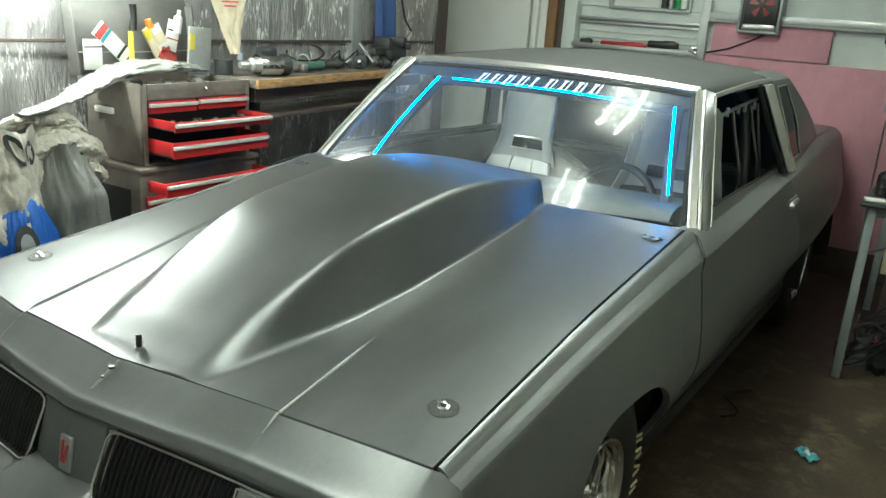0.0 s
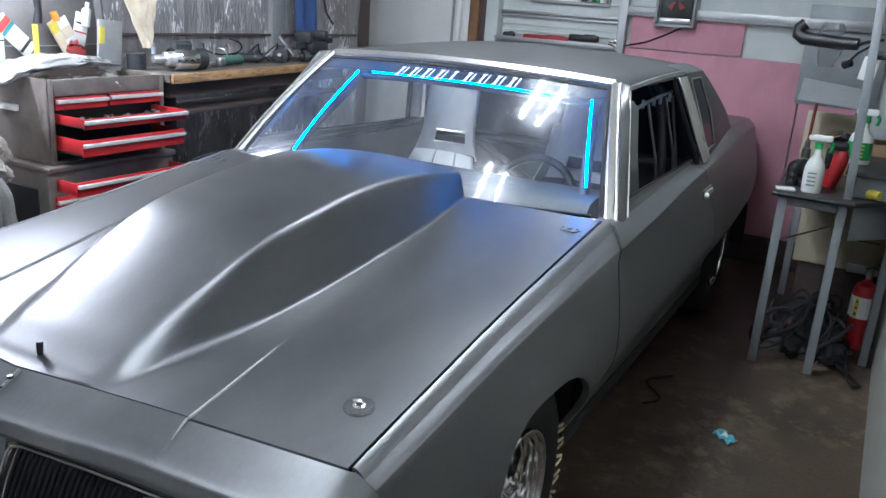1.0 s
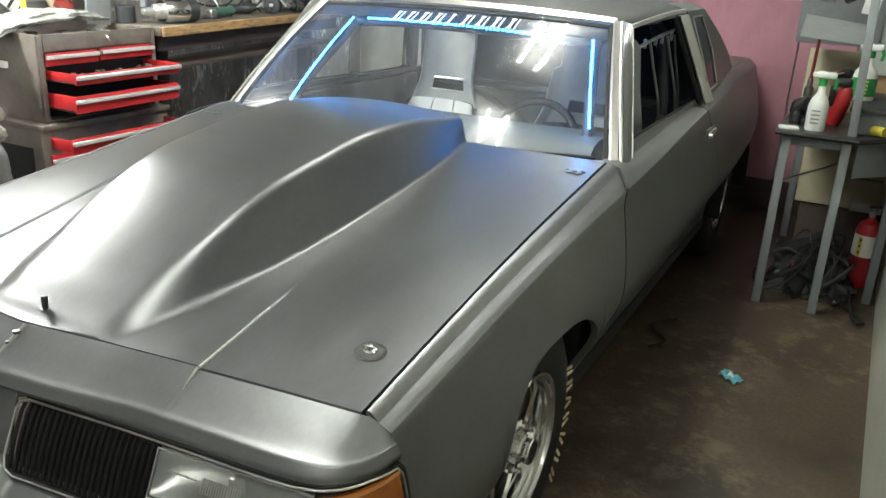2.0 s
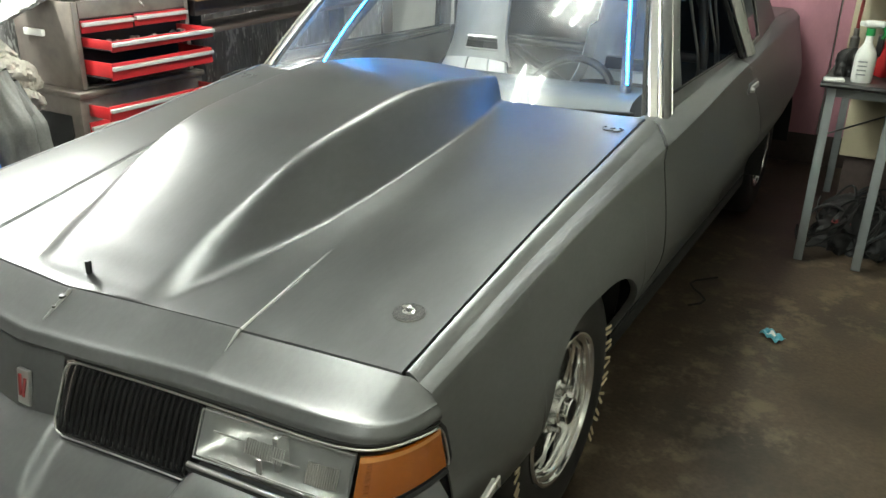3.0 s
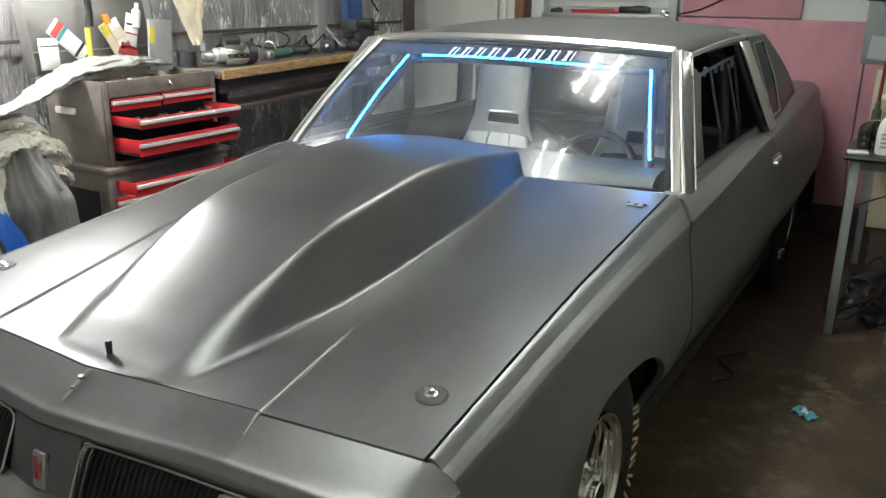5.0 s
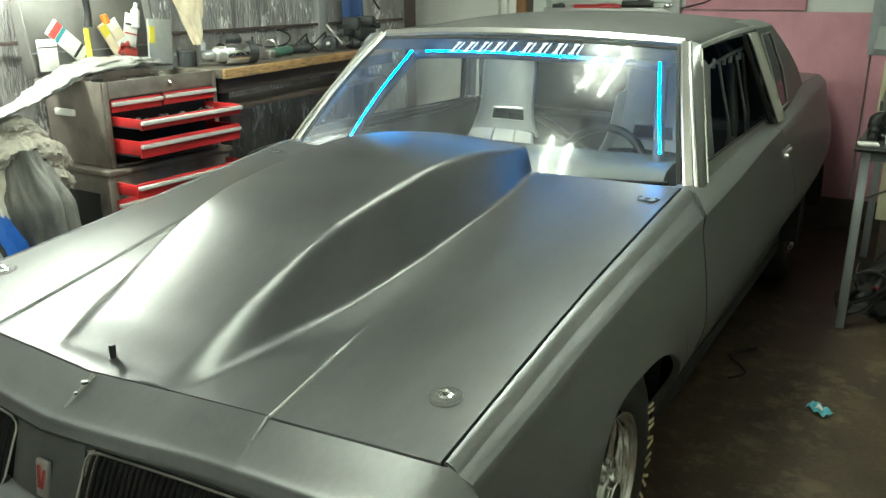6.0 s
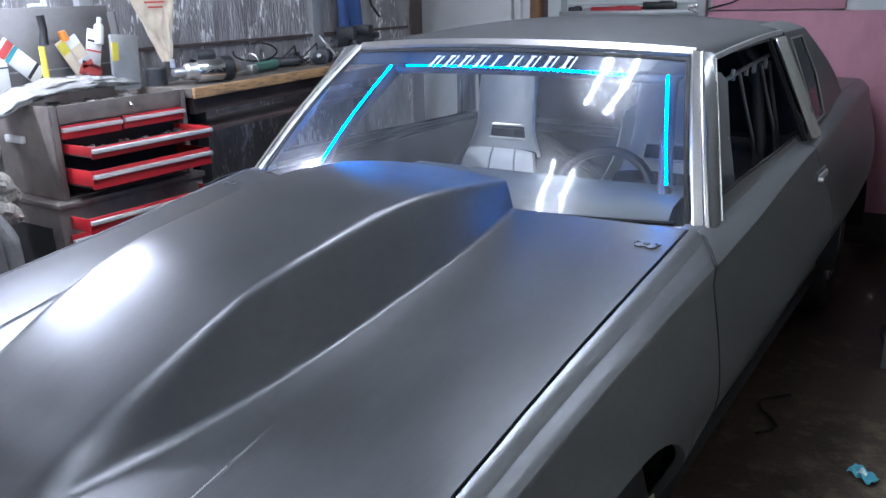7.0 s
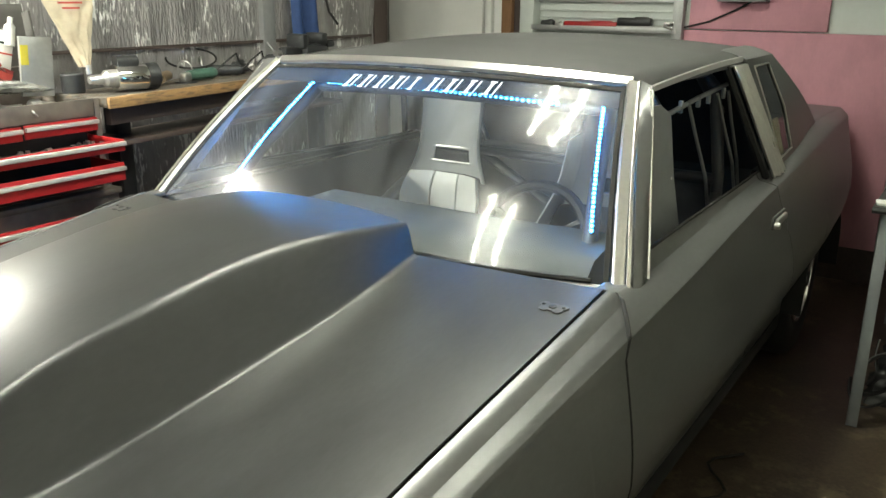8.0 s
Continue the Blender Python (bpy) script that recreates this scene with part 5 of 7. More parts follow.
    part("main_hoop", Geo().tube([(-0.60, 2.98, 0.30), (-0.60, 3.0, 0.95), (-0.555, 3.02, 1.24), (-0.50, 3.02, 1.30), (0.50, 3.02, 1.30), (0.555, 3.02, 1.24), (0.60, 3.0, 0.95), (0.60, 2.98, 0.30)], 0.021, 12), M_CAGE, cage)
    part("halo_bar", Geo().tube([ws_in(u / 10, 1.06, 0.135) for u in range(-9, 10)], 0.018, 10), M_CAGE, cage)
    for s in (1, -1):
        part("pillar_bar", Geo().tube([(s * 0.64, 1.90, 0.35), ws_in(s * 0.875, 0.10, 0.135), ws_in(s * 0.875, 0.6, 0.135), ws_in(s * 0.875, 1.06, 0.135), (s * 0.53, 2.5, 1.305), (s * 0.52, 3.0, 1.29)], 0.019, 10), M_CAGE, cage)
        part("door_bar", Geo().tube([(s * 0.64, 1.98, 0.45), (s * 0.66, 2.5, 0.62), (s * 0.60, 3.0, 0.88)], 0.02, 10), M_CAGE, cage)
        part("rear_strut", Geo().tube([(s * 0.50, 3.02, 1.28), (s * 0.48, 3.75, 0.90)], 0.02, 10), M_CAGE, cage)
    part("harness_bar", Geo().tube([(-0.60, 3.0, 0.93), (0.60, 3.0, 0.93)], 0.019, 10), M_CAGE, cage)
    part("cross_bar", Geo().tube([(-0.59, 3.01, 1.05), (0.52, 3.0, 0.45)], 0.019, 10), M_CAGE, cage)
    # window net on the driver's side
    net = new("window_net")
    net.parent = car
    net.location = -car.location
    tagged(net, "window net rod with hanging straps")
    part("rod", Geo().tube([(0.62, 2.36, 1.225), (0.62, 2.62, 1.245), (0.62, 2.93, 1.262)], 0.007, 8), M_STEEL, net)
    for y, dy in ((2.52, 0.20), (2.80, 0.22), (2.92, 0.14)):
        part("strap", Geo().tube([(0.625, y, 1.24), (0.632, y + dy * 0.35, 1.14), (0.648, y + dy * 0.8, 1.0), (0.66, y + dy, 0.86)], 0.006, 6), M_STEEL, net)
    part("net_panel", Geo().rows([[(0.655, 2.10, 1.275), (0.652, 2.21, 1.268), (0.65, 2.30, 1.235)], [(0.675, 2.04, 1.10), (0.668, 2.22, 1.09), (0.66, 2.335, 1.07)], [(0.70, 1.96, 0.90), (0.69, 2.22, 0.905), (0.68, 2.36, 0.92)]]), M_GREYPAINT, net, "pale grey side panel behind the window", thick=0.006)
    part("panel_clip", Geo().box((0.660, 2.29, 1.06), (0.008, 0.05, 0.016), 0.002), M_WHITE, net)
    part("panel_clip", Geo().box((0.658, 2.20, 1.13), (0.008, 0.014, 0.05), 0.002), M_WHITE, net)
    for y in (2.46, 2.62, 2.72, 2.88):
        part("clip", Geo().box((0.622, y, 1.235), (0.012, 0.012, 0.035), 0.002), M_STEEL, net)


interior()

# light strips on the cage
led_geo = Geo().lathe(Matrix(), [(0.0, 0.0034), (0.0029, 0.0030), (0.0041, 0.0), (0.0041, -0.001)], 8)
LED_MESH = led_geo.mesh("led")
LED_MESH.materials.append(M_LED)


def led_strip(a, b, n, label):
    """Tape from a to b, both (u, v) on the cage's face, with n lamps."""
    pts = [ws_in(lerp(a[0], b[0], i / 20), lerp(a[1], b[1], i / 20), 0.112) for i in range(21)]
    st = part("led_strip", Geo().tube(pts, 0.0045, 6), M_GAP, car, label)
    nrm = Vector((0, -0.66, 0.75)).to_track_quat("Z", "Y").to_matrix().to_4x4()
    for k in range(n):
        t = (k + 0.5) / n
        p = ws_in(lerp(a[0], b[0], t), lerp(a[1], b[1], t), 0.107)
        ob = new("led", LED_MESH)
        ob.parent = st
        ob.matrix_basis = Matrix.Translation(p) @ nrm


led_strip((0.862, 1.04), (0.890, 0.335), 30, "lit blue light strip down the pillar bar")
led_strip((-0.880, 1.05), (-0.835, 0.235), 34, "lit blue light strip down the pillar bar")
led_strip((-0.745, 1.04), (0.668, 1.02), 52, "lit blue light strip along the halo bar")

# sun-strip lettering as nine plain slanted bars with serif feet
decal = new("windshield_decal")
decal.parent = car
decal.location = -car.location
tagged(decal, "white slanted decal marks across the windshield top")
for k in range(9):
    u = lerp(-0.325, 0.425, k / 8)
    lo, hi = lerp(0.838, 0.858, k / 8), lerp(0.922, 0.942, k / 8)
    wide = 0.010 if k != 4 else 0.008
    def quad(u0, u1, v0, v1, lean0, lean1):
        return [ws_point(u0 + lean0, v0) + Vector((0, -0.003, 0.004)), ws_point(u1 + lean0, v0) + Vector((0, -0.003, 0.004)), ws_point(u1 + lean1, v1) + Vector((0, -0.003, 0.004)), ws_point(u0 + lean1, v1) + Vector((0, -0.003, 0.004))]
    g = Geo()
    g.add(quad(u - wide * 0.75, u + wide * 0.75, lo, hi, -0.005, 0.018), [(0, 1, 2, 3)])
    g.add(quad(u - wide * 1.5, u + wide * 1.5, lo, lerp(lo, hi, 0.10), -0.005, -0.003), [(0, 1, 2, 3)])
    g.add(quad(u - wide * 1.5, u + wide * 1.5, lerp(lo, hi, 0.90), hi, 0.016, 0.018), [(0, 1, 2, 3)])
    if k != 4:
        g.add(quad(u + 0.030, u + 0.037, lo, hi, -0.005, 0.018), [(0, 1, 2, 3)])
    part("bar", g, M_DECAL, decal, thick=0.001)


# ---- tool chest side ----
def heap(name, c, size, material, label, category, seed, folds=0.16, n=40, top=0.3):
    """Soft folded pile or hanging cloth: a closed bulging shape with creases, standing on the floor or a support."""
    def f(u, v):
        a = 2 * math.pi * u
        t = v
        rad = (1 - t ** 3.2) ** 0.5 if t < 1 else 0
        d = Vector((math.cos(a), math.sin(a), t))
        k = 1 + folds * noise.noise(Vector((d.x * 2.2 + seed, d.y * 2.2, t * 1.2))) + folds * 0.6 * abs(noise.noise(Vector((d.x * 5 + seed, d.y * 5, t * 2.5 + 4)))) + folds * 0.25 * noise.noise(Vector((d.x * 12, d.y * 12 + seed, t * 7)))
        return (c[0] + size[0] * d.x * rad * k, c[1] + size[1] * d.y * rad * k, c[2] + size[2] * t * (1 + 0.08 * noise.noise(Vector((a, seed, 0)))))
    return single(name, Geo().grid(f, n * 2, n), material, label, category)


def tool_chest():
    x0, x1, y0, y1, z0, z1 = -1.88, -1.50, 1.47, 2.07, 0.80, 1.145
    t = thing("tool_chest", (-1.69, 1.77, z0), "brown-grey steel tool chest, lid open, red drawers pulled out", "tool chest")
    w = 0.006
    xm, ym, zm = (x0 + x1) / 2, (y0 + y1) / 2, (z0 + z1) / 2
    for name, c, size in (("side_panel", (xm, y0 + w / 2, zm), (x1 - x0, w, z1 - z0)), ("side_panel", (xm, y1 - w / 2, zm), (x1 - x0, w, z1 - z0)),
                          ("back_panel", (x0 + w / 2, ym, zm), (w, y1 - y0 - 2 * w, z1 - z0)), ("bottom_panel", (xm, ym, z0 + w / 2), (x1 - x0 - 0.016, y1 - y0 - 2 * w, w)),
                          ("front_rail", (x1 - 0.004, ym, 1.112), (0.012, y1 - y0 - 0.052, 0.066)), ("top_tray", (xm, ym, 1.075), (x1 - x0 - 0.03, y1 - y0 - 2 * w, 0.006)),
                          ("corner_post", (x1 - 0.004, y0 + 0.012, zm), (0.012, 0.024, z1 - z0)), ("corner_post", (x1 - 0.004, y1 - 0.012, zm), (0.012, 0.024, z1 - z0))):
        part(name, Geo().box(c, size, 0.002), M_CHEST, t)
    # black sheet in place of the shade behind the drawers
    part("inside", Geo().box((x1 - 0.05, (y0 + y1) / 2, 0.94), (0.01, y1 - y0 - 0.02, 0.26), 0), M_GAP, t)
    # open lid with its retaining wire
    lid = part("lid", Geo().box((-1.925, 1.75, 1.315), (0.02, 0.64, 0.34), 0.006, pose(0, 0, 0, 0, -8, 0)).box((-1.90, 1.425, 1.30), (0.07, 0.010, 0.31), 0.003, pose(0, 0, 0, 0, -8, 0)).box((-1.90, 2.065, 1.30), (0.07, 0.010, 0.31), 0.003, pose(0, 0, 0, 0, -8, 0)), M_LID, t, "grey upright lid holding tags and markers")
    part("wire", Geo().tube([(-1.875, 1.43, 1.245), (-1.872, 1.75, 1.243), (-1.875, 2.06, 1.25)], 0.003, 6), M_STEEL, lid)
    # side handle and lock
    part("side_handle", Geo().box((-1.74, y0 - 0.012, 1.015), (0.12, 0.018, 0.028), 0.005), M_WHITE, t, "white side grip")
    part("latch", Geo().tube([(x1 + 0.004, 1.80, 1.125), (x1 + 0.016, 1.80, 1.118), (x1 + 0.014, 1.812, 1.104)], 0.004, 6), M_STEEL, t, "bright hasp")

    def drawer(ya, yb, z, h, out, strip=True):
        xo = x1 + out
        d = part("drawer", Geo().box((xo, (ya + yb) / 2, z), (0.008, yb - ya, h), 0.002), M_RED, t, "red drawer" + (" pulled open" if out > 0.05 else " closed"))
        if out > 0.05:
            for y in (ya + 0.008, yb - 0.008):
                part("drawer_side", Geo().box((xo - out / 2 - 0.06, y, z + 0.004), (out + 0.12, 0.006, h * 0.85), 0.001), M_RED, d)
            part("drawer_floor", Geo().box((xo - out / 2 - 0.06, (ya + yb) / 2, z - h / 2 + 0.004), (out + 0.12, yb - ya - 0.01, 0.004), 0.001), M_DARKSTEEL, d)
        if strip:
            part("drawer_pull", Geo().box((xo + 0.010, (ya + yb) / 2, z + h * 0.18), (0.018, yb - ya, 0.016), 0.004), M_PULL, d, "pale ridged pull strip")
        return d
    drawer(1.497, 1.750, 1.048, 0.05, 0.004)
    drawer(1.756, 2.045, 1.052, 0.05, 0.010)
    d2 = drawer(1.50, 2.045, 0.985, 0.042, 0.165)
    drawer(1.50, 2.045, 0.885, 0.068, 0.150)
    rng = random.Random(8)
    for k in range(26):
        p = Vector((rng.uniform(-1.50, -1.36), rng.uniform(1.53, 2.02), 0.978 + rng.uniform(0, 0.008)))
        part("socket", Geo().lathe(Matrix.Translation(p) @ pose(0, 0, 0, rng.choice((0, 90)), 0, rng.uniform(0, 180)), [(0.0, 0.012), (0.009, 0.012), (0.010, -0.012), (0.0, -0.012)], 8), rng.choice((M_STEEL, M_STEEL, M_DARKSTEEL, M_BRASSY)), d2)
    return t


tool_chest()


def roller_cabinet():
    x0, x1, y0, y1 = -1.90, -1.47, 1.43, 2.10
    t = thing("roller_cabinet", (-1.69, 1.77, 0), "brown-grey steel roller cabinet under the tool chest", "cabinet")
    part("body", Geo().box(((x0 + x1) / 2, (y0 + y1) / 2, 0.44), (x1 - x0 - 0.02, y1 - y0, 0.70), 0.006), M_CHEST, t)
    part("top_rim", Geo().box(((x0 + x1) / 2, (y0 + y1) / 2, 0.785), (x1 - x0 + 0.01, y1 - y0 + 0.01, 0.024), 0.006), M_CHEST, t)
    # black sheet puts the shade on this side into colour
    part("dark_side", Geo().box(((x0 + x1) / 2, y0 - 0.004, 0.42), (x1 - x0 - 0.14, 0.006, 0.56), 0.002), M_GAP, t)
    for z, h, out in ((0.725, 0.06, 0.13), (0.63, 0.09, 0.0), (0.50, 0.12, 0.0), (0.35, 0.13, 0.0)):
        d = part("drawer", Geo().box((x1 + out, (y0 + y1) / 2, z), (0.012, y1 - y0 - 0.05, h), 0.003), M_RED, t)
        part("drawer_pull", Geo().box((x1 + out + 0.012, (y0 + y1) / 2, z + h * 0.22), (0.018, y1 - y0 - 0.05, 0.016), 0.004), M_PULL, d)
        if out:
            for y in (y0 + 0.035, y1 - 0.035):
                part("drawer_side", Geo().box((x1 + out / 2, y, z), (out, 0.006, h * 0.8), 0.001), M_RED, d)
    for sx in (x0 + 0.05, x1 - 0.05):
        for sy in (y0 + 0.05, y1 - 0.05):
            part("caster", Geo().lathe(Matrix.Translation((sx, sy - 0.012, 0.018)) @ pose(0, 0, 0, 90, 0, 0), [(0, 0.012), (0.045, 0.012), (0.048, 0.0), (0.045, -0.012), (0, -0.012)], 16), M_GAP, t)
            part("caster_fork", Geo().box((sx, sy, 0.070), (0.03, 0.03, 0.06), 0.004), M_STEEL, t)


roller_cabinet()

# loose sockets and parts on the chest's top tray
rng = random.Random(3)
for k in range(34):
    p = Vector((rng.uniform(-1.80, -1.54), rng.uniform(1.52, 2.03), 1.085))
    kind = rng.random()
    if kind < 0.6:
        r = rng.uniform(0.010, 0.019)
        single("loose_socket", Geo().lathe(Matrix.Translation(p + Vector((0, 0, r + 0.02 * rng.random()))) @ pose(0, 0, 0, 90, rng.uniform(-20, 20), rng.uniform(0, 180)), [(0, 0.03), (r * 0.7, 0.03), (r, 0.022), (r, -0.02), (0, -0.02)], 10), rng.choice((M_ALU, M_STEEL, M_STEEL)), "loose bright steel socket in the chest tray", "socket", "chest tray clutter")
    else:
        single("loose_wrench", Geo().box(p + Vector((0, 0, 0.028)), (0.016, rng.uniform(0.10, 0.2), 0.008), 0.003, pose(0, 0, 0, rng.uniform(-8, 12), 0, rng.uniform(0, 180))), M_STEEL, "loose steel wrench in the chest tray", "wrench", "chest tray clutter")


def tag_card(name, c, size, tilt, stripes, material, label, category):
    """Flat packet tucked behind the lid wire: card with coloured bands, facing the car."""
    t = thing(name, c, label, category, "packets in the chest lid")
    m = pose(*c, tilt, 0, 0)
    part("card", Geo().box((0, 0, 0), (0.008, size[0], size[1]), 0.002).box((0, 0, 0), (0.001, 0.001, 0.001), 0), material, t)
    t.children[-1].matrix_basis = Matrix.Translation(-Vector(c)) @ m
    for off, h, mt in stripes:
        p = part("band", Geo().box((0.0055, 0, off * size[1]), (0.003, size[0] * 0.96, h * size[1]), 0), mt, t)
        p.matrix_basis = Matrix.Translation(-Vector(c)) @ m
    return t


tag_card("packet", (-1.872, 1.605, 1.285), (0.075, 0.20), 48, ((0.36, 0.16, M_REDINK), (0.22, 0.08, M_TEAL), (-0.3, 0.06, M_BLACKINK)), M_WHITE, "white packet with red and teal bands", "packet")
tag_card("packet", (-1.870, 1.93, 1.31), (0.07, 0.16), -14, ((0.2, 0.05, M_BLACKINK), (-0.05, 0.04, M_REDINK)), M_WHITE, "white card with dark print", "packet")
tag_card("packet", (-1.866, 1.865, 1.29), (0.055, 0.17), 28, ((0.1, 0.3, M_PAPER), (-0.25, 0.1, M_REDINK)), M_WHITE, "white and cream packet with red print", "packet")
tag_card("packet", (-1.868, 1.815, 1.28), (0.04, 0.16), 30, ((0.3, 0.3, M_YELLOW),), M_PAPER, "small cream and yellow packet", "packet")
tag_card("packet", (-1.870, 1.505, 1.235), (0.09, 0.13), 0, ((0.25, 0.04, M_BLACKINK),), M_WHITE, "plain white tag card", "packet")
tag_card("packet", (-1.866, 1.90, 1.225), (0.10, 0.06), -25, ((0.0, 0.5, M_REDINK),), M_REDMARK, "small plain red packet", "packet")
single("marker_pen", Geo().tube([(-1.868, 1.70, 1.335), (-1.862, 1.698, 1.19)], 0.012, 8), M_YELLOW, "yellow marker pen tucked in the lid", "marker pen")
single("orange_cap", Geo().lathe(Matrix.Translation((-1.868, 1.80, 1.372)) @ pose(0, 0, 0, 20, 0, 0), [(0, 0.02), (0.016, 0.018), (0.018, -0.02), (0, -0.02)], 14), M_ORANGE, "small orange plastic cap", "cap")
single("tube_bottle", Geo().lathe(Matrix.Translation((-1.87, 1.955, 1.33)) @ pose(0, 0, 0, -12, 0, 0), [(0, 0.11), (0.010, 0.108), (0.010, 0.085), (0.020, 0.075), (0.022, 0.0), (0.0, 0.0)], 14), M_BOTTLE, "small white squeeze tube", "tube")
single("black_grip", Geo().tube([(-1.868, 1.715, 1.455), (-1.868, 1.72, 1.40), (-1.866, 1.71, 1.34)], [0.016, 0.014, 0.02], 10), M_BLACK, "black rubber tool grip", "tool")
single("lid_clip", Geo().tube([(-1.90, 1.69, 1.49), (-1.885, 1.72, 1.492), (-1.885, 1.755, 1.488)], 0.007, 8), M_WHITE, "small white plastic clip on the lid", "clip")


def plastic_bag():
    """Crumpled clear plastic draped over the back of the chest and down over the canvas."""
    spine = [(-1.76, 2.04, 1.175), (-1.75, 1.92, 1.195), (-1.74, 1.78, 1.205), (-1.735, 1.64, 1.205), (-1.72, 1.50, 1.185), (-1.68, 1.36, 1.145), (-1.63, 1.22, 1.10), (-1.58, 1.08, 1.075), (-1.55, 0.97, 1.06)]
    def f(u, v):
        k = u * (len(spine) - 1)
        i = min(int(k), len(spine) - 2)
        p = Vector(spine[i]).lerp(Vector(spine[i + 1]), k - i)
        a = 2 * math.pi * v
        r = (0.05 + 0.035 * math.sin(math.pi * min(u * 1.3, 1))) * (0.25 + 0.75 * math.sin(math.pi * min(max(u, 0.02), 0.98)) ** 0.4)
        q = Vector((p.x * 3, p.y * 9, a * 1.3))
        r *= 1 + 0.26 * noise.noise(q * 1.2) + 0.12 * abs(noise.noise(q * 2.0)) + 0.04 * noise.noise(q * 4.0)
        return (p.x + 1.15 * r * math.cos(a), p.y + 0.02 * noise.noise(q * 3), p.z - 0.012 + 0.36 * r * math.sin(a))
    return single("plastic_sheet", Geo().grid(f, 140, 40), M_BAG, "long milky plastic sheet draped over the tool chest", "plastic sheet")


plastic_bag()

# canvas, jacket and blue bag on a stand beside the chest
stand = thing("stool", (-1.62, 1.08, 0), "plain dark stool hidden under the canvas", "stool")
part("seat", Geo().box((-1.62, 1.08, 0.52), (0.34, 0.34, 0.04), 0.01), M_BLACK, stand)
for sx in (-1, 1):
    for sy in (-1, 1):
        part("leg", Geo().tube([(-1.62 + sx * 0.14, 1.08 + sy * 0.14, 0.5), (-1.62 + sx * 0.17, 1.08 + sy * 0.17, GROUND)], 0.014, 8), M_STEEL, stand)
def jacket_at(u, v):
    """Cloth hung round the stool: u round it, v from the shoulder down."""
    a = lerp(-1.9, 2.0, u)
    z = lerp(0.93, 0.26, v)
    r = lerp(0.10, 0.20, smooth(0.0, 0.35, v)) + 0.03 * math.sin(a * 2.1 + 0.8)
    r += 0.055 * (abs(noise.noise(Vector((a * 1.7 + 0.5 * z, z * 1.1, 4.0)))) - 0.2) * smooth(0.0, 0.3, v)
    r += 0.020 * noise.noise(Vector((a * 3.2, z * 5.5, 9.0))) + 0.008 * noise.noise(Vector((a * 8, z * 13, 2.0)))
    return (-1.63 + r * math.cos(a), 1.13 + 0.66 * r * math.sin(a), z + 0.012 * noise.noise(Vector((a * 2, v * 3, 1.0))))


jacket = single("grey_jacket", Geo().grid(jacket_at, 90, 70), M_GREYCLOTH, "dark grey work jacket hanging in folds beside the chest", "jacket", thick=0.004, out=Vector((1, 0, 0)))


def sleeve(pts, r):
    g, n = Geo(), 40
    def f(u, v):
        k = u * (len(pts) - 1)
        i = min(int(k), len(pts) - 2)
        p = Vector(pts[i]).lerp(Vector(pts[i + 1]), k - i)
        a = 2 * math.pi * v
        w = r * (1 - 0.25 * u) * (1 + 0.18 * math.sin(u * 26 + 1.5 * math.cos(a)) * (0.4 + 0.6 * noise.noise(Vector((u * 4, a, r)))) + 0.15 * noise.noise(Vector((u * 7, math.cos(a) * 2, math.sin(a) * 2))))
        return (p.x + w * math.cos(a), p.y + w * math.sin(a), p.z)
    return part("sleeve", g.grid(f, n, 18), M_GREYCLOTH, jacket, "creased hanging sleeve")


sleeve([(-1.56, 1.18, 0.88), (-1.45, 1.21, 0.72), (-1.43, 1.21, 0.50), (-1.45, 1.20, 0.32)], 0.042)


def canvas_fold(c, half, r, dz, seed, label):
    """One thick soft fold of canvas lying across the stool, drooping at its ends."""
    def f(u, v):
        a, t = 2 * math.pi * v, 2 * u - 1
        k = (1 - abs(t) ** 4) ** 0.5 * (1 + 0.30 * noise.noise(Vector((t * 2 + seed, math.cos(a), math.sin(a)))) + 0.34 * abs(noise.noise(Vector((t * 5, math.cos(a) * 2 + seed, math.sin(a) * 2)))) + 0.20 * abs(noise.noise(Vector((t * 9 + seed, math.cos(a) * 3, math.sin(a) * 3 + seed)))) + 0.12 * noise.noise(Vector((t * 17, math.cos(a) * 5 + seed, math.sin(a) * 5))) - 0.10)
        return (c[0] + r * 1.3 * k * math.cos(a) - 0.03 * t * t, c[1] + half * t, c[2] + r * k * math.sin(a) - dz * t * t + 0.012 * noise.noise(Vector((t * 3, seed, 0))))
    return single("canvas_fold", Geo().grid(f, 70, 28), M_CANVAS, label, "canvas", "folded canvas")


for cx, cy, cz, half, r, dz, sd in ((-1.60, 1.20, 0.80, 0.17, 0.050, 0.05, 1.0), (-1.64, 1.22, 0.86, 0.18, 0.048, 0.04, 4.0), (-1.60, 1.17, 0.92, 0.19, 0.046, 0.05, 9.0), (-1.66, 1.14, 0.975, 0.19, 0.044, 0.04, 14.0), (-1.62, 1.10, 1.02, 0.16, 0.032, 0.03, 21.0)):
    canvas_fold((cx, cy, cz), half, r, dz, sd, "grubby beige folded canvas piled on a stool")
def canvas_at(u, v):
    return Vector((-1.50 + 0.07 * math.sin(u * 5) + 0.03 * noise.noise(Vector((u * 5, v * 2, 3))) - 0.05 * (1 - v), lerp(0.80, 1.10, u) + 0.04 * v * u, lerp(1.0, 0.58 - 0.12 * u, v) + 0.03 * noise.noise(Vector((u * 3, v * 3, 0))))) + Vector((0.035, -0.02, 0)) * abs(noise.noise(Vector((u * 4 + v * 2, v * 3, 7)))) + Vector((0.022, 0, 0.010)) * abs(noise.noise(Vector((u * 9, v * 7 + u * 3, 5)))) + Vector((0.006, 0, 0.004)) * noise.noise(Vector((u * 22, v * 18, 8)))


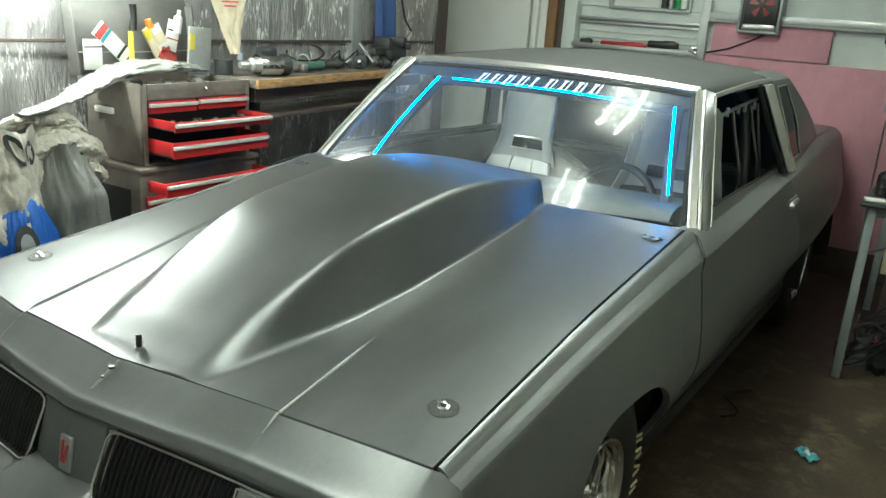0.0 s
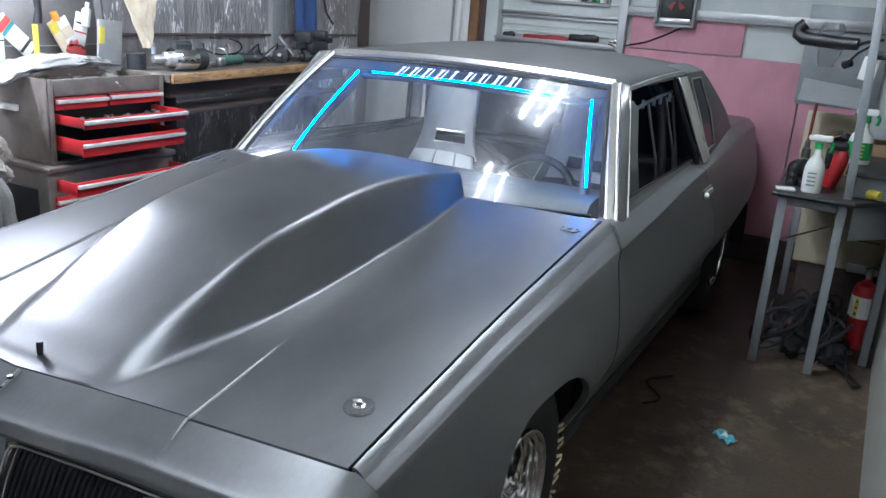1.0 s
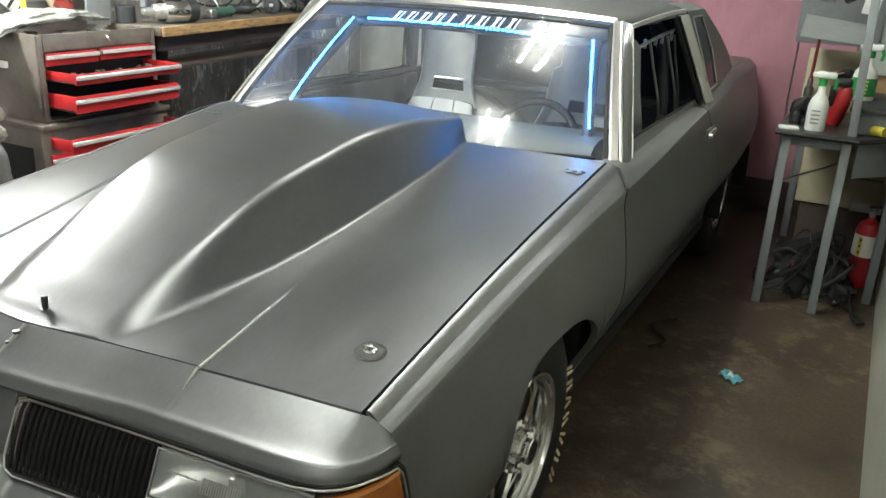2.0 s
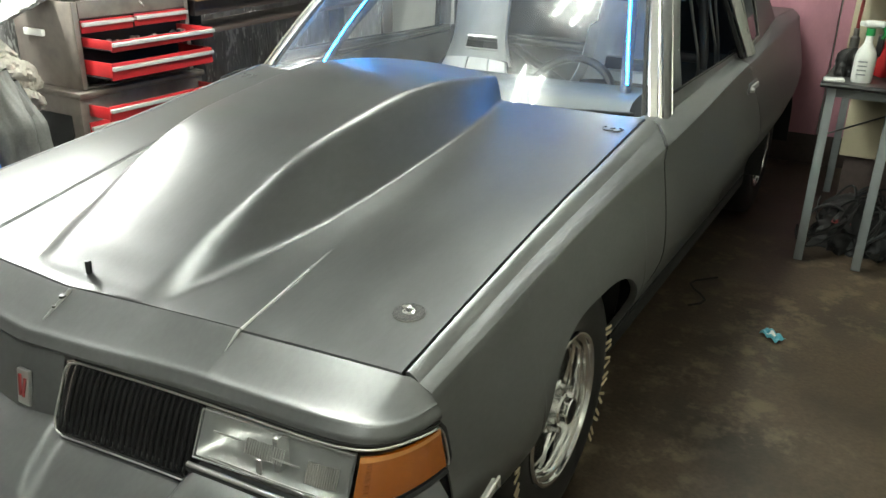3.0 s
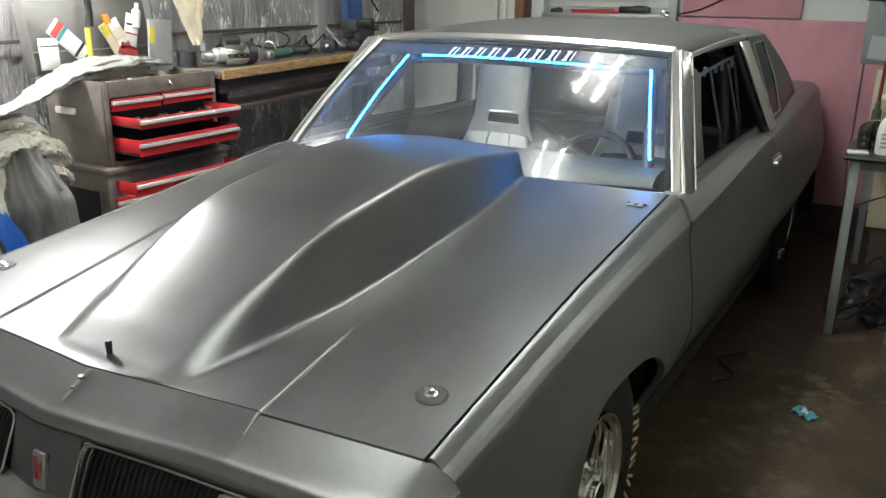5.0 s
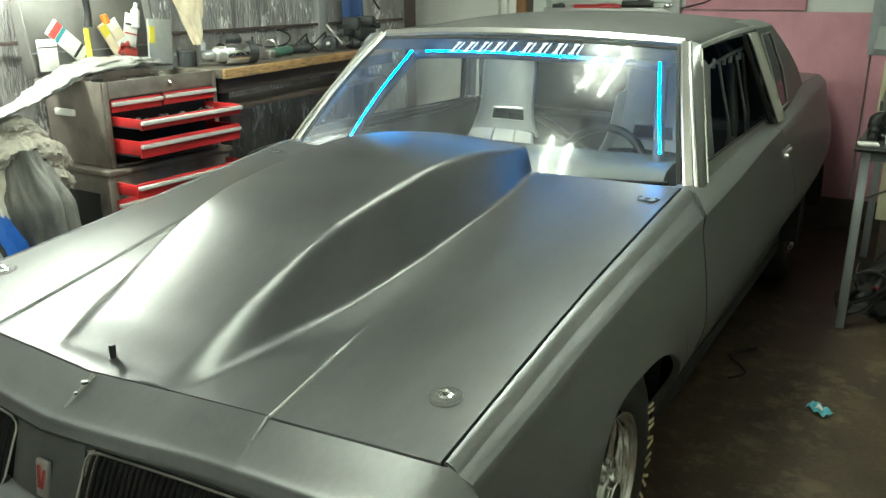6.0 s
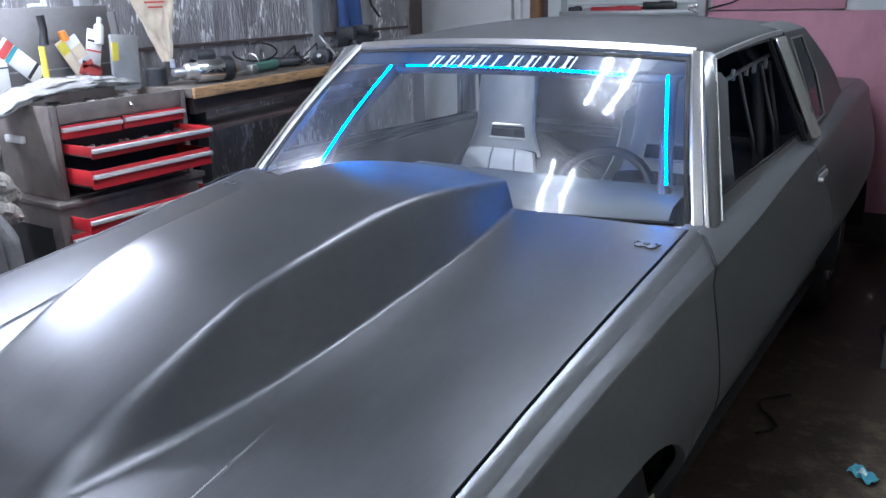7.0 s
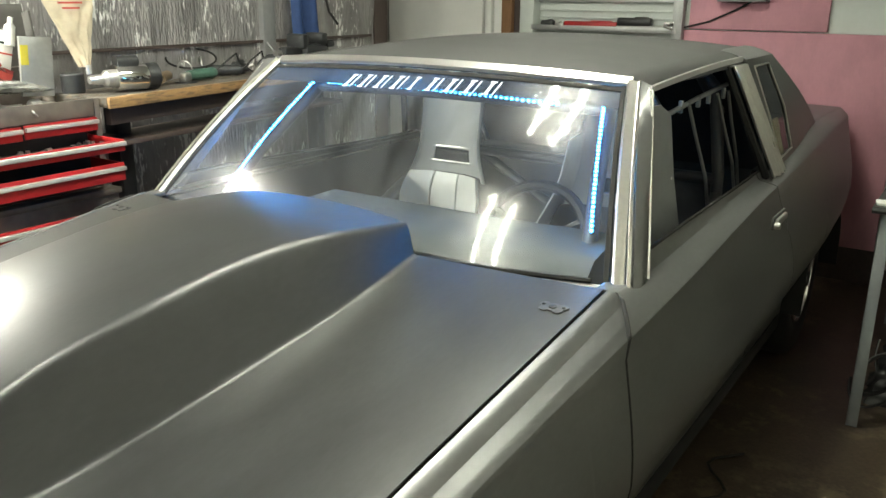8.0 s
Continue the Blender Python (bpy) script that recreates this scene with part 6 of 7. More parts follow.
canvas_sheet = single("canvas_sheet", Geo().grid(lambda u, v: tuple(canvas_at(u, v)), 70, 70), M_CANVAS, "hanging off-white canvas with black printed marks", "canvas", thick=0.004)
for u, v in ((0.34, 0.13), (0.60, 0.17)):
    ring = lambda i, k: canvas_at(u + (0.075 + 0.055 * k) * math.cos(2 * math.pi * i), v + (0.05 + 0.045 * k) * math.sin(2 * math.pi * i) + 0.05 * math.cos(2 * math.pi * i)) + Vector((0.012, -0.004, 0))
    part("printed_mark", Geo().grid(lambda i, k: tuple(ring(i, k)), 32, 3), M_BLACKINK, canvas_sheet, "bold black printed ring")
blue_bag = heap("blue_bag", (-1.49, 0.91, 0.30), (0.10, 0.12, 0.47), M_BLUE, "bright blue nylon bag with a dark ring, slumped by the canvas", "bag", 11.0, 0.34, 50)
bag_face = lambda a, r: Vector((-1.405 - 0.25 * abs(r * math.sin(a)), 0.885 + r * math.cos(a) * 0.6, 0.60 + r * math.sin(a))) + Vector((0.03, -0.02, 0))
part("ring", Geo().grid(lambda u, v: tuple(bag_face(2 * math.pi * u, lerp(0.045, 0.075, v))), 28, 3), M_BLACKINK, blue_bag, "dark printed ring", thick=0.003)
part("ring_centre", Geo().grid(lambda u, v: tuple(bag_face(2 * math.pi * u, lerp(0.001, 0.045, v)) + Vector((0.001, 0, 0))), 28, 2), M_GREYPAINT, blue_bag, "grey printed disc", thick=0.002)


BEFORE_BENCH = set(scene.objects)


def workbench():
    a, b = Vector((-1.885, 2.490, 0)), Vector((-2.16, 4.55, 0))
    d = (b - a).normalized()
    back = Vector((-d.y, d.x, 0))
    ang = math.degrees(math.atan2(d.y, d.x)) - 90
    mid = (a + b) / 2 + back * 0.17
    t = thing("workbench", (mid.x, mid.y, 0), "rough timber workbench with a worn plank top", "workbench")
    L = (b - a).length
    rot = pose(0, 0, 0, 0, 0, ang)
    for k in range(2):
        off = 0.085 + 0.17 * k
        c = (a + b) / 2 + back * off
        part("plank", Geo().box((c.x, c.y, 1.065), (0.165, L - 0.01 * k, 0.045), 0.004, rot), M_GRIME, t)
    c = (a + b) / 2 + back * 0.06
    e = (a + b) / 2 - back * 0.010
    part("edge_board", Geo().box((e.x, e.y, 1.064), (0.020, L, 0.050), 0.004, rot), M_WOOD, t, "raw pine edge board")
    part("apron", Geo().box((c.x, c.y, 1.0), (0.035, L - 0.1, 0.085), 0.004, rot), M_BROWNPANEL, t)
    for f in (0.14, 0.94):
        c = a.lerp(b, f) + back * 0.27
        part("leg", Geo().box((c.x, c.y, 0.389), (0.085, 0.085, 1.310), 0.005, rot), M_BLACK, t)
    c = (a + b) / 2 + back * 0.20
    part("lower_shelf", Geo().box((c.x, c.y, 0.86), (0.26, L - 0.2, 0.025), 0.004, rot), M_BROWNPANEL, t)
    return a, d, back


BA, BD, BB = workbench()


def on_bench(s, off, z=1.088):
    p = BA + BD * s + BB * off
    return Vector((p.x, p.y, z))


def bench_things():
    c = on_bench(0.16, 0.12, 1.152)
    m = Matrix.Translation(c) @ pose(0, 0, 0, 90, 0, -8) @ Matrix.Scale(1.3, 4)
    t = thing("starter_motor", c, "bright machined starter motor lying on the bench", "motor")
    part("body", Geo().lathe(m, [(0, 0.0), (0.045, 0.0), (0.048, -0.006), (0.048, -0.11), (0.044, -0.118), (0, -0.118)], 24), M_POLISH, t)
    part("end_cap", Geo().lathe(m, [(0, -0.117), (0.046, -0.118), (0.047, -0.16), (0.03, -0.168), (0, -0.168)], 24), M_DARKSTEEL, t)
    part("nose", Geo().lathe(m, [(0, 0.09), (0.014, 0.088), (0.018, 0.06), (0.018, 0.04), (0.03, 0.03), (0.032, 0.0)], 18), M_ALU, t)
    part("solenoid", Geo().lathe(m @ Matrix.Translation((0.0, 0.055, -0.03)), [(0, 0.02), (0.022, 0.02), (0.022, -0.06), (0, -0.06)], 16), M_DARKSTEEL, t)
    part("terminal", Geo().tube([m @ Vector((0.0, 0.02, 0.085)), m @ Vector((0, 0.05, 0.085))], 0.012, 8), M_ALU, t)
    # grinders
    for s, off, ln, ang, mt, label in ((0.78, 0.16, 0.22, 12, M_GREENTOOL, "green bodied angle grinder on the bench"), (1.02, 0.22, 0.20, -30, M_DARKSTEEL, "dark angle grinder on the bench"), (0.55, 0.20, 0.16, 40, M_BRASSY, "short rusty steel pipe on the bench")):
        c = on_bench(s, off, 1.122)
        m = Matrix.Translation(c) @ pose(0, 0, 0, 90, 0, ang)
        t = thing("grinder" if mt is not M_BRASSY else "pipe_offcut", c, label, "power tool" if mt is not M_BRASSY else "pipe")
        if mt is M_BRASSY:
            part("pipe", Geo().lathe(m, [(0.018, ln / 2), (0.026, ln / 2), (0.026, -ln / 2), (0.018, -ln / 2), (0.018, ln / 2)], 18), mt, t)
            continue
        part("body", Geo().lathe(m, [(0, ln / 2), (0.024, ln / 2), (0.030, ln / 4), (0.026, -ln / 4), (0.032, -ln / 2 + 0.03), (0.02, -ln / 2), (0, -ln / 2)], 18), mt, t)
        part("gear_head", Geo().box(m @ Vector((0, -0.006, ln / 2 + 0.02)), (0.05, 0.05, 0.05), 0.012), M_STEEL, t)
        part("disc", Geo().lathe(Matrix.Translation(m @ Vector((0, -0.03, ln / 2 + 0.02))), [(0, 0.002), (0.055, 0.002), (0.056, -0.002), (0, -0.002)], 28), M_DARKSTEEL, t)
        part("guard", Geo().tube([m @ Vector((0.045 * math.cos(a), 0.03 + 0.045 * math.sin(a), ln / 2 + 0.02)) for a in [math.pi * i / 10 for i in range(11)]], 0.005, 6), M_STEEL, t)
        tail = m @ Vector((0, 0, -ln / 2))
        part("cord", Geo().tube([tail, tail + Vector((0.02, 0.06, 0.05)), tail + Vector((0.0, 0.16, 0.09)), tail + Vector((-0.05, 0.22, 0.04)), tail + Vector((-0.03, 0.30, -0.02))], 0.005, 6), M_CABLE, t)
    # looped cable
    c = on_bench(0.80, 0.24, 1.14)
    single("power_cable", Geo().tube([c + Vector((0.10 * math.cos(a) * 0.5, 0.16 * math.sin(a), 0.055 + 0.055 * math.cos(a * 1.0 + 0.4))) for a in [4.6 * i / 30 for i in range(31)]], 0.005, 6), M_CABLE, "loose black power cable looped on the bench", "cable")
    c = on_bench(0.45, 0.24, 1.12)
    single("oil_cup", Geo().lathe(Matrix.Translation(c), [(0, -0.03), (0.035, -0.03), (0.038, 0.045), (0.034, 0.045), (0.032, -0.024), (0, -0.024)], 20), M_DARKSTEEL, "dark metal cup on the bench", "cup")
    c = on_bench(0.06, 0.27, 1.125)
    single("round_tin", Geo().lathe(Matrix.Translation(c), [(0, -0.035), (0.05, -0.035), (0.05, 0.045), (0.046, 0.05), (0.03, 0.05), (0, 0.048)], 24), M_DARKSTEEL, "dark round tin on the bench", "tin")
    # lumps of machine parts
    for s, off, r, seed in ((1.28, 0.13, 0.05, 1), (1.42, 0.20, 0.055, 5), (1.55, 0.10, 0.045, 9), (1.20, 0.25, 0.045, 13)):
        c = on_bench(s, off, 1.088 + r * 0.75)
        t = thing("machine_part", c, "greasy dark machine part on the bench", "machine part", "bench machine parts")
        m = Matrix.Translation(c) @ pose(0, 0, 0, 90 if seed % 2 else 70, 0, 37 * seed)
        part("casting", Geo().lathe(m, [(0, r), (r * 0.5, r), (r * 0.55, r * 0.4), (r, r * 0.35), (r, -r * 0.3), (r * 0.7, -r * 0.5), (r * 0.7, -r), (0, -r)], 16), M_DARKSTEEL, t)
        part("stub", Geo().tube([m @ Vector((0, 0, r)), m @ Vector((0, r * 0.4, r * 1.8))], r * 0.25, 8), M_STEEL, t)
    # bench vise
    c = on_bench(1.72, 0.12, 1.088)
    t = thing("bench_vise", c, "dark cast iron bench vise with open jaws", "vise")
    rot = pose(0, 0, 0, 0, 0, 8)
    part("base", Geo().lathe(Matrix.Translation(c), [(0, 0.05), (0.05, 0.05), (0.06, 0.02), (0.085, 0.015), (0.085, 0), (0, 0)], 24), M_DARKSTEEL, t)
    part("body", Geo().box(c + Vector((0, 0.0, 0.10)), (0.11, 0.24, 0.09), 0.02, rot), M_DARKSTEEL, t)
    part("fixed_jaw", Geo().box(c + Vector((0.0, 0.05, 0.175)), (0.13, 0.06, 0.07), 0.012, rot), M_DARKSTEEL, t)
    part("moving_jaw", Geo().box(c + Vector((0.0, -0.12, 0.165)), (0.13, 0.055, 0.085), 0.012, rot), M_DARKSTEEL, t)
    part("slide", Geo().box(c + Vector((0.0, -0.16, 0.11)), (0.06, 0.22, 0.05), 0.01, rot), M_DARKSTEEL, t)
    part("screw", Geo().tube([c + Vector((0, -0.26, 0.10)), c + Vector((0, -0.31, 0.10))], 0.018, 10), M_STEEL, t)
    part("handle", Geo().tube([c + Vector((-0.07, -0.30, 0.16)), c + Vector((0.06, -0.30, 0.04))], 0.008, 8), M_STEEL, t)
    part("anvil", Geo().box(c + Vector((0, 0.13, 0.14)), (0.09, 0.08, 0.04), 0.01, rot), M_DARKSTEEL, t)


bench_things()


def wall_things():
    # paper sack hanging on the wall
    def sack(u, v):
        w = lerp(0.165, 0.030, v ** 1.1)
        return (-2.13 + 0.02 * math.cos((u - 0.5) * 2.6) + 0.016 * noise.noise(Vector((u * 6, v * 6, 2))), 2.485 + 0.075 * v + (2 * u - 1) * w, lerp(1.66, 1.205, v))
    s = single("paper_sack", Geo().grid(sack, 24, 34), M_PAPER, "stained printed paper sack hanging on the foil wall", "sack", thick=0.004)
    for v, wu in ((0.33, 0.42), (0.38, 0.5), (0.43, 0.36)):
        part("printed_line", Geo().grid(lambda u, q: tuple(Vector(sack(lerp(0.5 - wu / 2, 0.5 + wu / 2, u), v + 0.018 * q)) + Vector((0.004, 0, 0))), 10, 1), M_REDINK, s, thick=0.001)
    # leaning white board with yellow mark
    t = thing("wall_board", (-2.2, 2.33, 1.09), "narrow white board with a yellow label", "board")
    part("board", Geo().box((-2.20, 2.375, 1.212), (0.015, 0.15, 0.256), 0.003, pose(0, 0, 0, -4, 0, 0)), M_TRACK, t)
    part("yellow_label", Geo().box((-2.19, 2.322, 1.265), (0.004, 0.035, 0.085), 0.001, pose(0, 0, 0, -4, 0, 0)), M_YELLOW, t)
    single("wall_upright", Geo().box((-2.36, 2.29, 1.5), (0.05, 0.075, 0.8), 0.004), M_TRACK, "grey steel upright on the wall", "upright", kind="structure")
    # blue cloth and pale board by the corner
    def cloth(u, v):
        return (-2.36 + 0.03 * math.sin(u * 9) * (0.4 + v), lerp(4.10, 4.30, u) + 0.03 * v, lerp(2.0, 1.22, v) + 0.03 * math.sin(u * 3))
    single("blue_coverall", Geo().grid(cloth, 24, 30), M_BLUEDARK, "dark blue coverall hanging on the wall", "coverall", thick=0.01)
    single("pale_batten", Geo().box((-2.43, 3.98, 1.55), (0.04, 0.10, 0.9), 0.004), M_TRACK, "pale upright batten on the foil wall", "batten", kind="structure")
    single("hanging_rope", Geo().tube([(-2.33, 4.34, 2.0), (-2.32, 4.36, 1.6), (-2.30, 4.40, 1.42), (-2.28, 4.46, 1.34)], 0.008, 6), M_CABLE, "black cord hanging down the wall", "cord")


wall_things()


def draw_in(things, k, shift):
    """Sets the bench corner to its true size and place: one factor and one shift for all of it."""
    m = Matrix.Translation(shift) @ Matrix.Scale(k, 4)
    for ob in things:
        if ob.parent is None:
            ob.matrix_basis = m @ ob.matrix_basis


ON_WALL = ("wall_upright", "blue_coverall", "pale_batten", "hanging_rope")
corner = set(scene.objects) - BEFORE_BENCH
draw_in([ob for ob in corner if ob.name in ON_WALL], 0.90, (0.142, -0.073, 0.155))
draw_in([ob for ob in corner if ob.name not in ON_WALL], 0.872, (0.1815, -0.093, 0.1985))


# ---- rear wall fittings ----
def rear_things():
    y = BACK
    s = thing("wall_shelf", (-0.75, y - 0.06, 1.30), "narrow steel ledge carrying hand tools", "shelf")
    part("ledge", Geo().box((-0.78, y - 0.05, 1.325), (0.96, 0.09, 0.022), 0.004), M_TRACK, s)
    part("lip", Geo().box((-0.78, y - 0.098, 1.335), (0.96, 0.006, 0.03), 0.002), M_TRACK, s)
    def tool(name, c, size, mt, label, cat, bev=0.012):
        return single(name, Geo().box(c, size, bev).box((c[0] + size[0] * 0.2, c[1], c[2] + size[2] * 0.45), (size[0] * 0.4, size[1] * 0.7, size[2] * 0.35), bev * 0.6), mt, label, cat)
    tool("red_level", (-0.86, y - 0.055, 1.356), (0.36, 0.05, 0.04), M_RED, "red tool case on the ledge", "tool case")
    tool("black_caddy", (-0.57, y - 0.055, 1.378), (0.22, 0.05, 0.05), M_BLACK, "black tool caddy on the ledge", "tool caddy")
    tool("clamp", (-1.16, y - 0.055, 1.355), (0.09, 0.05, 0.045), M_DARKSTEEL, "small dark clamp on the ledge", "clamp")
    tool("clamp", (-1.07, y - 0.06, 1.352), (0.07, 0.04, 0.03), M_STEEL, "small grey clamp on the ledge", "clamp")
    single("silver_bar", Geo().tube([(-0.68, y - 0.07, 1.346), (-0.36, y - 0.07, 1.352)], 0.009, 8), M_ALU, "bright steel bar on the ledge", "bar")
    single("door_latch", Geo().box((-0.34, y - 0.09, 1.372), (0.06, 0.03, 0.03), 0.006).tube([(-0.37, y - 0.10, 1.36), (-0.31, y - 0.11, 1.34)], 0.008, 8), M_POLISH, "bright steel door latch", "latch")
    # window-like opening above with bottles on its sill
    w = thing("window_1", (-0.72, y, 1.66), "small window opening in the upper siding", "window", kind="structure")
    part("window_frame", Geo().box((-0.72, y - 0.01, 1.615), (0.60, 0.05, 0.025), 0.004).box((-1.01, y - 0.01, 1.78), (0.025, 0.05, 0.32), 0.004).box((-0.43, y - 0.01, 1.78), (0.025, 0.05, 0.32), 0.004), M_TRACK, w)
    part("pane", Geo().box((-0.82, y - 0.006, 1.76), (0.32, 0.008, 0.27), 0.001), M_WHITE, w)
    for x, mt, h in ((-0.60, M_DARKSTEEL, 0.10), (-0.55, M_STEEL, 0.12), (-0.50, M_GREENLABEL, 0.11), (-0.46, M_BOTTLE, 0.10)):
        single("spray_can", Geo().lathe(Matrix.Translation((x, y - 0.055, 1.63)), [(0, 0), (0.022, 0), (0.022, h * 0.8), (0.012, h * 0.9), (0.012, h), (0, h)], 14), mt, "small can on the window ledge", "can", "cans on the ledge")
    # black box fan
    t = thing("wall_fan", (0.07, y - 0.09, 1.50), "black square wall fan with red blades", "fan")
    part("case", Geo().box((0.07, y - 0.085, 1.655), (0.27, 0.012, 0.30), 0.006).box((-0.055, y - 0.07, 1.655), (0.02, 0.12, 0.30), 0.006).box((0.195, y - 0.07, 1.655), (0.02, 0.12, 0.30), 0.006).box((0.07, y - 0.07, 1.513), (0.27, 0.12, 0.02), 0.006), M_GREYPAINT, t)
    part("grille", Geo().box((0.07, y - 0.098, 1.675), (0.215, 0.02, 0.24), 0.01), M_BLACK, t)
    for k in range(5):
        a = 2 * math.pi * k / 5
        part("blade", Geo().add([(0.07 + r * math.cos(a + d), y - 0.112 - 0.006 * (d > 0.2), 1.685 + r * math.sin(a + d)) for r, d in ((0.018, 0.0), (0.075, 0.05), (0.08, 0.55), (0.02, 0.6))], [(0, 1, 2, 3)]), M_REDMARK, t, thick=0.003)
    part("blade_hub", Geo().lathe(Matrix.Translation((0.07, y - 0.112, 1.685)) @ pose(0, 0, 0, 90, 0, 0), [(0, 0.008), (0.02, 0.006), (0.022, 0)], 16), M_BLACK, t)
    part("label_plate", Geo().box((0.07, y - 0.108, 1.545), (0.20, 0.008, 0.035), 0.003), M_STEEL, t)
    single("fan_cord", Geo().tube([(0.12, y - 0.06, 1.51), (0.02, y - 0.045, 1.455), (-0.12, y - 0.045, 1.39), (-0.30, y - 0.045, 1.345), (-0.55, y - 0.06, 1.33)], 0.006, 6), M_CABLE, "black cord running down from the fan", "cord")
    # grey sheet panels in the corner over the table
    single("sheet_panel", Geo().box((1.14, y - 0.03, 1.40), (0.48, 0.012, 0.62), 0.002), M_GREYPAINT, "plain grey sheet metal panel on the wall", "panel")


rear_things()


# ---- table by the side wall ----
BEFORE_TABLE = set(scene.objects)


def side_table():
    t = thing("side_table", (1.33, 3.9, 0), "grey steel legged table with a black top", "table")
    top = [(1.055, 3.27), (1.40, 3.26), (1.615, 3.50), (1.615, 4.62), (1.055, 4.62)]
    n = len(top)
    g = Geo().add([(x, y, z) for z in (0.812, 0.834) for x, y in top], [tuple(range(n))[::-1], tuple(range(n, 2 * n))] + [(i, (i + 1) % n, n + (i + 1) % n, n + i) for i in range(n)], True)
    part("tabletop", g, M_BLACKTOP, t, "worn black tabletop")
    part("edge_trim", Geo().tube([(x, y, 0.823) for x, y in top[:3]], 0.012, 8), M_BLACK, t)
    def leg(x, y):
        g = Geo().box((x - 0.018, y, 0.39), (0.004, 0.042, 0.84), 0.001).box((x, y - 0.019, 0.39), (0.040, 0.004, 0.84), 0.001)
        part("leg", g, M_GREYPAINT, t, "grey angle steel leg")
    for x, y in ((1.10, 3.33), (1.355, 3.33), (1.09, 4.55), (1.585, 3.62)):
        leg(x, y)
    part("rail", Geo().box((1.23, 3.335, 0.785), (0.25, 0.012, 0.045), 0.003), M_GREYPAINT, t)
    part("rail", Geo().box((1.095, 3.94, 0.785), (0.012, 1.2, 0.045), 0.003), M_GREYPAINT, t)
    part("apron", Geo().box((1.485, 3.47, 0.72), (0.26, 0.008, 0.17), 0.003, pose(0, 0, 0, 0, 0, 48)), M_GREYPAINT, t)
    part("drawer_gap", Geo().box((1.30, 4.10, 0.77), (0.36, 0.70, 0.03), 0.004), M_BLACK, t)
    part("brace_wire", Geo().tube([(1.10, 3.36, 0.58), (1.36, 4.2, 0.55)], 0.004, 6), M_STEEL, t)
    p = thing("rack_post", (1.36, 3.33, 0.834), "grey steel upright and shelves above the table", "rack")
    part("post", Geo().box((1.345, 3.34, 1.42), (0.036, 0.030, 1.18), 0.004, pose(0, 0, 0, 0, -2.2, 0)), M_GREYPAINT, p)
    part("rear_post", Geo().box((1.59, 4.5, 1.42), (0.036, 0.030, 1.18), 0.004), M_GREYPAINT, p)
    part("shelf", Geo().box((1.47, 3.86, 0.945), (0.27, 1.00, 0.018), 0.003), M_BLACKTOP, p)
    for y in (3.42, 4.30):
        part("bracket", Geo().box((1.47, y, 0.885), (0.24, 0.02, 0.102), 0.003), M_GREYPAINT, p)
    part("shelf", Geo().box((1.47, 3.92, 1.46), (0.27, 1.15, 0.018), 0.003), M_BLACK, p)
    part("flap", Geo().add([(1.02, 3.98, 1.20), (1.36, 3.90, 1.185), (1.343, 4.20, 1.266), (1.011, 4.25, 1.299)], [(0, 1, 2, 3)]), M_GALV, p, "tilted galvanised sheet flap", thick=0.003)
    c = thing("cream_cabinet", (1.38, 4.4, 0.28), "cream metal panel box under the table", "cabinet")
    part("front", Geo().box((1.36, 4.42, 0.52), (0.46, 0.30, 0.50), 0.008), M_CREAM, c)
    for k in range(4):
        part("louvre", Geo().box((1.50, 4.265, 0.66 - 0.07 * k), (0.12, 0.006, 0.006), 0.001), M_CURB, c)
    part("foot", Geo().box((1.36, 4.42, 0.12), (0.40, 0.26, 0.30), 0.01), M_CURB, c)
    part("base_trim", Geo().box((1.50, 4.262, 0.29), (0.16, 0.01, 0.05), 0.002), M_WHITE, c)


side_table()


def spray_bottle(c, label_mat, head_mat, label, half=False, h=0.20, r=0.046):
    t = thing("spray_bottle", c, label, "spray bottle", "bottles on the table")
    m = Matrix.Translation(c)
    part("bottle", Geo().lathe(m, [(0, 0), (r, 0), (r + 0.002, 0.006), (r + 0.002, h * 0.55), (r * 0.92, h * 0.66), (r * 0.42, h * 0.82), (r * 0.36, h), (0, h)], 28), M_BOTTLE, t)
    part("label", Geo().lathe(m, [(r + 0.0032, h * 0.10), (r + 0.0034, h * 0.52)], 28), label_mat, t, "printed wrap label")
    for k in range(4):
        part("print_bar", Geo().box(Vector(c) + Vector((-0.004, -r - 0.0045, h * (0.18 + 0.09 * k))), (r * 0.9, 0.002, 0.006), 0), M_GREYPAINT if label_mat is M_BOTTLE else M_YELLOW, t)
    part("collar", Geo().lathe(m @ Matrix.Translation((0, 0, h)), [(0, 0.026), (r * 0.42, 0.026), (r * 0.46, 0.0), (r * 0.46, -0.004)], 18), M_GREENLABEL, t, "green screw collar")
    part("sprayer", Geo().box(Vector(c) + Vector((0.01, 0, h + 0.045)), (0.085, 0.026, 0.030), 0.010).box(Vector(c) + Vector((-0.035, 0, h + 0.044)), (0.03, 0.02, 0.022), 0.006), head_mat, t)
    part("trigger", Geo().tube([Vector(c) + Vector((0.045, 0, h + 0.04)), Vector(c) + Vector((0.058, 0, h + 0.015)), Vector(c) + Vector((0.052, 0, h - 0.015))], 0.008, 8), M_GREENLABEL, t)


spray_bottle((1.205, 3.38, 0.834), M_BOTTLE, M_BOTTLE, "white spray bottle with green trigger and collar", h=0.205, r=0.041)
spray_bottle((1.365, 3.69, 0.954), M_GREENLABEL, M_BOTTLE, "clear spray bottle with a bright green label", h=0.20, r=0.052)


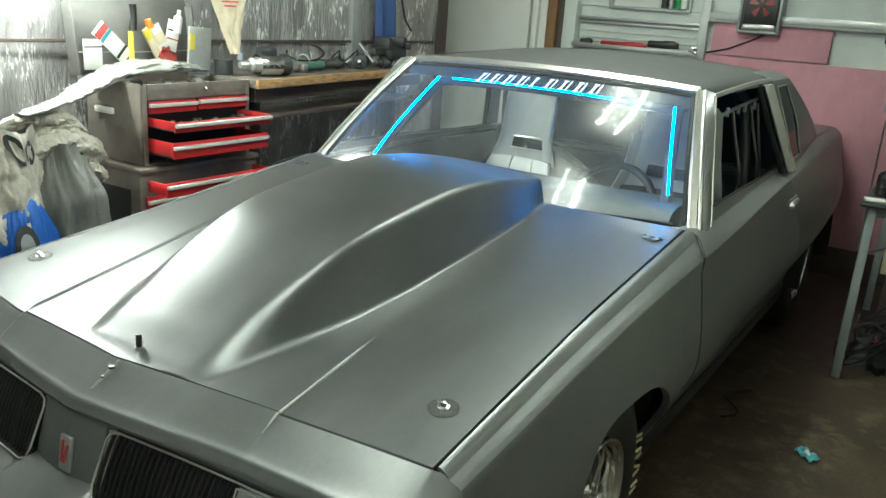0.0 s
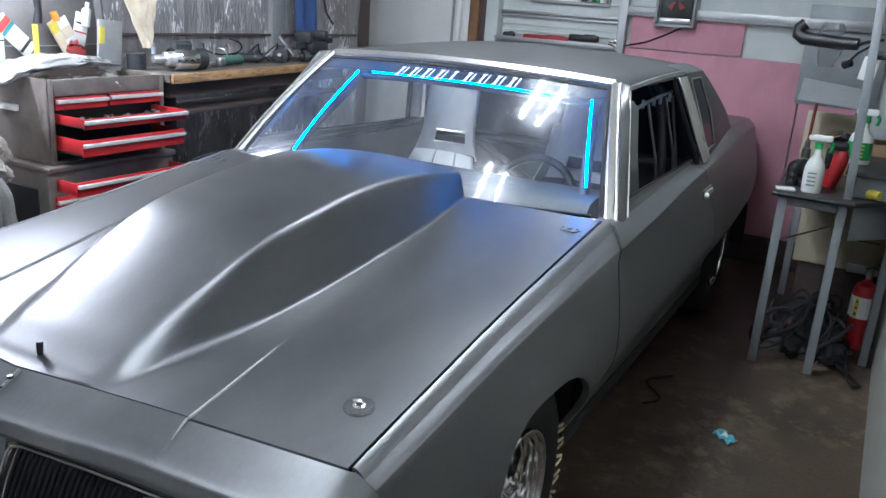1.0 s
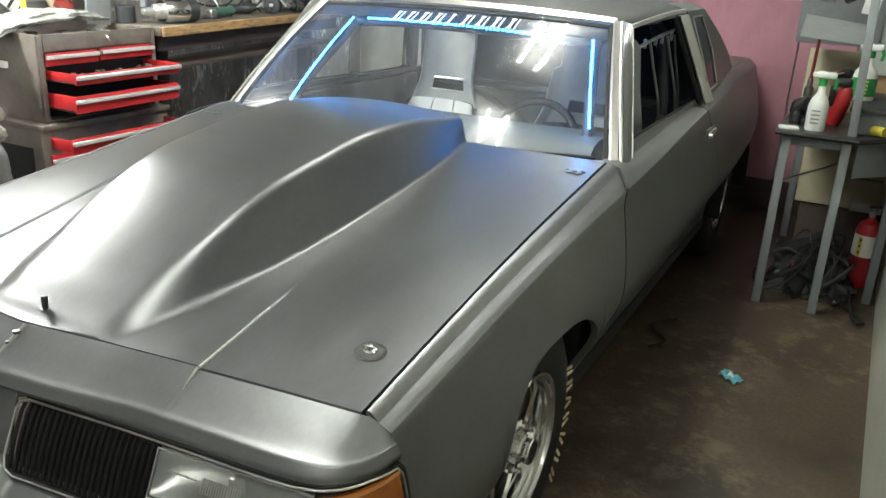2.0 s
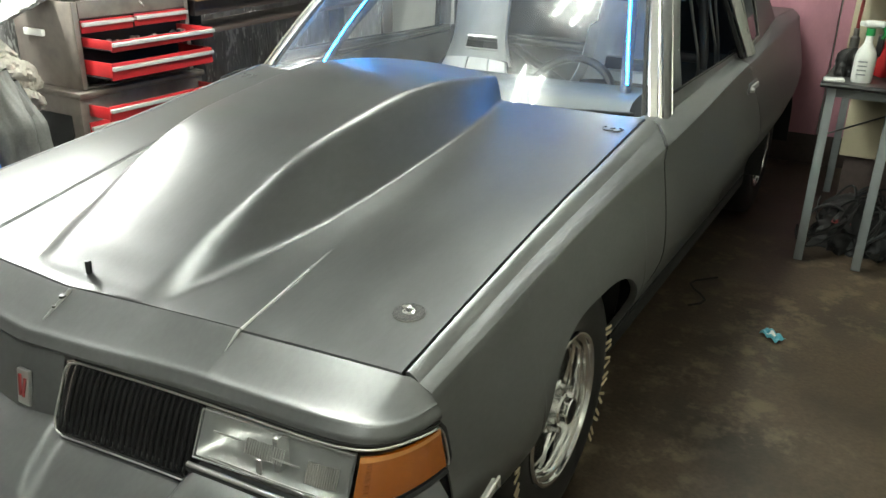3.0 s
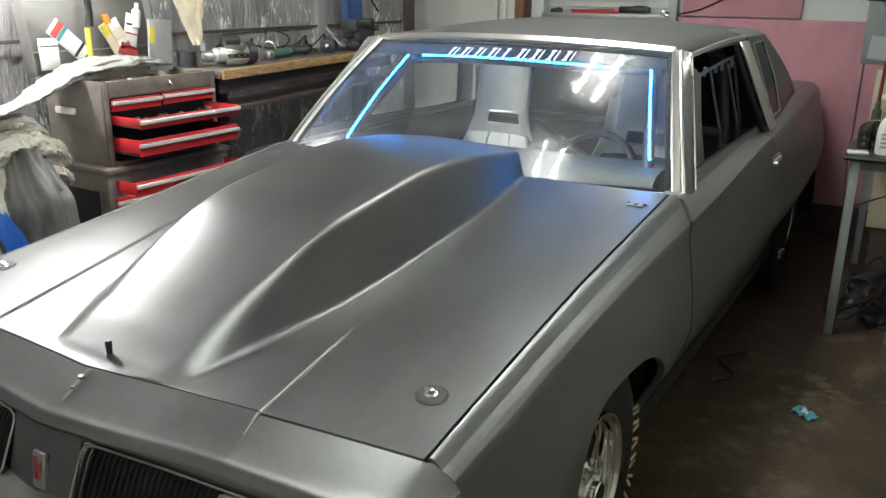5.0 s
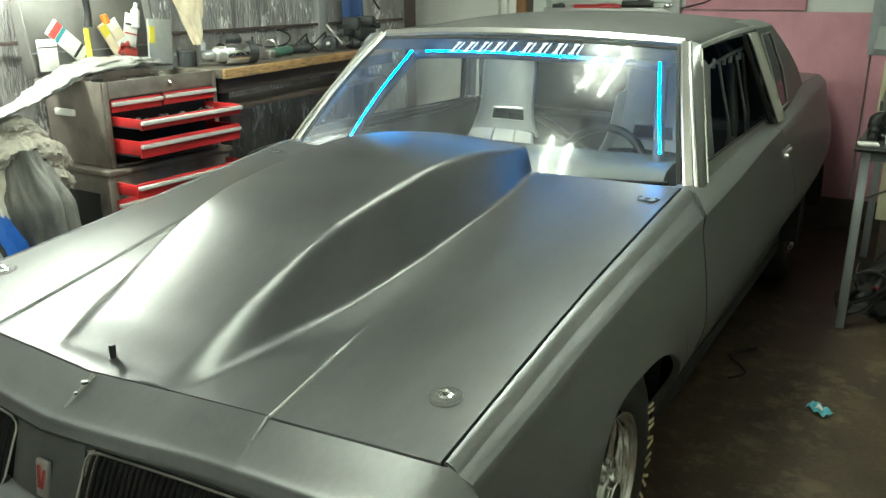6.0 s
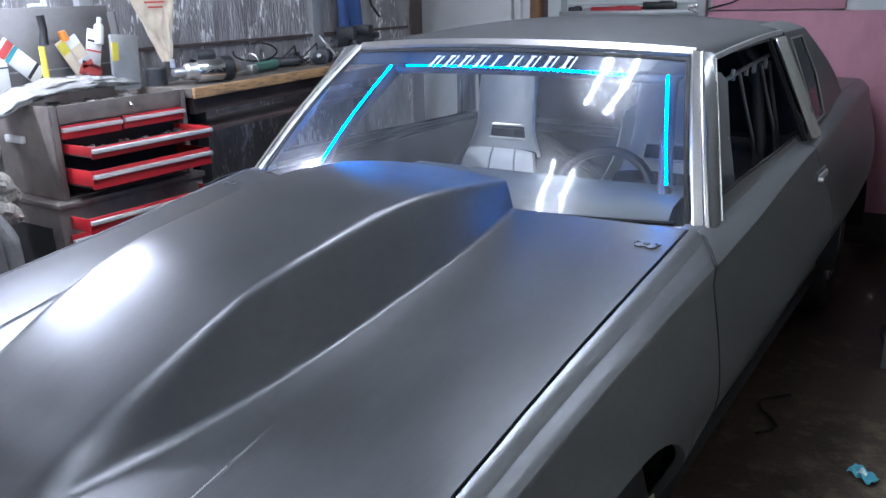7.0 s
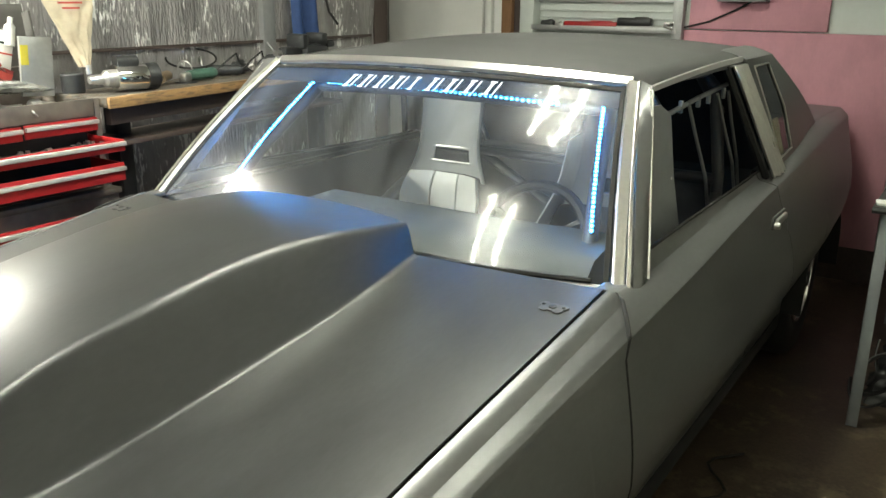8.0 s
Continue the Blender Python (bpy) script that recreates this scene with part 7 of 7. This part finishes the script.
def table_clutter():
    z = 0.834
    t = thing("red_tool", (1.27, 3.56, z), "red and black cordless tool standing on the table", "power tool")
    part("body", Geo().lathe(Matrix.Translation((1.285, 3.56, z + 0.095)) @ pose(0, 0, 0, 8, 10, 25), [(0, 0.10), (0.020, 0.095), (0.036, 0.06), (0.040, -0.05), (0.032, -0.093), (0, -0.095)], 18), M_RED, t)
    part("grip", Geo().box((1.285, 3.548, z + 0.205), (0.075, 0.045, 0.040), 0.014).box((1.245, 3.55, z + 0.14), (0.028, 0.034, 0.10), 0.010), M_BLACK, t)
    heap("wire_tangle", (1.14, 3.56, z), (0.06, 0.09, 0.12), M_CABLE, "tangled black wire bundle on the table", "wire", 21.0, 0.5, 18)
    single("folded_paper", Geo().box((1.10, 3.33, z + 0.006), (0.085, 0.055, 0.010), 0.003, pose(0, 0, 0, 2, 0, 12)), M_WHITE, "folded white paper on the table edge", "paper")
    single("yellow_torch", Geo().lathe(Matrix.Translation((1.45, 3.42, z + 0.024)) @ pose(0, 0, 0, 90, 0, 60), [(0, 0.05), (0.022, 0.05), (0.024, 0.0), (0.018, -0.01), (0.018, -0.06), (0, -0.06)], 16), M_YELLOW, "small yellow plastic torch on the table", "torch")
    single("black_box", Geo().box((1.53, 3.66, z + 0.045), (0.11, 0.14, 0.09), 0.01), M_BLACK, "small black case on the table", "case")
    b = thing("cardboard_box", (1.40, 4.15, z), "open brown cardboard box on the table", "box")
    for c, s in (((1.40, 4.02, z + 0.09), (0.28, 0.006, 0.18)), ((1.40, 4.28, z + 0.09), (0.28, 0.006, 0.18)), ((1.26, 4.15, z + 0.09), (0.006, 0.26, 0.18)), ((1.54, 4.15, z + 0.09), (0.006, 0.26, 0.18))):
        part("side", Geo().box(c, s, 0.001), M_CARD, b)
    part("flap", Geo().box((1.22, 4.10, z + 0.19), (0.09, 0.24, 0.005), 0.001, pose(0, 0, 0, 0, -18, 0)), M_CARD, b)
    single("cream_tray", Geo().box((1.20, 4.42, z + 0.14), (0.30, 0.02, 0.28), 0.004, pose(0, 0, 0, -8, 0, 0)), M_CREAM, "cream panel standing at the back of the table", "panel")
    heap("small_parts_heap", (1.27, 4.06, z + 0.16), (0.04, 0.05, 0.06), M_DARKSTEEL, "small dark parts on the box", "parts", 33.0, 0.5, 12)
    single("copper_pipe", Geo().tube([(1.09, 4.30, 0.95), (1.095, 4.31, 1.20)], 0.009, 8), M_REDMARK, "thin red-brown pipe behind the table", "pipe")
    single("pipe_valve", Geo().lathe(Matrix.Translation((1.09, 4.30, 0.86)), [(0, 0.10), (0.014, 0.10), (0.014, 0.06), (0.024, 0.05), (0.024, 0.0), (0, 0.0)], 12), M_STEEL, "small steel pipe valve", "valve")
    # upper rack: hose, blue-capped bottle, papers, clear bag
    single("black_hose", Geo().tube([(0.98, 4.10, 1.585), (0.955, 4.10, 1.56), (0.955, 4.10, 1.53), (0.985, 4.09, 1.51), (1.06, 4.08, 1.505), (1.16, 4.06, 1.50), (1.25, 4.04, 1.50)], [0.03, 0.034, 0.036, 0.036, 0.034, 0.033, 0.03], 14), M_BLACK, "thick black rubber hose hung over the table", "hose")
    single("hose_lead", Geo().tube([(1.25, 4.04, 1.50), (1.29, 4.02, 1.515), (1.36, 3.98, 1.53)], 0.008, 8), M_CABLE, "thin lead from the hose", "lead")
    single("black_plug", Geo().lathe(Matrix.Translation((1.22, 4.02, 1.40)) @ pose(0, 0, 0, 70, 0, 40), [(0, 0.025), (0.02, 0.02), (0.022, -0.02), (0, -0.025)], 12), M_BLACK, "small black plug hanging on its lead", "plug")
    single("plug_lead", Geo().tube([(1.22, 4.02, 1.41), (1.26, 4.0, 1.46), (1.34, 3.98, 1.52)], 0.006, 6), M_CABLE, "thin black electric lead", "lead")
    def bagf(u, v):
        a = 2 * math.pi * u
        r = 0.055 * (0.6 + 0.4 * math.sin(math.pi * min(v * 1.1, 1))) * (1 + 0.4 * noise.noise(Vector((math.cos(a) * 2, math.sin(a) * 2, v * 5))))
        return (1.11 + 1.25 * r * math.cos(a), 4.16 + 0.5 * r * math.sin(a), lerp(1.60, 1.37, v))
    single("clear_bag", Geo().grid(bagf, 30, 24), M_FILM, "clear plastic bag of fittings hung on the wall", "bag")
    t = thing("blue_cap_bottle", (1.42, 3.70, 1.469), "clear bottle with a blue cap on the rack", "bottle")
    part("bottle", Geo().lathe(Matrix.Translation((1.42, 3.70, 1.469)), [(0, 0), (0.034, 0), (0.035, 0.10), (0.02, 0.13), (0, 0.13)], 18), M_BOTTLE, t)
    part("cap", Geo().lathe(Matrix.Translation((1.42, 3.70, 1.60)), [(0.024, 0), (0.026, 0.05), (0.02, 0.07), (0, 0.07)], 16), M_BLUE, t, "bright blue cap")
    single("rack_card", Geo().box((1.33, 3.72, 1.395), (0.07, 0.004, 0.11), 0.001, pose(0, 0, 0, 6, 8, 0)), M_WHITE, "white card hung on the rack", "card")
    single("perforated_plate", Geo().box((1.50, 3.45, 1.22), (0.12, 0.004, 0.09), 0.001), M_GALV, "small perforated grey plate", "plate")


def under_table():
    e = thing("fire_extinguisher", (1.535, 3.88, 0), "red fire extinguisher with a white label under the table", "fire extinguisher")
    m = Matrix.Translation((1.535, 3.88, 0))
    part("cylinder", Geo().lathe(m, [(0, 0.0), (0.058, 0.0), (0.062, 0.01), (0.062, 0.30), (0.05, 0.34), (0.02, 0.36), (0.018, 0.375), (0, 0.375)], 28), M_RED, e)
    part("label", Geo().lathe(m, [(0.0632, 0.17), (0.0632, 0.285)], 28), M_WHITE, e, "white label with yellow patch")
    part("yellow_patch", Geo().box((1.505, 3.822, 0.225), (0.02, 0.004, 0.10), 0.001, pose(0, 0, 0, 0, 0, -28)), M_YELLOW, e)
    for k in range(3):
        part("pictogram", Geo().box((1.505, 3.8195, 0.195 + 0.032 * k), (0.010, 0.004, 0.012), 0.001, pose(0, 0, 0, 0, 0, -28)), M_BLACKINK, e)
    part("valve", Geo().lathe(m @ Matrix.Translation((0, 0, 0.375)), [(0.016, 0), (0.016, 0.03), (0.022, 0.035), (0.022, 0.05), (0, 0.052)], 14), M_STEEL, e)
    part("lever", Geo().box((1.56, 3.87, 0.435), (0.10, 0.02, 0.012), 0.004, pose(0, 0, 0, 0, -10, 0)), M_DARKSTEEL, e)
    part("gauge", Geo().lathe(Matrix.Translation((1.532, 3.855, 0.40)) @ pose(0, 0, 0, 90, 0, 0), [(0, 0.008), (0.014, 0.008), (0.015, 0)], 14), M_STEEL, e)
    rng = random.Random(12)
    for k in range(16):
        cx, cy, r = rng.uniform(1.17, 1.42), rng.uniform(3.52, 3.95), rng.uniform(0.07, 0.13)
        ph, tilt = rng.uniform(0, 6), rng.uniform(-0.9, 0.9)
        pts = [(cx + r * math.cos(a + ph), cy + r * math.sin(a + ph) * 0.8, max(0.02, 0.13 + 0.09 * math.sin(a * 1.3 + ph) + tilt * 0.06 * math.cos(a))) for a in [5.4 * i / 30 for i in range(31)]]
        single("cable_coil", Geo().tube(pts, rng.choice((0.005, 0.006, 0.009)), 6), M_CABLE if k % 5 else M_DARKSTEEL, "tangled black cable coil on the floor", "cable", "cables under the table")
    heap("greasy_cable", (1.29, 3.76, 0.0), (0.18, 0.24, 0.22), M_CABLE, "heap of dark greasy cables and parts", "cable heap", 41.0, 0.5, 30)
    heap("metal_scrap", (1.40, 3.62, 0.0), (0.12, 0.12, 0.09), M_DARKSTEEL, "low heap of dark metal parts", "parts heap", 47.0, 0.5, 24)
    heap("red_rag", (1.25, 3.60, 0.13), (0.05, 0.045, 0.025), M_REDMARK, "scrap of red rag on the cables", "rag", 51.0, 0.4, 12)
    single("floor_cable", Geo().tube([(1.44, 3.60, 0.015), (1.50, 3.45, 0.012), (1.56, 3.36, 0.012), (1.585, 3.30, 0.012), (1.56, 3.27, 0.012), (1.53, 3.33, 0.02), (1.50, 3.55, 0.06)], 0.007, 8), M_CABLE, "black cable trailing on the floor", "cable")


table_clutter()
for ob in set(scene.objects) - BEFORE_TABLE:
    if ob.parent is None:
        ob.location.y += 0.05
BEFORE_TABLE = set(scene.objects)
under_table()
for ob in set(scene.objects) - BEFORE_TABLE:
    if ob.parent is None:
        ob.location += Vector((0, 0.05, GROUND))


def floor_bits():
    def f(u, v):
        x, y = (u - 0.5) * 0.12, (v - 0.5) * 0.06
        return (1.135 + x * 0.62 + y * 0.4, 2.46 + y * 0.9 - x * 0.5, GROUND + 0.004 + 0.012 * abs(math.sin(u * 7 + v * 3)) + 0.004 * math.sin(v * 9))
    t = single("candy_wrapper", Geo().grid(f, 16, 8), M_WRAP, "crumpled blue and white wrapper on the floor", "wrapper", thick=0.0015)
    part("white_print", Geo().grid(lambda u, v: tuple(Vector(f(lerp(0.3, 0.6, u), lerp(0.25, 0.75, v))) + Vector((0, 0, 0.003))), 6, 4), M_WHITE, t)
    single("floor_rope", Geo().tube([(0.78 + 0.05 * math.sin(i * 0.9), 2.55 + 0.045 * i, GROUND + 0.010) for i in range(9)], 0.005, 8), M_CABLE, "short black cord lying under the door", "cord")


floor_bits()
